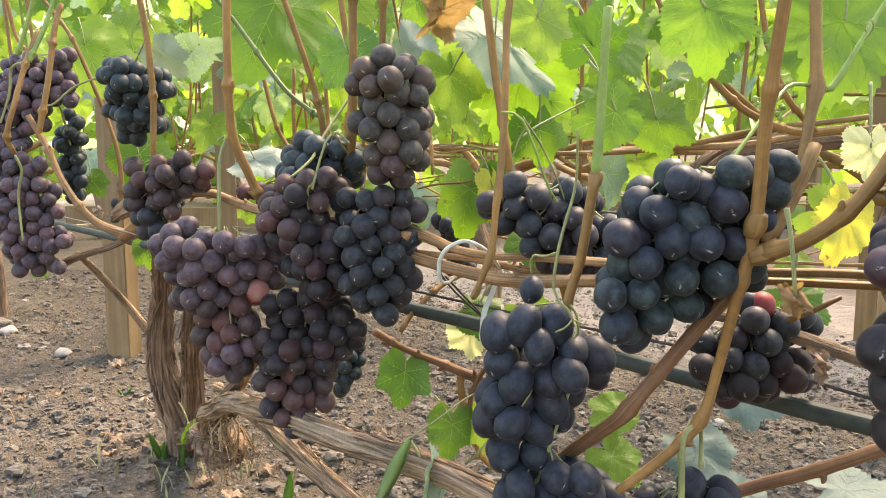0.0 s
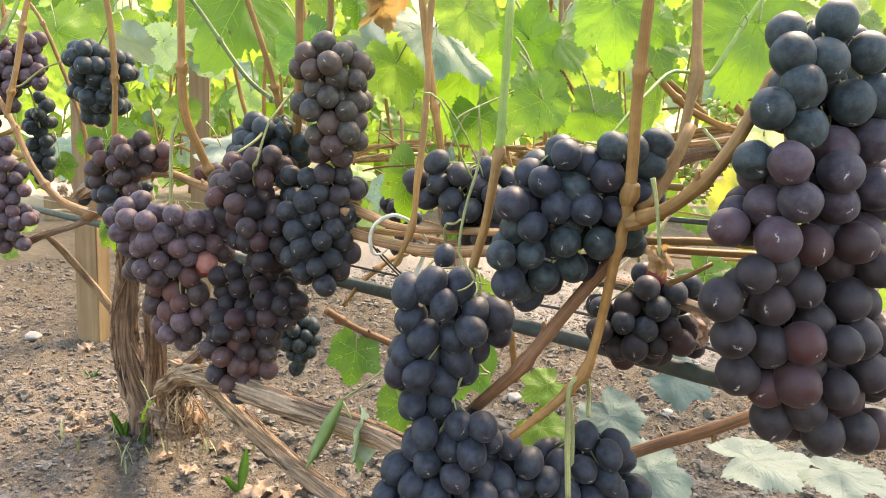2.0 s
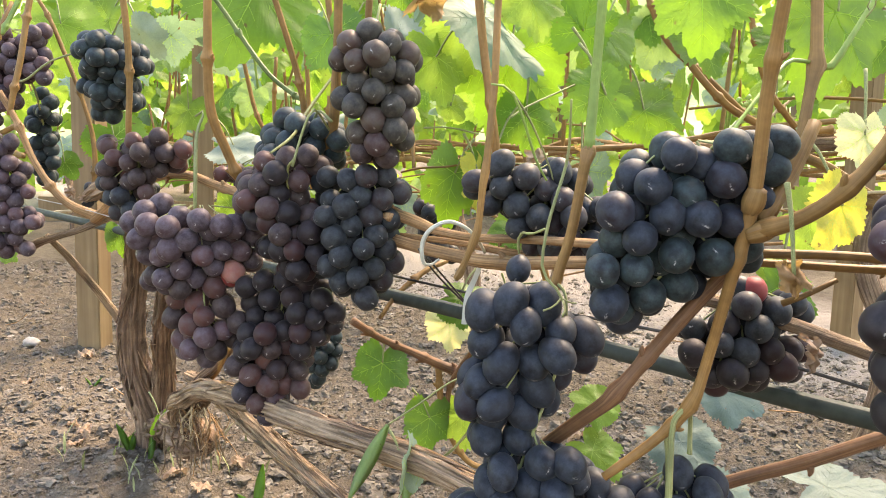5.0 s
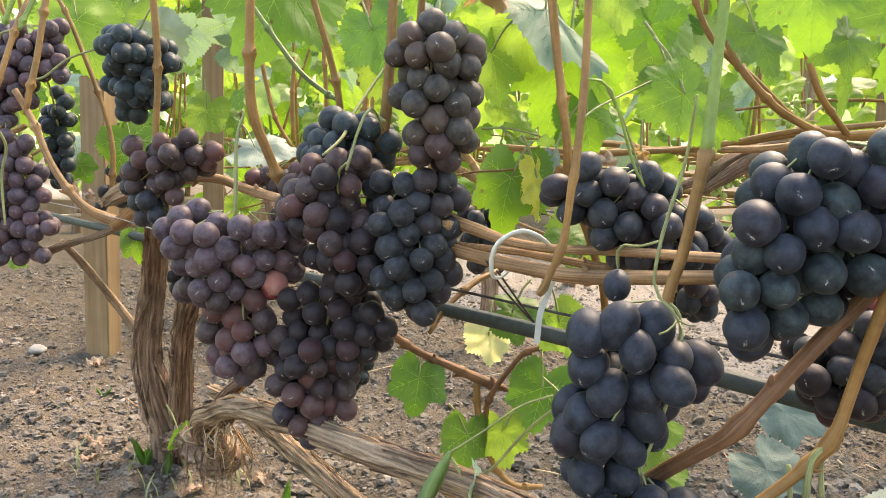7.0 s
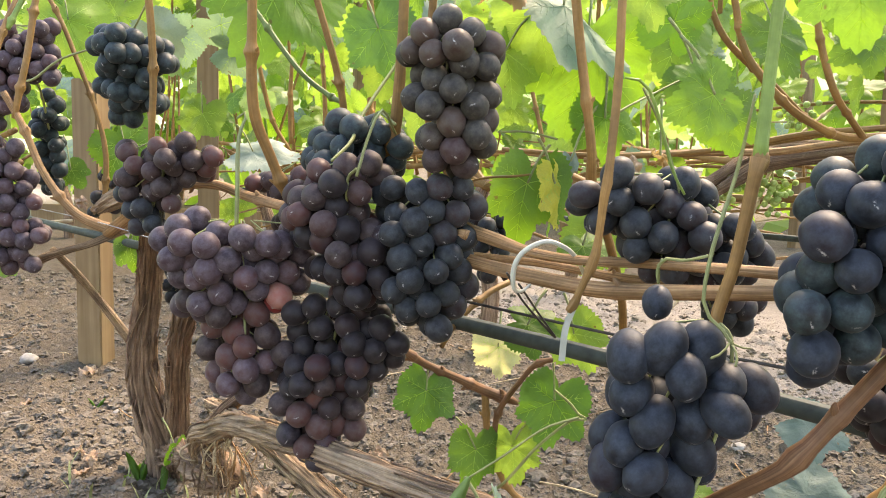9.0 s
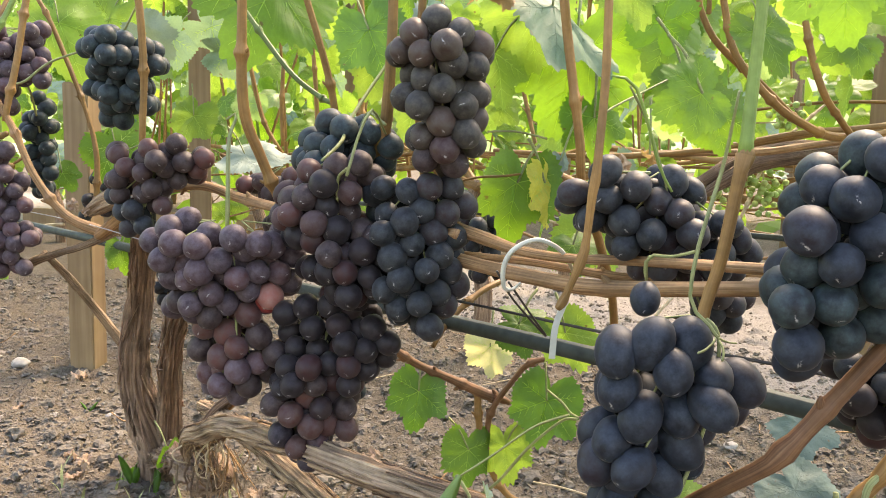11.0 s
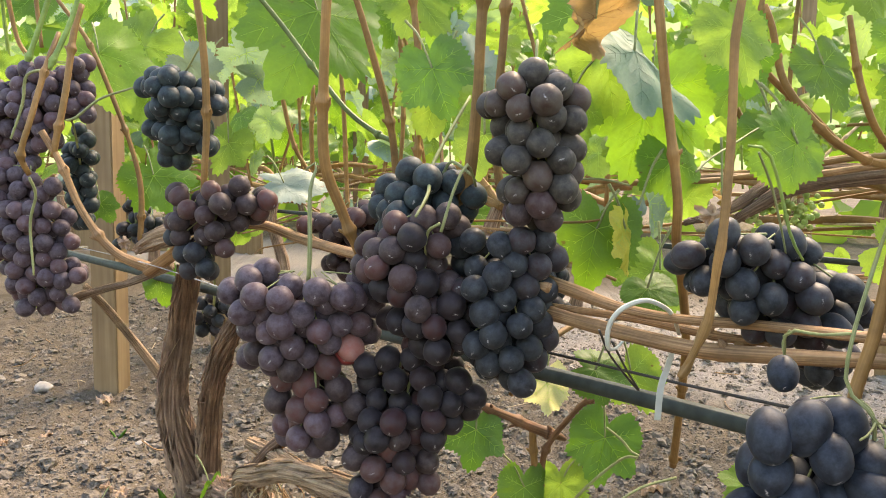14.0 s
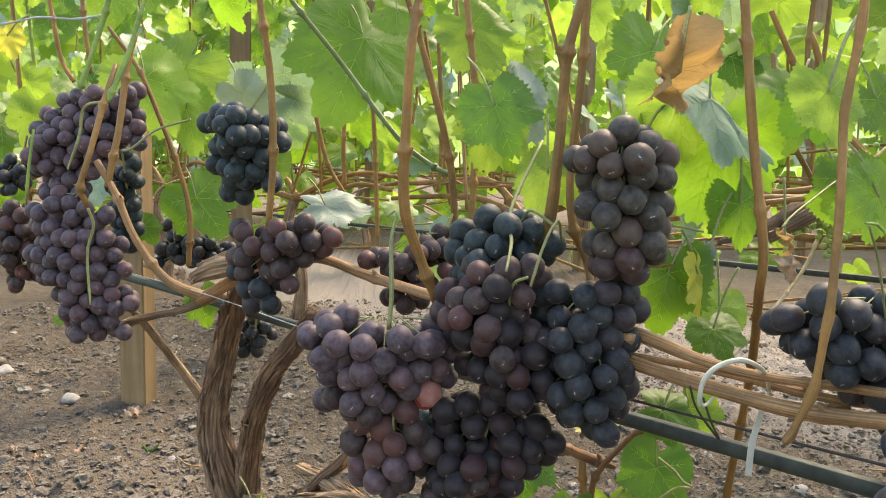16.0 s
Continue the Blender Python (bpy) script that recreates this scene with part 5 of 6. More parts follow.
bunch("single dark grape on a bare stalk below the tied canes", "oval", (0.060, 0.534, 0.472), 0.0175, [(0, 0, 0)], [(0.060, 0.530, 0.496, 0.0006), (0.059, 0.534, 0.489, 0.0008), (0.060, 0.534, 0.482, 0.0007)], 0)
# dark skins here carry the deep shade that the bunch hangs in
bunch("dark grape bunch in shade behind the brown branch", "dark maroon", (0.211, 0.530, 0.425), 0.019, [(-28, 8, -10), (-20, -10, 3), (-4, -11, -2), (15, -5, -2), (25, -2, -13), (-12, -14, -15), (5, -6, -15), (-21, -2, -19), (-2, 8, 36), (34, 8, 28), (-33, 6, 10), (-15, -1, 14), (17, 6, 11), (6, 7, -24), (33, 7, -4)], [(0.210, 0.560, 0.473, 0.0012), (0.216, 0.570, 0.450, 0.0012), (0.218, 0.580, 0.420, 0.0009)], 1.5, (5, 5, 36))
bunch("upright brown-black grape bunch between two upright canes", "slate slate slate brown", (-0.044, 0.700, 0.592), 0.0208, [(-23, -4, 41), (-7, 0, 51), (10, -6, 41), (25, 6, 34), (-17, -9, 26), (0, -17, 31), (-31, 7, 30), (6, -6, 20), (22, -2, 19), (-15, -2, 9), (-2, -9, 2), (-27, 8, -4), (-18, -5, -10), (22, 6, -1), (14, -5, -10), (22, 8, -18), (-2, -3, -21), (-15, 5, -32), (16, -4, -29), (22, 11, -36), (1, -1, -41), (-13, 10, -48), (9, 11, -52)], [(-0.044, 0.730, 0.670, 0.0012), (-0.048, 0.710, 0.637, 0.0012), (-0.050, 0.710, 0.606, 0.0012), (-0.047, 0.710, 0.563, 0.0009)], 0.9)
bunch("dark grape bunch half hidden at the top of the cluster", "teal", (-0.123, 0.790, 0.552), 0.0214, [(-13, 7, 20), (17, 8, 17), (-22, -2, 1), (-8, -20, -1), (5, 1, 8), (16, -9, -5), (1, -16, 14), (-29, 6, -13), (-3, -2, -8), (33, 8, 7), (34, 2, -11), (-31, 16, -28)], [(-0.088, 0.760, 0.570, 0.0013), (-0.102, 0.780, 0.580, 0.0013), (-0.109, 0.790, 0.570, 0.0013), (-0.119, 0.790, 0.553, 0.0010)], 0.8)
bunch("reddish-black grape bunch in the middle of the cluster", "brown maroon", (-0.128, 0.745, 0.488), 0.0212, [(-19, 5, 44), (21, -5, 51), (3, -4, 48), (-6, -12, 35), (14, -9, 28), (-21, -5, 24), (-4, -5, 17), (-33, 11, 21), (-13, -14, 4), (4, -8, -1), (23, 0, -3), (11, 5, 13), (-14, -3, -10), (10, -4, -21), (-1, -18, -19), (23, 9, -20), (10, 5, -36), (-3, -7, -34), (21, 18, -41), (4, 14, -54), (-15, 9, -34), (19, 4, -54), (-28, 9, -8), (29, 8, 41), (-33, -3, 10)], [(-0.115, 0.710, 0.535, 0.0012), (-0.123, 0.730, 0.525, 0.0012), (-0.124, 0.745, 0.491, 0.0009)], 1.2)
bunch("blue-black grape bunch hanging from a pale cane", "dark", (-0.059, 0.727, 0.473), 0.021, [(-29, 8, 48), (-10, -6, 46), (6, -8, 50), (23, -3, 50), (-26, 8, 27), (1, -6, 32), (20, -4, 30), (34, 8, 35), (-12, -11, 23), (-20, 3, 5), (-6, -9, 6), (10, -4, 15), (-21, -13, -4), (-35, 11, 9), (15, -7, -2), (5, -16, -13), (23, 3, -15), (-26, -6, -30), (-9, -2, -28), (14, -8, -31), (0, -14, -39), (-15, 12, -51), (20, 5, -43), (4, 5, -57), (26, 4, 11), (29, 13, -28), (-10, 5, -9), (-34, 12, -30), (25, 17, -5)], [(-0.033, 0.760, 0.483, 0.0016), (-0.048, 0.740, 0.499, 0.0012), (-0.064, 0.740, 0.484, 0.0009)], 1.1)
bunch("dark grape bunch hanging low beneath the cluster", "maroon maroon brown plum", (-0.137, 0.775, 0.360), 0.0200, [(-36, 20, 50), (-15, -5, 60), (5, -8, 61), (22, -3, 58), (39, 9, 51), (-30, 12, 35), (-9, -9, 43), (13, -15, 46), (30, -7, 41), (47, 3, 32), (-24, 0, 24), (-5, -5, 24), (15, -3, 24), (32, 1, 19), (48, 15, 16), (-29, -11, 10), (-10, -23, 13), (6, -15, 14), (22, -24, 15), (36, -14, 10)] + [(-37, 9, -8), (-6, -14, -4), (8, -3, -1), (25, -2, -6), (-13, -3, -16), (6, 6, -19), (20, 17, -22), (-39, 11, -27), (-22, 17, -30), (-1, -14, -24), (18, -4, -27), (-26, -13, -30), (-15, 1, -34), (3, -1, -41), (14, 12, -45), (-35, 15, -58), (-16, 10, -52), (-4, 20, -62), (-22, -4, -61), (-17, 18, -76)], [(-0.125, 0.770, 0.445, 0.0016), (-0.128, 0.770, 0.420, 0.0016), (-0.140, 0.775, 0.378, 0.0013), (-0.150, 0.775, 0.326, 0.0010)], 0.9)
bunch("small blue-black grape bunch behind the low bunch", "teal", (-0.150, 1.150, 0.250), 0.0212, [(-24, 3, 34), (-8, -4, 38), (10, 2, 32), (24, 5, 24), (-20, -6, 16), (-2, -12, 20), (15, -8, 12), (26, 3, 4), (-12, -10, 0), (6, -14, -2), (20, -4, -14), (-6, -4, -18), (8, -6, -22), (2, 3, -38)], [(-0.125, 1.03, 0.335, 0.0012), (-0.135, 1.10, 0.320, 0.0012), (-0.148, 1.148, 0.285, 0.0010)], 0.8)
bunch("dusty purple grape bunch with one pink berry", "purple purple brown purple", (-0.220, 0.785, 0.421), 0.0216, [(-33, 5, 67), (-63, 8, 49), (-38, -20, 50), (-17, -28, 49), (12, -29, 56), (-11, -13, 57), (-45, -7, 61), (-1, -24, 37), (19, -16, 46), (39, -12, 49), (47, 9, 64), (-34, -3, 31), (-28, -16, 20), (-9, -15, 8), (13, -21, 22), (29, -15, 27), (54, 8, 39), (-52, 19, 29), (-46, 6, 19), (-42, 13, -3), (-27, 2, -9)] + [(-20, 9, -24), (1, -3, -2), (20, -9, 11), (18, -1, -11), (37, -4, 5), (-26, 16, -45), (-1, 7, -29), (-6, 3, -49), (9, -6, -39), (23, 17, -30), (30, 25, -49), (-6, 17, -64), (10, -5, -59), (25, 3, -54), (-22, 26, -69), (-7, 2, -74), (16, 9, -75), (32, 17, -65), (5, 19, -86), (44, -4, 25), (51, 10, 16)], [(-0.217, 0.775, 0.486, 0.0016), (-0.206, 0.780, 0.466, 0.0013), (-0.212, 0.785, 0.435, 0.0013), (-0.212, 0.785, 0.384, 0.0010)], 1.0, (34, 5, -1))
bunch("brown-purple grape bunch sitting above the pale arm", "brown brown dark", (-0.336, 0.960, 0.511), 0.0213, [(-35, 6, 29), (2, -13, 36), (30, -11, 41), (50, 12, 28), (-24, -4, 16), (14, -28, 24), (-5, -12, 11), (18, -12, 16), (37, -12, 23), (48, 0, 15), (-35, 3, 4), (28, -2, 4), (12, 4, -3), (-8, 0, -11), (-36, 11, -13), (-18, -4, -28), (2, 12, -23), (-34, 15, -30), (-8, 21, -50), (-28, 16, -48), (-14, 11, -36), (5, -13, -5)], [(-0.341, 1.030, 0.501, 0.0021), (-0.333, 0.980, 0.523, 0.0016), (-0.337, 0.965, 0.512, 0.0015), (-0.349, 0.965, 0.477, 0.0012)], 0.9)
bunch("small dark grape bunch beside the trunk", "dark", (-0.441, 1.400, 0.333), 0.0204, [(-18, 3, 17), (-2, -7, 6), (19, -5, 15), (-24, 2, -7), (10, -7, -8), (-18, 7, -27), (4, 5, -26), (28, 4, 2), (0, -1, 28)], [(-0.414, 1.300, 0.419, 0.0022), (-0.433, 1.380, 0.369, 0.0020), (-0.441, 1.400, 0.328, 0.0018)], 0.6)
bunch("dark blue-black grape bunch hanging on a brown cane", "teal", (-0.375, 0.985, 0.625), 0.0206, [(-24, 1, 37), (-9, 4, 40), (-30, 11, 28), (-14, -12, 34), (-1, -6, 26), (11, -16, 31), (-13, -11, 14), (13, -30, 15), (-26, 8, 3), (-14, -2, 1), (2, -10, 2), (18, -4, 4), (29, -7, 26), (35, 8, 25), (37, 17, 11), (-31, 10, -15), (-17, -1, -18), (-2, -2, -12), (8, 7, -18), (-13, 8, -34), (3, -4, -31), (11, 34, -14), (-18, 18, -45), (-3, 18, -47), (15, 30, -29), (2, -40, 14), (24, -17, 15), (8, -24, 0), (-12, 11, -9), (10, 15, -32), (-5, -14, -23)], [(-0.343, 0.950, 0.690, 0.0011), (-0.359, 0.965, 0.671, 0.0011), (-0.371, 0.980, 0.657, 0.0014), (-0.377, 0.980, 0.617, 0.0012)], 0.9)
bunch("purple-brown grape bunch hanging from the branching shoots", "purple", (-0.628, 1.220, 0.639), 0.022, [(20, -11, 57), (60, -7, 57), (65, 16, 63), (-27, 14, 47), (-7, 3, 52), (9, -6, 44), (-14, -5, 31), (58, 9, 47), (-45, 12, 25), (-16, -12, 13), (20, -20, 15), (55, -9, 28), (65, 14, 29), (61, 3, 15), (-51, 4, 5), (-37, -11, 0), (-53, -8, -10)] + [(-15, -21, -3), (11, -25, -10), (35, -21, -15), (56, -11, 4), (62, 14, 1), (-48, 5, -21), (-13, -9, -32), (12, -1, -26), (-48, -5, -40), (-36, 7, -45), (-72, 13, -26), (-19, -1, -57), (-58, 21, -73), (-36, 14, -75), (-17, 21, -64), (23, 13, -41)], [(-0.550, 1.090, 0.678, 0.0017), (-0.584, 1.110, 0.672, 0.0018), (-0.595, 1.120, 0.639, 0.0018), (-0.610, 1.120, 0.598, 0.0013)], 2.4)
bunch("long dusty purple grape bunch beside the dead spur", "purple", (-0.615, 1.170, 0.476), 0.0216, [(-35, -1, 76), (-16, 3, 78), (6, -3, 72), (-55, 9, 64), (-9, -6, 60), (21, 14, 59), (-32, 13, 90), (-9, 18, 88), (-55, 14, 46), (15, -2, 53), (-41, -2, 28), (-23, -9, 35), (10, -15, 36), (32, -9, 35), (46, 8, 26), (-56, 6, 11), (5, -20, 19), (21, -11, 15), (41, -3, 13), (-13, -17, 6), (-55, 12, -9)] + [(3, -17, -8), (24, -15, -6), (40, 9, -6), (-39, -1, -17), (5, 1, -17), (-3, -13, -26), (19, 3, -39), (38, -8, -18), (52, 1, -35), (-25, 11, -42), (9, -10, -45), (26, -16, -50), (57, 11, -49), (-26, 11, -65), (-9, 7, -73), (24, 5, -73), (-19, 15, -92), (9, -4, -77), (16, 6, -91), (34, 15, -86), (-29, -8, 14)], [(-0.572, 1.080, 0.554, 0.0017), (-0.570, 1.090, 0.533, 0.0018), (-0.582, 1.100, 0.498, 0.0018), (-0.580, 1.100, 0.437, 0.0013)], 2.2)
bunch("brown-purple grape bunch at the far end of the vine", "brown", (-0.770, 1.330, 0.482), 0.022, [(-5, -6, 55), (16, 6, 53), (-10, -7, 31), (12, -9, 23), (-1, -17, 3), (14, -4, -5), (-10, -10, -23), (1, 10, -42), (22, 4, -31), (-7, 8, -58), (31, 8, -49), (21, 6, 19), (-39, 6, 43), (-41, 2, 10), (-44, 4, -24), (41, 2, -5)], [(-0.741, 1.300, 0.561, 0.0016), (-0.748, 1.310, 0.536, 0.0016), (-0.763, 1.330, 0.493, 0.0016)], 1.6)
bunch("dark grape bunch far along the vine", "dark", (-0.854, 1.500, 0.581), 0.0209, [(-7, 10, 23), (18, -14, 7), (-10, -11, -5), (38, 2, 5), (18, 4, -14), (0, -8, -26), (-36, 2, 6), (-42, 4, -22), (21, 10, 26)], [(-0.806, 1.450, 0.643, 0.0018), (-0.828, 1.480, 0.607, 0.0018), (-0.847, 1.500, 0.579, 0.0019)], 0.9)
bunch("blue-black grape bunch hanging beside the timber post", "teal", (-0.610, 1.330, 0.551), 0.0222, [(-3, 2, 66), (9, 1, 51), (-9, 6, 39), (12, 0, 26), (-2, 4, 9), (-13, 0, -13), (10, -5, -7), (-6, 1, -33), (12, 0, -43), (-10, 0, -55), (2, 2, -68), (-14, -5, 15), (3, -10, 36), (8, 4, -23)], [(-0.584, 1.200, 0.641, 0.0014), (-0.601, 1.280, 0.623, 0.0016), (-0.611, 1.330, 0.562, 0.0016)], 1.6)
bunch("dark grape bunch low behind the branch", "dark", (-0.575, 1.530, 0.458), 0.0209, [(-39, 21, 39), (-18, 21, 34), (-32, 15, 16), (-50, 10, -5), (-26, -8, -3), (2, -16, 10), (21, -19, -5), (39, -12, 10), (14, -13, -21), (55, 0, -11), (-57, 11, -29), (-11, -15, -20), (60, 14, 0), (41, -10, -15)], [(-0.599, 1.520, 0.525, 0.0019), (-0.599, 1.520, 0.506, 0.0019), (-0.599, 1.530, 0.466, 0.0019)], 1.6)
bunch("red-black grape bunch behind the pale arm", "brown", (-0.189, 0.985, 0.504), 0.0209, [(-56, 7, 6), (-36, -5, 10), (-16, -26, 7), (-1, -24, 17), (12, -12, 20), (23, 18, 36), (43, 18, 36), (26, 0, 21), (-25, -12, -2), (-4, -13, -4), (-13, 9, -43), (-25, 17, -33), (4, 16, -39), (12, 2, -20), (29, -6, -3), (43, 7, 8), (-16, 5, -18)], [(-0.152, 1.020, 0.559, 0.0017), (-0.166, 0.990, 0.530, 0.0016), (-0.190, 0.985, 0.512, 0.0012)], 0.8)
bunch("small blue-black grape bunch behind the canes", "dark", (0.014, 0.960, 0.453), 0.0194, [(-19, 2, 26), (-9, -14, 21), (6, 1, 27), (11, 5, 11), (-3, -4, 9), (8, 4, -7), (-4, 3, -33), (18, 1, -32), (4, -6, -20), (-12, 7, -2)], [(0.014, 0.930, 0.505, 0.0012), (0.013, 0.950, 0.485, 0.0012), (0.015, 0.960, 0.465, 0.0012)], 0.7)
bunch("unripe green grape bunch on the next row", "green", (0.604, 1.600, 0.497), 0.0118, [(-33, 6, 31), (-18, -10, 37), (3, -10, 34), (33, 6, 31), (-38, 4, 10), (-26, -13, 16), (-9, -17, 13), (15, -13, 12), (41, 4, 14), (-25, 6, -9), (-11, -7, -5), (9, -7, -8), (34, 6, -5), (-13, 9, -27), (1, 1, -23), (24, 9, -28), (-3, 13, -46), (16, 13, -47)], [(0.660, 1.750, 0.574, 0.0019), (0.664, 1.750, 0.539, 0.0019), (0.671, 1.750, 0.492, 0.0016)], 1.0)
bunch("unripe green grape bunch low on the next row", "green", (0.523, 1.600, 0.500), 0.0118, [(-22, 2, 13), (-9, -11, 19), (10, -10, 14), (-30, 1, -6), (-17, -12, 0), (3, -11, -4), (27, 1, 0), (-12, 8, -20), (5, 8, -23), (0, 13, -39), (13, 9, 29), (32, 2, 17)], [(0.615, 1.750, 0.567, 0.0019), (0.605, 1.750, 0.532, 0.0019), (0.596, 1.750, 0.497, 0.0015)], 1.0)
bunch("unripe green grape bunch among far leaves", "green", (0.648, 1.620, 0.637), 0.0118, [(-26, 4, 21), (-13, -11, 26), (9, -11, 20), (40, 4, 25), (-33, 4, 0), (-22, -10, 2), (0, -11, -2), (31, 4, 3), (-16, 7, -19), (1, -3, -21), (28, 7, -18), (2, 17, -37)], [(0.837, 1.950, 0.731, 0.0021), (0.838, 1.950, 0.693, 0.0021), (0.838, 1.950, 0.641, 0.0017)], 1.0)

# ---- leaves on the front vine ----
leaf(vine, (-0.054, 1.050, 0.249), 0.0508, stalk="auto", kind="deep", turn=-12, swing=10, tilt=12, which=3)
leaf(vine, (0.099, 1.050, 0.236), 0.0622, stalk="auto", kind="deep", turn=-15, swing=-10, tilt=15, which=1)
leaf(vine, (0.012, 1.080, 0.165), 0.0506, stalk="auto", kind="green", turn=-10, swing=20, tilt=10, which=0)
leaf(vine, (0.060, 1.080, 0.170), 0.0489, stalk="auto", kind="fresh", turn=12, swing=-25, tilt=10, which=1)
leaf(vine, (-0.011, 0.660, 0.290), 0.0337, stalk="auto", kind="blue", turn=170, swing=60, tilt=0, which=1)
leaf(vine, (0.037, 1.075, 0.301), 0.0451, stalk="auto", kind="cream", turn=5, swing=10, which=0)
leaf(vine, (0.026, 0.820, 0.508), 0.0534, stalk="auto", kind="green", turn=-5, swing=-25, tilt=5, which=2)
leaf(vine, (0.052, 0.812, 0.513), 0.0400, stalk="auto", kind="yellow", turn=5, swing=58, tilt=5, which=0)
leaf(vine, (0.067, 0.830, 0.540), 0.0150, stalk="auto", kind="pale", turn=0, swing=30, which=0)
leaf(vine, (0.030, 0.930, 0.591), 0.0232, stalk="auto", kind="fresh", turn=40, swing=0, tilt=20, which=2)
leaf(vine, (0.072, 0.930, 0.590), 0.0233, stalk="auto", kind="fresh", turn=-20, swing=20, tilt=20, which=3)
leaf(vine, (0.039, 0.850, 0.664), 0.0625, stalk="auto", kind="fresh", turn=10, swing=-10, tilt=10, which=0)
leaf(vine, (0.069, 0.809, 0.658), 0.0800, stalk="auto", kind="dusk", turn=48, swing=0, tilt=0, roll=-57, which=0)
leaf(vine, (0.103, 0.850, 0.571), 0.0445, stalk="auto", kind="green", turn=10, swing=15, tilt=0, which=3)
leaf(vine, (0.158, 0.760, 0.599), 0.0411, stalk="auto", kind="green", turn=15, swing=-10, tilt=15, which=1)
leaf(vine, (0.195, 0.950, 0.672), 0.0615, stalk="auto", kind="green", turn=-20, swing=10, tilt=20, which=2)
leaf(vine, (0.279, 0.800, 0.680), 0.0353, stalk="auto", kind="green", turn=5, swing=10, tilt=10, which=4)
leaf(vine, (0.440, 1.050, 0.687), 0.0531, stalk="auto", kind="green", turn=-60, swing=-5, tilt=20, which=3)
leaf(vine, (0.350, 1.050, 0.684), 0.0582, stalk="auto", kind="green", turn=20, swing=15, tilt=20, which=0)
leaf(vine, (0.363, 0.762, 0.660), 0.0860, stalk="auto", kind="green", turn=-25, swing=10, tilt=5, which=1)
leaf(vine, (0.193, 0.600, 0.653), 0.0489, stalk="auto", kind="green", turn=8, swing=-20, tilt=10, which=2)
leaf(vine, (0.079, 0.660, 0.659), 0.0400, stalk="auto", kind="fresh", turn=15, swing=10, tilt=15, which=0)
leaf(vine, (0.142, 0.720, 0.594), 0.0430, stalk="auto", kind="green", turn=-70, swing=10, tilt=10, which=1)
leaf(vine, (-0.522, 1.650, 0.738), 0.0700, stalk="auto", kind="blue", turn=-48, swing=10, tilt=-25, which=1)
leaf(vine, (-0.452, 1.550, 0.589), 0.0620, stalk="auto", kind="fresh", turn=-15, swing=-10, tilt=20, which=0)
leaf(vine, (-0.383, 1.600, 0.717), 0.0660, stalk="auto", kind="blue", turn=80, swing=0, tilt=-40, which=1)
leaf(vine, (-0.039, 1.260, 0.686), 0.0760, stalk="auto", kind="pale", turn=40, swing=15, tilt=-20, roll=-25, which=0)
leaf(vine, (-0.107, 1.050, 0.651), 0.0653, stalk="auto", kind="fresh", turn=-15, swing=10, tilt=10, which=3)
leaf(vine, (-0.118, 1.100, 0.761), 0.0627, stalk="auto", kind="fresh", turn=35, swing=10, tilt=20, which=1)
leaf(vine, (-0.277, 1.300, 0.754), 0.1380, stalk="auto", kind="green", turn=-20, swing=15, tilt=20, which=2)
leaf(vine, (-0.064, 0.950, 0.594), 0.0497, stalk="auto", kind="fresh", turn=-15, swing=-20, tilt=10, which=3)
leaf(vine, (0.081, 0.870, 0.623), 0.0830, stalk="auto", kind="green", turn=-10, swing=-15, tilt=0, which=0)
leaf(vine, (0.041, 0.950, 0.716), 0.0671, stalk="auto", kind="green", turn=-20, swing=20, tilt=10, which=1)
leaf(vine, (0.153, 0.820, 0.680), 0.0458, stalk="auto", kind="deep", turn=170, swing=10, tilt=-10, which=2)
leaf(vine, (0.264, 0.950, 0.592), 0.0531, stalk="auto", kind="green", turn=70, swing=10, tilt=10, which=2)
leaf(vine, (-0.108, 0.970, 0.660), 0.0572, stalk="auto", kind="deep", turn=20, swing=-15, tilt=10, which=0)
leaf(vine, (0.091, 0.860, 0.457), 0.0374, stalk="auto", kind="green", turn=20, swing=-20, tilt=40, which=4)
leaf(vine, (0.010, 0.850, 0.625), 0.0517, stalk="auto", kind="fresh", turn=10, swing=20, tilt=10, which=0)
leaf(vine, (0.004, 0.740, 0.702), 0.0466, stalk="auto", kind="dry", turn=165, swing=20, tilt=0, which=0, label="brown shrivelled leaf")
leaf(vine, (-0.010, 0.750, 0.685), 0.0136, stalk="auto", kind="dry", turn=-20, swing=50, tilt=0, which=1, label="brown shrivelled leaf")
leaf(vine, (-0.578, 1.350, 0.703), 0.0909, stalk="auto", kind="fresh", turn=20, swing=20, tilt=10, which=3)
leaf(vine, (-0.586, 1.500, 0.733), 0.1021, stalk="auto", kind="fresh", turn=-30, swing=-10, tilt=15, which=4)
leaf(vine, (-0.551, 1.450, 0.667), 0.0777, stalk="auto", kind="fresh", turn=10, swing=30, tilt=10, which=0)
leaf(vine, (-0.419, 1.250, 0.692), 0.0480, stalk="auto", kind="pale", turn=40, swing=10, tilt=-30, which=0)
leaf(vine, (-0.405, 1.600, 0.756), 0.0708, stalk="auto", kind="blue", turn=60, swing=10, tilt=-40, which=0)
leaf(vine, (-0.523, 1.420, 0.533), 0.0769, stalk="auto", kind="green", turn=30, swing=15, tilt=20, which=1)
leaf(vine, (-0.309, 1.420, 0.541), 0.0740, stalk="auto", kind="pale", turn=80, swing=10, tilt=60, which=0)
leaf(vine, (-0.606, 1.400, 0.498), 0.0344, stalk="auto", kind="green", turn=30, swing=15, tilt=20, which=1)
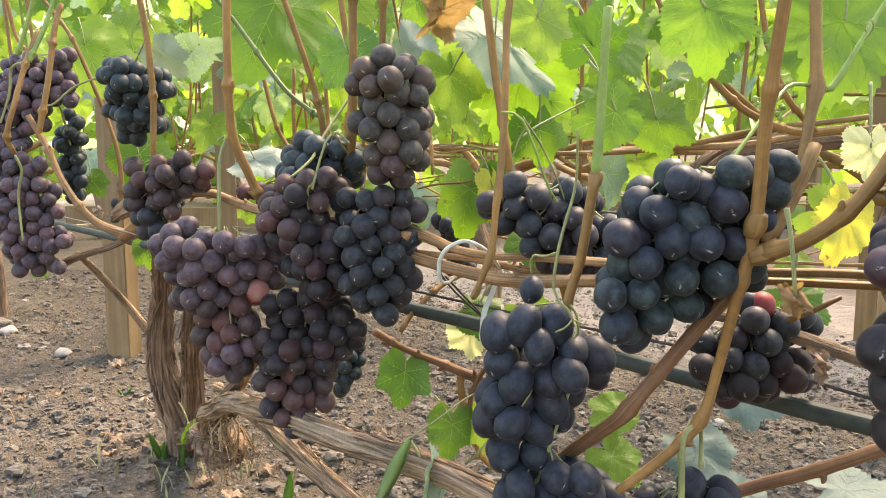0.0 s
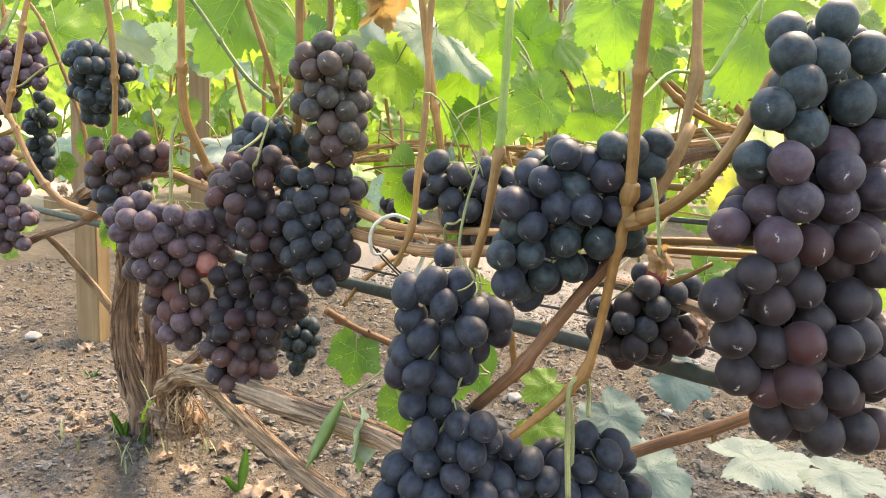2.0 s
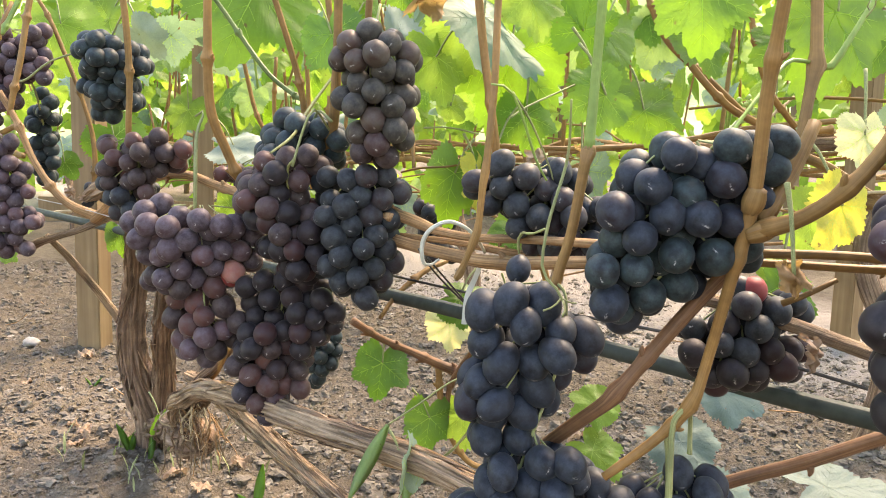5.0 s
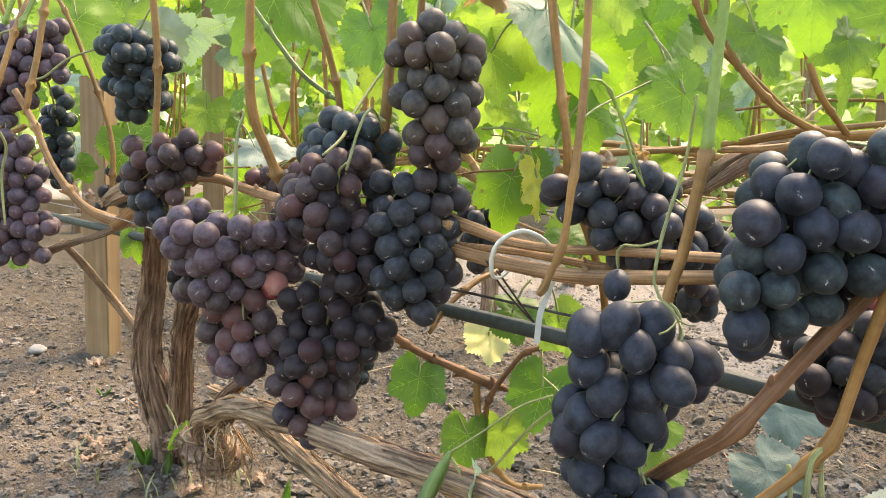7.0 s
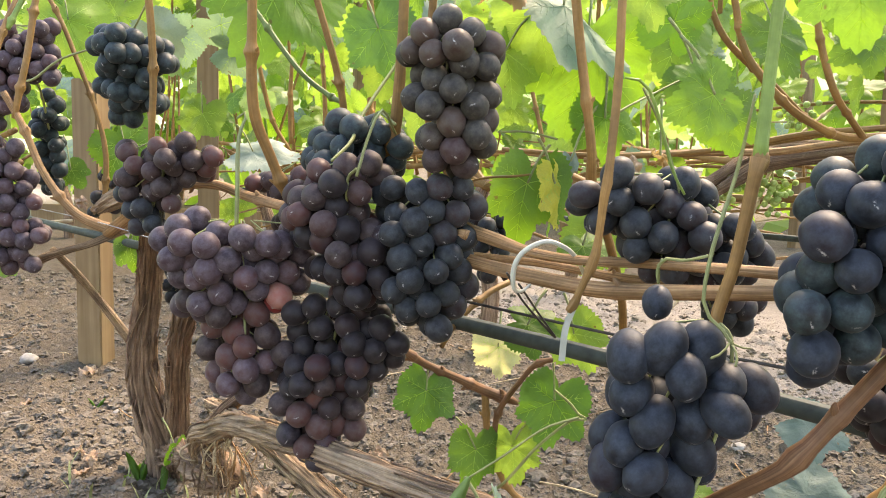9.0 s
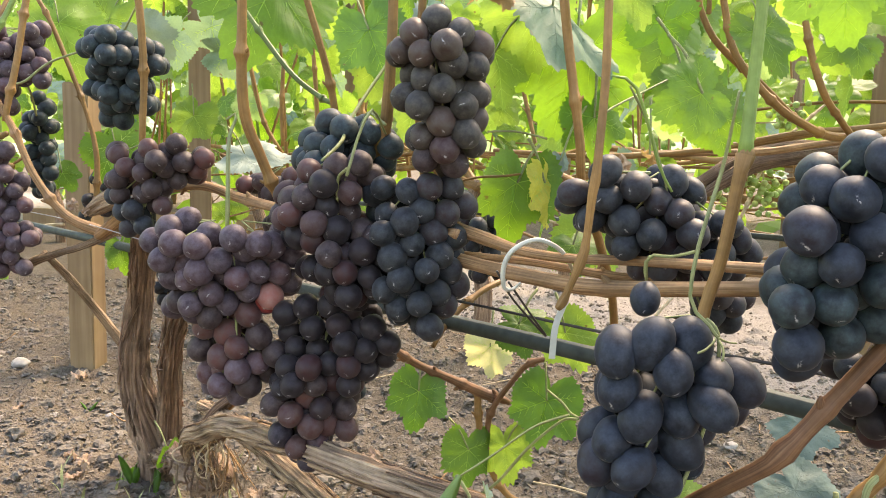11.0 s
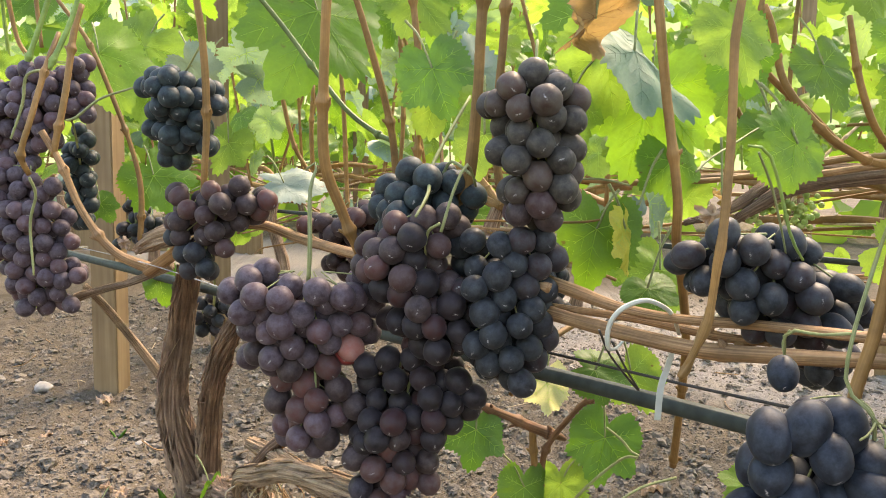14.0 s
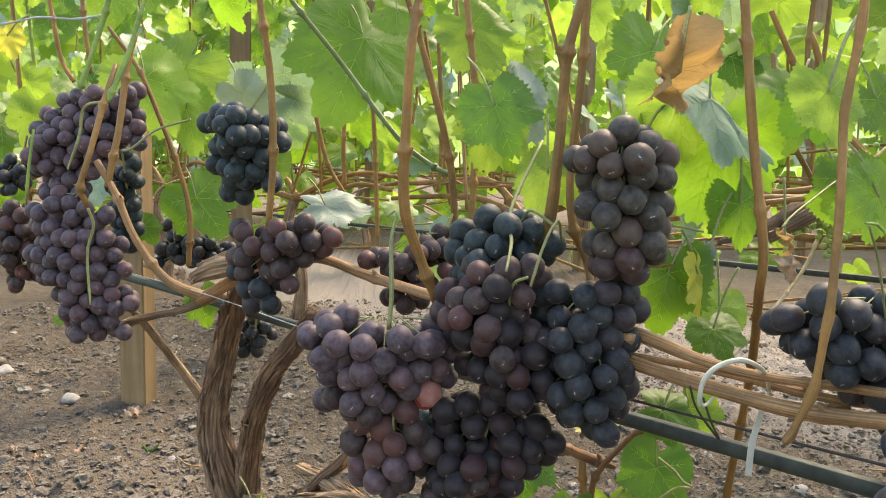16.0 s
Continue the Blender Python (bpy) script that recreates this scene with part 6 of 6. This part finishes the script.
leaf(vine, (-0.525, 1.420, 0.374), 0.0442, stalk="auto", kind="green", turn=20, swing=0, tilt=10, which=2)
leaf(vine, (-0.860, 1.700, 0.297), 0.0267, stalk="auto", kind="fresh", turn=60, swing=0, tilt=40, which=0)
leaf(vine, (-0.206, 1.200, 0.802), 0.0515, stalk="auto", kind="fresh", turn=60, swing=0, tilt=40, which=0)
leaf(vine, (0.047, 0.840, 0.388), 0.0387, stalk="auto", kind="green", turn=60, swing=10, tilt=40, which=3)
leaf(vine, (0.110, 0.950, 0.348), 0.0469, stalk="auto", kind="fresh", turn=30, swing=-10, tilt=20, which=0)
leaf(vine, (0.123, 0.950, 0.457), 0.0559, stalk="auto", kind="fresh", turn=-30, swing=10, tilt=20, which=2)
leaf(vine, (0.397, 0.720, 0.247), 0.0620, kind="pale_shaded", turn=80, swing=12, tilt=78, which=0)
leaf(vine, (0.488, 0.720, 0.226), 0.0600, kind="pale_shaded", turn=60, swing=-15, tilt=80, which=1)
leaf(vine, (0.227, 0.660, 0.299), 0.0427, kind="pale_shaded", turn=30, swing=0, tilt=40, which=0)
leaf(vine, (0.276, 0.680, 0.242), 0.0507, kind="pale_shaded", turn=60, swing=20, tilt=40, which=1)
leaf(vine, (0.178, 0.830, 0.281), 0.0350, kind="fresh", turn=-60, swing=0, tilt=40, which=1)
leaf(vine, (0.396, 0.980, 0.246), 0.0499, kind="pale_shaded", turn=60, swing=0, tilt=35, which=0)
leaf(vine, (0.185, 0.800, 0.238), 0.0390, kind="fresh", turn=40, swing=0, tilt=40, which=2)
leaf(vine, (0.329, 0.720, 0.426), 0.0389, stalk="auto", kind="green", turn=50, swing=0, tilt=30, which=0)
leaf(vine, (0.183, 0.409, 0.487), 0.0135, stalk="auto", kind="dry", turn=5, swing=0, tilt=0, which=2, label="small dry curled leaf")
leaf(vine, (0.243, 0.505, 0.424), 0.0165, kind="litter", turn=-10, swing=40, tilt=0, which=0, label="small dry leaf")
leaf(vine, (0.290, 0.580, 0.505), 0.0420, stalk="auto", kind="yellow", turn=-30, swing=20, tilt=0, which=1)
leaf(vine, (0.317, 0.600, 0.557), 0.0322, stalk="auto", kind="cream", turn=0, swing=20, tilt=0, which=0)
leaf(vine, (0.170, 0.900, 0.545), 0.0174, stalk="auto", kind="dry", turn=0, swing=30, tilt=10, which=1, label="small dry leaf")
leaf(vine, (-0.526, 1.420, -0.006), 0.0343, stalk="auto", kind="green", turn=170, swing=60, tilt=-10, which=0)
leaf(vine, (-0.418, 1.300, 0.091), 0.0312, stalk="auto", kind="green", turn=160, swing=60, tilt=-10, which=1)

leaf(vine, (0.100, 0.750, 0.537), 0.0170, kind="litter", turn=20, swing=20, which=0, label="small beige dry leaf")
leaf(vine, (-0.803, 1.400, 0.781), 0.0360, kind="yellow", turn=20, swing=20, which=0, stalk="auto")
twine = new("twine", tube("twine", [(-0.789, 1.250, 0.778, 0.0014), (-0.730, 1.250, 0.788, 0.0014), (-0.693, 1.250, 0.796, 0.0014), (-0.649, 1.250, 0.795, 0.0014), (-0.605, 1.250, 0.802, 0.0014)], WIRE_PALE, 6, rough=0.3, seed=3))
tagged(twine, "grey-green twine stretched along the row", "twine")

# ---- upper canopy of the front row, above the view, added for its shade ----
ROW = Vector((-0.66, 0.75, 0)).normalized()
ACROSS = Vector((0.75, 0.66, 0)).normalized()


def canopy(top, offset, count, lo, hi, near, far, thick, seed, kinds, size=(0.055, 0.095)):
    """Leaves of one row: `offset` metres along ACROSS, from `near` to `far` along ROW, heights lo to hi."""
    rng = random.Random(seed)
    for k in range(count):
        s = rng.uniform(near, far)
        p = ACROSS * (offset + rng.gauss(0, thick)) + ROW * s
        p.z = rng.uniform(lo, hi)
        leaf(top, tuple(p), rng.uniform(*size), rng.choice(kinds), rng.gauss(0, 40), rng.gauss(15, 22), rng.gauss(0, 40), rng.randrange(5))


# mostly unseen leaves, put here to shade the bunches and soil
canopy(vine, 0.70, 190, 0.92, 1.75, -0.9, 2.4, 0.16, 3, ("green", "green", "fresh"))


def row_vine(at, label, offset, near, far, leaves, seed, kinds, low=0.61):
    """One vine of a row behind: trunk, bent arm, upright canes and its leaves."""
    rng = random.Random(seed)
    top = thing("grape_vine", at, label, "grape vine", "vines")
    x, y = at[0], at[1]
    mid = (near + far) / 2
    b0 = Vector((x, y, 0))
    part("trunk", tube("trunk", [(x, y, -0.03, 0.03), (x + 0.02, y - 0.03, 0.18, 0.024), (x - 0.03, y, 0.36, 0.02), (x, y + 0.02, 0.48, 0.018)], TRUNK_BARK, 14, rough=0.22, seed=seed, step=0.02), top)
    for sgn in (-1, 1):
        for off, hgt in ((0.0, 0.0), (0.03, 0.05)):
            pts = [(*(b0 + Vector((0, 0, 0.46))), 0.014)]
            for f in (0.3, 0.65, 1.0):
                q = b0 + ROW * sgn * f * (far - near) * 0.5 + ACROSS * (off + rng.uniform(-0.03, 0.03))
                pts.append((q.x, q.y, 0.50 + hgt + rng.uniform(-0.03, 0.03), 0.011 - 0.004 * f))
            part("arm", tube("arm", pts, CANE_DARK, 8, 0.14, 1.2, 0.12, seed, step=0.02), top)
    for k in range(int((far - near) / 0.19)):
        s = rng.uniform(near, far)
        q = ACROSS * (offset + rng.gauss(0, 0.05)) + ROW * s
        lean, lean2 = rng.gauss(0, 0.10), rng.gauss(0, 0.10)
        pts = [(q.x, q.y, 0.48, 0.0055), (q.x + lean * 0.4, q.y + lean2 * 0.4, 0.8, 0.005), (q.x + lean, q.y + lean2, 1.3, 0.0045), (q.x + lean * 1.2, q.y + lean2, 1.75, 0.003)]
        part("cane", tube("cane", pts, rng.choice((CANE, CANE, CANE_DARK, CANE_PALE, GREEN_STEM)), 7, 0.12, 1.3, 0.05, k, step=0.03), top)
    for k in range(7):
        s0, z0 = rng.uniform(near - 0.2, far - 0.5), rng.uniform(0.30, 0.60)
        run, rise = rng.uniform(0.5, 1.1), rng.gauss(0, 0.10)
        pts = []
        for f in (0.0, 0.35, 0.7, 1.0):
            q = ACROSS * (offset + rng.gauss(0, 0.05)) + ROW * (s0 + run * f)
            pts.append((q.x, q.y, max(0.08, z0 + rise * f + rng.gauss(0, 0.02)), 0.0042 - 0.0015 * f))
        part("cane", tube("cane", pts, rng.choice((CANE, CANE_PALE, CANE_DARK, STRAW)), 6, rough=0.05, seed=k, step=0.04), top)
    canopy(top, offset, int(leaves * 0.85), low, 1.50, near, far, 0.13, seed + 50, kinds)
    canopy(top, offset, leaves // 12, 0.25, low, near, far, 0.15, seed + 90, kinds)
    return top


MIX = ("fresh", "fresh", "green", "fresh", "blue", "green", "sage")
ROWS_BEHIND = [(0.62, 2.3, 3.6), (0.62, 3.6, 5.0)]
ROWS_BEHIND += [(1.62, a, a + 1.1) for a in (-1.1, 0.0, 1.1, 2.2, 3.3, 4.4)]
ROWS_BEHIND += [(2.65, a, a + 1.5) for a in (-1.6, -0.1, 1.4, 2.9, 4.4, 5.9)]
ROWS_BEHIND += [(3.7, a, a + 2.2) for a in (-2.0, 0.2, 2.4, 4.6, 6.8)]
# an unseen row behind the walker, added to hold back light from the sky
ROWS_BEHIND += [(-2.0, -2.4, -0.8), (-2.0, -0.8, 0.8), (-2.0, 0.8, 2.4)]
behind = []
for k, (offset, near, far) in enumerate(ROWS_BEHIND):
    c = ACROSS * offset + ROW * ((near + far) / 2)
    behind.append(row_vine((c.x, c.y, 0), "leafy grape vine with upright canes on the next row" if k < 8 else "leafy grape vine in a row further back", offset, near, far, 110 if k < 8 else (130 if k < 19 else 150), 100 + k, MIX))


def stray(k, pts, mat, name):
    """A long stem of the vine behind."""
    return part(name, tube(name, pts, mat, 10, 0.12 if name == "cane" else 0, 1.4, 0.05 if name == "cane" else 0.2, k + 7, step=0.015), behind[3])


stray(0, [(0.347, 1.230, 0.800, 0.0042), (0.360, 1.230, 0.770, 0.0047), (0.382, 1.230, 0.696, 0.0053), (0.440, 1.230, 0.632, 0.0059), (0.493, 1.250, 0.605, 0.0060), (0.570, 1.300, 0.588, 0.0069), (0.649, 1.300, 0.594, 0.0063)], CANE, "cane")
stray(1, [(0.478, 1.250, 0.793, 0.0038), (0.495, 1.250, 0.718, 0.0049), (0.520, 1.250, 0.651, 0.0054), (0.557, 1.270, 0.616, 0.0050), (0.596, 1.300, 0.590, 0.0051)], CANE, "cane")
stray(2, [(0.191, 1.000, 0.741, 0.0029), (0.198, 1.000, 0.698, 0.0030), (0.212, 1.000, 0.658, 0.0034), (0.243, 1.000, 0.608, 0.0030), (0.269, 1.000, 0.564, 0.0030)], CANE_DARK, "cane")
stray(3, [(0.078, 1.500, 0.558, 0.0040), (0.209, 1.450, 0.552, 0.0045), (0.321, 1.400, 0.556, 0.0049), (0.417, 1.380, 0.568, 0.0049), (0.532, 1.350, 0.593, 0.0053), (0.622, 1.350, 0.603, 0.0048), (0.713, 1.350, 0.615, 0.0048)], CANE_DARK, "arm")
stray(4, [(0.481, 1.600, 0.483, 0.0100), (0.526, 1.580, 0.517, 0.0141), (0.565, 1.550, 0.545, 0.0152), (0.624, 1.500, 0.561, 0.0133), (0.715, 1.480, 0.573, 0.0145), (0.817, 1.450, 0.576, 0.0129)], TRUNK_BARK, "arm")
stray(5, [(0.242, 1.600, 0.543, 0.0059), (0.396, 1.550, 0.561, 0.0064), (0.541, 1.500, 0.566, 0.0069), (0.643, 1.450, 0.584, 0.0060), (0.795, 1.400, 0.601, 0.0058)], CANE_PALE, "arm")
stray(6, [(0.331, 1.750, 0.556, 0.0061), (0.452, 1.700, 0.560, 0.0067), (0.517, 1.600, 0.572, 0.0070), (0.596, 1.550, 0.590, 0.0068), (0.668, 1.500, 0.606, 0.0059)], CANE_DARK, "arm")
stray(7, [(0.383, 1.600, 0.474, 0.0056), (0.468, 1.600, 0.502, 0.0098), (0.541, 1.600, 0.546, 0.0154), (0.615, 1.600, 0.573, 0.0168), (0.735, 1.600, 0.576, 0.0154)], TRUNK_BARK, "arm")
stray(8, [(0.299, 1.250, 0.833, 0.0036), (0.327, 1.250, 0.780, 0.0042), (0.359, 1.250, 0.718, 0.0047), (0.432, 1.270, 0.665, 0.0059), (0.505, 1.300, 0.614, 0.0061)], CANE, "cane")
stray(9, [(0.335, 1.200, 0.861, 0.0030), (0.330, 1.200, 0.795, 0.0035), (0.330, 1.200, 0.744, 0.0035)], CANE_DARK, "cane")
stray(10, [(0.376, 1.500, 0.272, 0.0027), (0.550, 1.600, 0.423, 0.0035), (0.632, 1.650, 0.561, 0.0036), (0.767, 1.700, 0.673, 0.0030)], STRAW, "cane")
stray(11, [(-0.398, 1.750, 0.792, 0.0037), (-0.383, 1.750, 0.705, 0.0044), (-0.358, 1.750, 0.605, 0.0045), (-0.322, 1.750, 0.544, 0.0037)], CANE, "cane")
stray(12, [(-0.327, 1.800, 0.732, 0.0038), (-0.331, 1.800, 0.640, 0.0046), (-0.328, 1.800, 0.559, 0.0046)], CANE, "cane")
stray(13, [(-0.282, 1.900, 0.800, 0.0040), (-0.273, 1.900, 0.691, 0.0049), (-0.267, 1.900, 0.557, 0.0049), (-0.262, 1.900, 0.445, 0.0041)], CANE, "cane")
stray(14, [(-0.154, 1.500, 0.845, 0.0031), (-0.147, 1.500, 0.744, 0.0038), (-0.143, 1.500, 0.650, 0.0038), (-0.148, 1.500, 0.563, 0.0032)], CANE, "cane")

# ---- greenery far behind the rows ----
rng = random.Random(9)
verts, faces = [], []
for k in range(3400):
    a = radians(rng.uniform(-48, 48))
    d = rng.uniform(6.5, 9.0)
    p = Vector((math.sin(a) * d, math.cos(a) * d, rng.uniform(0.0, 1.0) ** 0.9 * 3.6))
    turn = Euler([rng.uniform(0, 6.28) for _ in range(3)]).to_matrix()
    s = rng.uniform(0.07, 0.17)
    base = len(verts)
    for x, y, z in ((0, -0.9, 0), (0.8, -0.5, 0.15), (0.9, 0.3, 0.1), (0, 1.0, -0.1), (-0.9, 0.3, 0.1), (-0.8, -0.5, 0.15)):
        verts.append(tuple(p + turn @ Vector((x, y, z)) * s))
    faces += [(base, base + 1, base + 2, base + 3), (base, base + 3, base + 4, base + 5)]
far = new("far_greenery", mesh_object("far_greenery", verts, faces, [LEAF_FRESH], False))
tagged(far, "mass of bright green leaves far behind the rows", "greenery", kind="stuff")

# added far backdrop: haze and daylight put into its colour and a faint glow
m, n, l, b = material("far_haze_glow", 0.9, 0.05)
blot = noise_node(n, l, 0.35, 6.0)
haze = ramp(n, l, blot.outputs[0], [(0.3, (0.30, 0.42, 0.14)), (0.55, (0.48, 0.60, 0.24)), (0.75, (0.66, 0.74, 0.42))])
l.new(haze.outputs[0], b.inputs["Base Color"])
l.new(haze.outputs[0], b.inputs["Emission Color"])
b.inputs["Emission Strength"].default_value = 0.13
verts, faces = [], []
for i in range(121):
    a = radians(-75 + 150 * i / 120)
    h = 17.0 + 3.0 * noise.noise((i * 0.21, 0.0, 4.0)) + 0.9 * noise.noise((i * 0.9, 3.0, 4.0))
    for q in range(7):
        f = q / 6
        d = 46.0 + 7.0 * math.sin(f * 1.5) + 1.6 * noise.noise((i * 0.5, q * 0.9, 8.0))
        verts.append((math.sin(a) * d, math.cos(a) * d, -0.2 + h * f))
    if i:
        faces += [((i - 1) * 7 + q, i * 7 + q, i * 7 + q + 1, (i - 1) * 7 + q + 1) for q in range(6)]
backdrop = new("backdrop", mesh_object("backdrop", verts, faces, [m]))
tagged(backdrop, "glowing pale green backdrop for the hazy tree line beyond the vineyard", "trees", kind="structure")

# ---- litter on the soil ----
rng = random.Random(21)
for k in range(46):
    x, y = rng.uniform(-1.3, 0.9), rng.uniform(1.0, 2.6)
    a, s = rng.uniform(0, 3.14), rng.uniform(0.03, 0.13)
    r = rng.uniform(0.0009, 0.0022)
    z = ground_height(x, y)
    p = [(x + math.cos(a) * s * f, y + math.sin(a) * s * f, ground_height(x + math.cos(a) * s * f, y + math.sin(a) * s * f) + r + 0.004 + rng.uniform(0, 0.006), r) for f in (-0.5, 0.0, 0.5)]
    twig = new("twig", tube("twig", p, rng.choice((CANE_PALE, STRAW, OLD_BARK)), 6, rough=0.15, seed=k, per=3))
    tagged(twig, "short dry twig lying on the soil", "twig", "dry twigs")
for k, (x, y, s) in enumerate(((-0.60, 1.42, 0.022), (-0.63, 1.45, 0.016), (-0.83, 1.98, 0.030), (-0.98, 1.72, 0.016), (-0.92, 1.70, 0.015), (-0.30, 1.32, 0.026), (0.70, 1.25, 0.035), (0.30, 1.45, 0.025), (-1.2, 1.9, 0.028), (-0.12, 1.5, 0.025))):
    me = BLADES["litter"][k % 3]
    ob = new("dry_leaf", me)
    ob.matrix_basis = Matrix.LocRotScale((x, y, ground_height(x, y) + 0.012), Euler((rng.uniform(-0.3, 0.3), rng.uniform(-0.3, 0.3), rng.uniform(0, 6.28))), (s, s, s))
    tagged(ob, "curled reddish dry leaf lying on the soil", "dry leaf", "fallen leaves")

# fibres of root and bark hanging under the low arm, and sprigs at the trunk's foot
for k in range(20):
    f = rng.random()
    x, y, z = -0.345 + 0.085 * f + rng.gauss(0, 0.006), 1.105 - 0.05 * f + rng.gauss(0, 0.010), 0.150 + 0.012 * f
    drop = rng.uniform(0.02, 0.085) * (1 - 0.4 * f)
    dx, dy = rng.gauss(0, 0.010), rng.gauss(0, 0.010)
    p = [(x, y, z, 0.0019)]
    for q in (0.35, 0.7, 1.0):
        p.append((x + dx * q + rng.gauss(0, 0.0025), y + dy * q + rng.gauss(0, 0.0025), z - drop * q, 0.0017 - 0.0011 * q))
    part("root", tube("root", p, rng.choice((OLD_BARK, OLD_BARK, CANE_PALE, TRUNK_BARK)), 5, per=4), vine)
verts, faces, uvs = [], [], []
for k in range(34):
    x, y = -0.44 + rng.gauss(0, 0.10), 1.34 + rng.gauss(0, 0.07)
    z, h, a = ground_height(x, y), rng.uniform(0.015, 0.045), rng.uniform(0, 6.28)
    bx, by, w = math.cos(a) * h * 0.5, math.sin(a) * h * 0.5, rng.uniform(0.0012, 0.003)
    i = len(verts)
    for q, ww in ((0.0, 0.5), (0.4, 1.0), (0.75, 0.8), (1.0, 0.1)):
        cx, cy, cz = x + bx * q * q, y + by * q * q, z + h * q
        verts += [(cx - math.sin(a) * w * ww, cy + math.cos(a) * w * ww, cz), (cx + math.sin(a) * w * ww, cy - math.cos(a) * w * ww, cz)]
        uvs += [(0, q), (1, q)]
    faces += [(i + 2 * q, i + 2 * q + 1, i + 2 * q + 3, i + 2 * q + 2) for q in range(3)]
weeds = new("weed_sprigs", mesh_object("weed_sprigs", verts, faces, [RACHIS], True, uvs))
tagged(weeds, "thin pale green sprigs at the trunk's foot", "weeds", kind="stuff")


def lance(name, base, tip, wide, mat, sag=0.15, fold=0.25):
    """A long narrow leaf from base to tip, folded along its midrib."""
    a, b_ = Vector(base), Vector(tip)
    d = b_ - a
    side = d.cross(Vector((0.1, 1.0, 0.05))).normalized()
    up = side.cross(d).normalized()
    verts, faces, uvs = [], [], []
    for q in range(11):
        f = q / 10
        w_ = wide * math.sin(math.pi * min(0.985, 0.06 + 0.94 * f)) ** 0.8
        c = a + d * f + up * (sag * d.length * f * (1 - f))
        verts += [tuple(c - side * w_ + up * w_ * fold), tuple(c), tuple(c + side * w_ + up * w_ * fold), tuple(c + up * -0.0006)]
        uvs += [(0.2, f), (0.5, f), (0.8, f), (0.5, f)]
        if q:
            k = 4 * (q - 1)
            faces += [(k, k + 1, k + 5, k + 4), (k + 1, k + 2, k + 6, k + 5), (k + 2, k + 3, k + 7, k + 6), (k + 3, k, k + 4, k + 7)]
    return mesh_object(name, verts, faces, [mat], True, uvs)


def weed(at, label, leaves):
    """A small broad-leaved weed: each leaf as (azimuth, length, rise, half width)."""
    z = ground_height(at[0], at[1])
    top = thing("weed", (at[0], at[1], z), label, "weed", "weeds by the vine")
    for az, ln, rise, wide in leaves:
        tip = (at[0] + math.cos(radians(az)) * ln, at[1] + math.sin(radians(az)) * ln, z + rise)
        part("leaf", lance("leaf", (at[0], at[1], z - 0.002), tip, wide * 0.8, LEAF), top)


weed((-0.503, 1.371), "small fresh green weed at the trunk's foot", ((200, 0.02, 0.055, 0.009), (330, 0.015, 0.035, 0.007), (90, 0.02, 0.03, 0.006)))
weed((-0.462, 1.350), "narrow green weed leaf beside the trunk", ((70, 0.012, 0.06, 0.008),))
weed((-0.243, 1.164), "upright green weed with two leaves in bare soil", ((60, 0.018, 0.070, 0.010), (190, 0.025, 0.03, 0.008)))
weed((-0.72, 1.75), "tiny green seedling on the dry soil", ((30, 0.02, 0.02, 0.004), (160, 0.02, 0.02, 0.004)))
for base, tip, wide in (((-0.028, 0.660, 0.320), (-0.060, 0.655, 0.255), 0.0062), ((-0.004, 0.668, 0.300), (-0.013, 0.660, 0.250), 0.0075)):
    part("leaf", lance("leaf", base, tip, wide, LEAF_SAGE, 0.1), vine, "narrow pale green leaf hanging by the low arm")
part("tendril", tube("tendril", [(-0.028, 0.660, 0.320, 0.0008), (-0.005, 0.655, 0.338, 0.0009), (0.022, 0.650, 0.360, 0.0009), (0.044, 0.640, 0.372, 0.0010)], RACHIS, 6), vine)
for k, (x, y, s, kind_) in enumerate(((-0.392, 1.283, 0.026, 1), (-0.335, 1.215, 0.030, 0), (-0.209, 1.169, 0.040, 2), (-0.124, 1.172, 0.042, 0), (-0.605, 1.395, 0.024, 1), (-0.865, 1.753, 0.030, 2), (-0.16, 1.15, 0.034, 1))):
    ob = new("dry_leaf", BLADES["litter"][kind_])
    ob.matrix_basis = Matrix.LocRotScale((x, y, ground_height(x, y) + 0.010), Euler((rng.uniform(-0.3, 0.3), rng.uniform(-0.3, 0.3), rng.uniform(0, 6.28))), (s, s, s * 0.6))
    tagged(ob, "crumpled pinkish-brown dry leaf lying on the soil", "dry leaf", "fallen leaves")
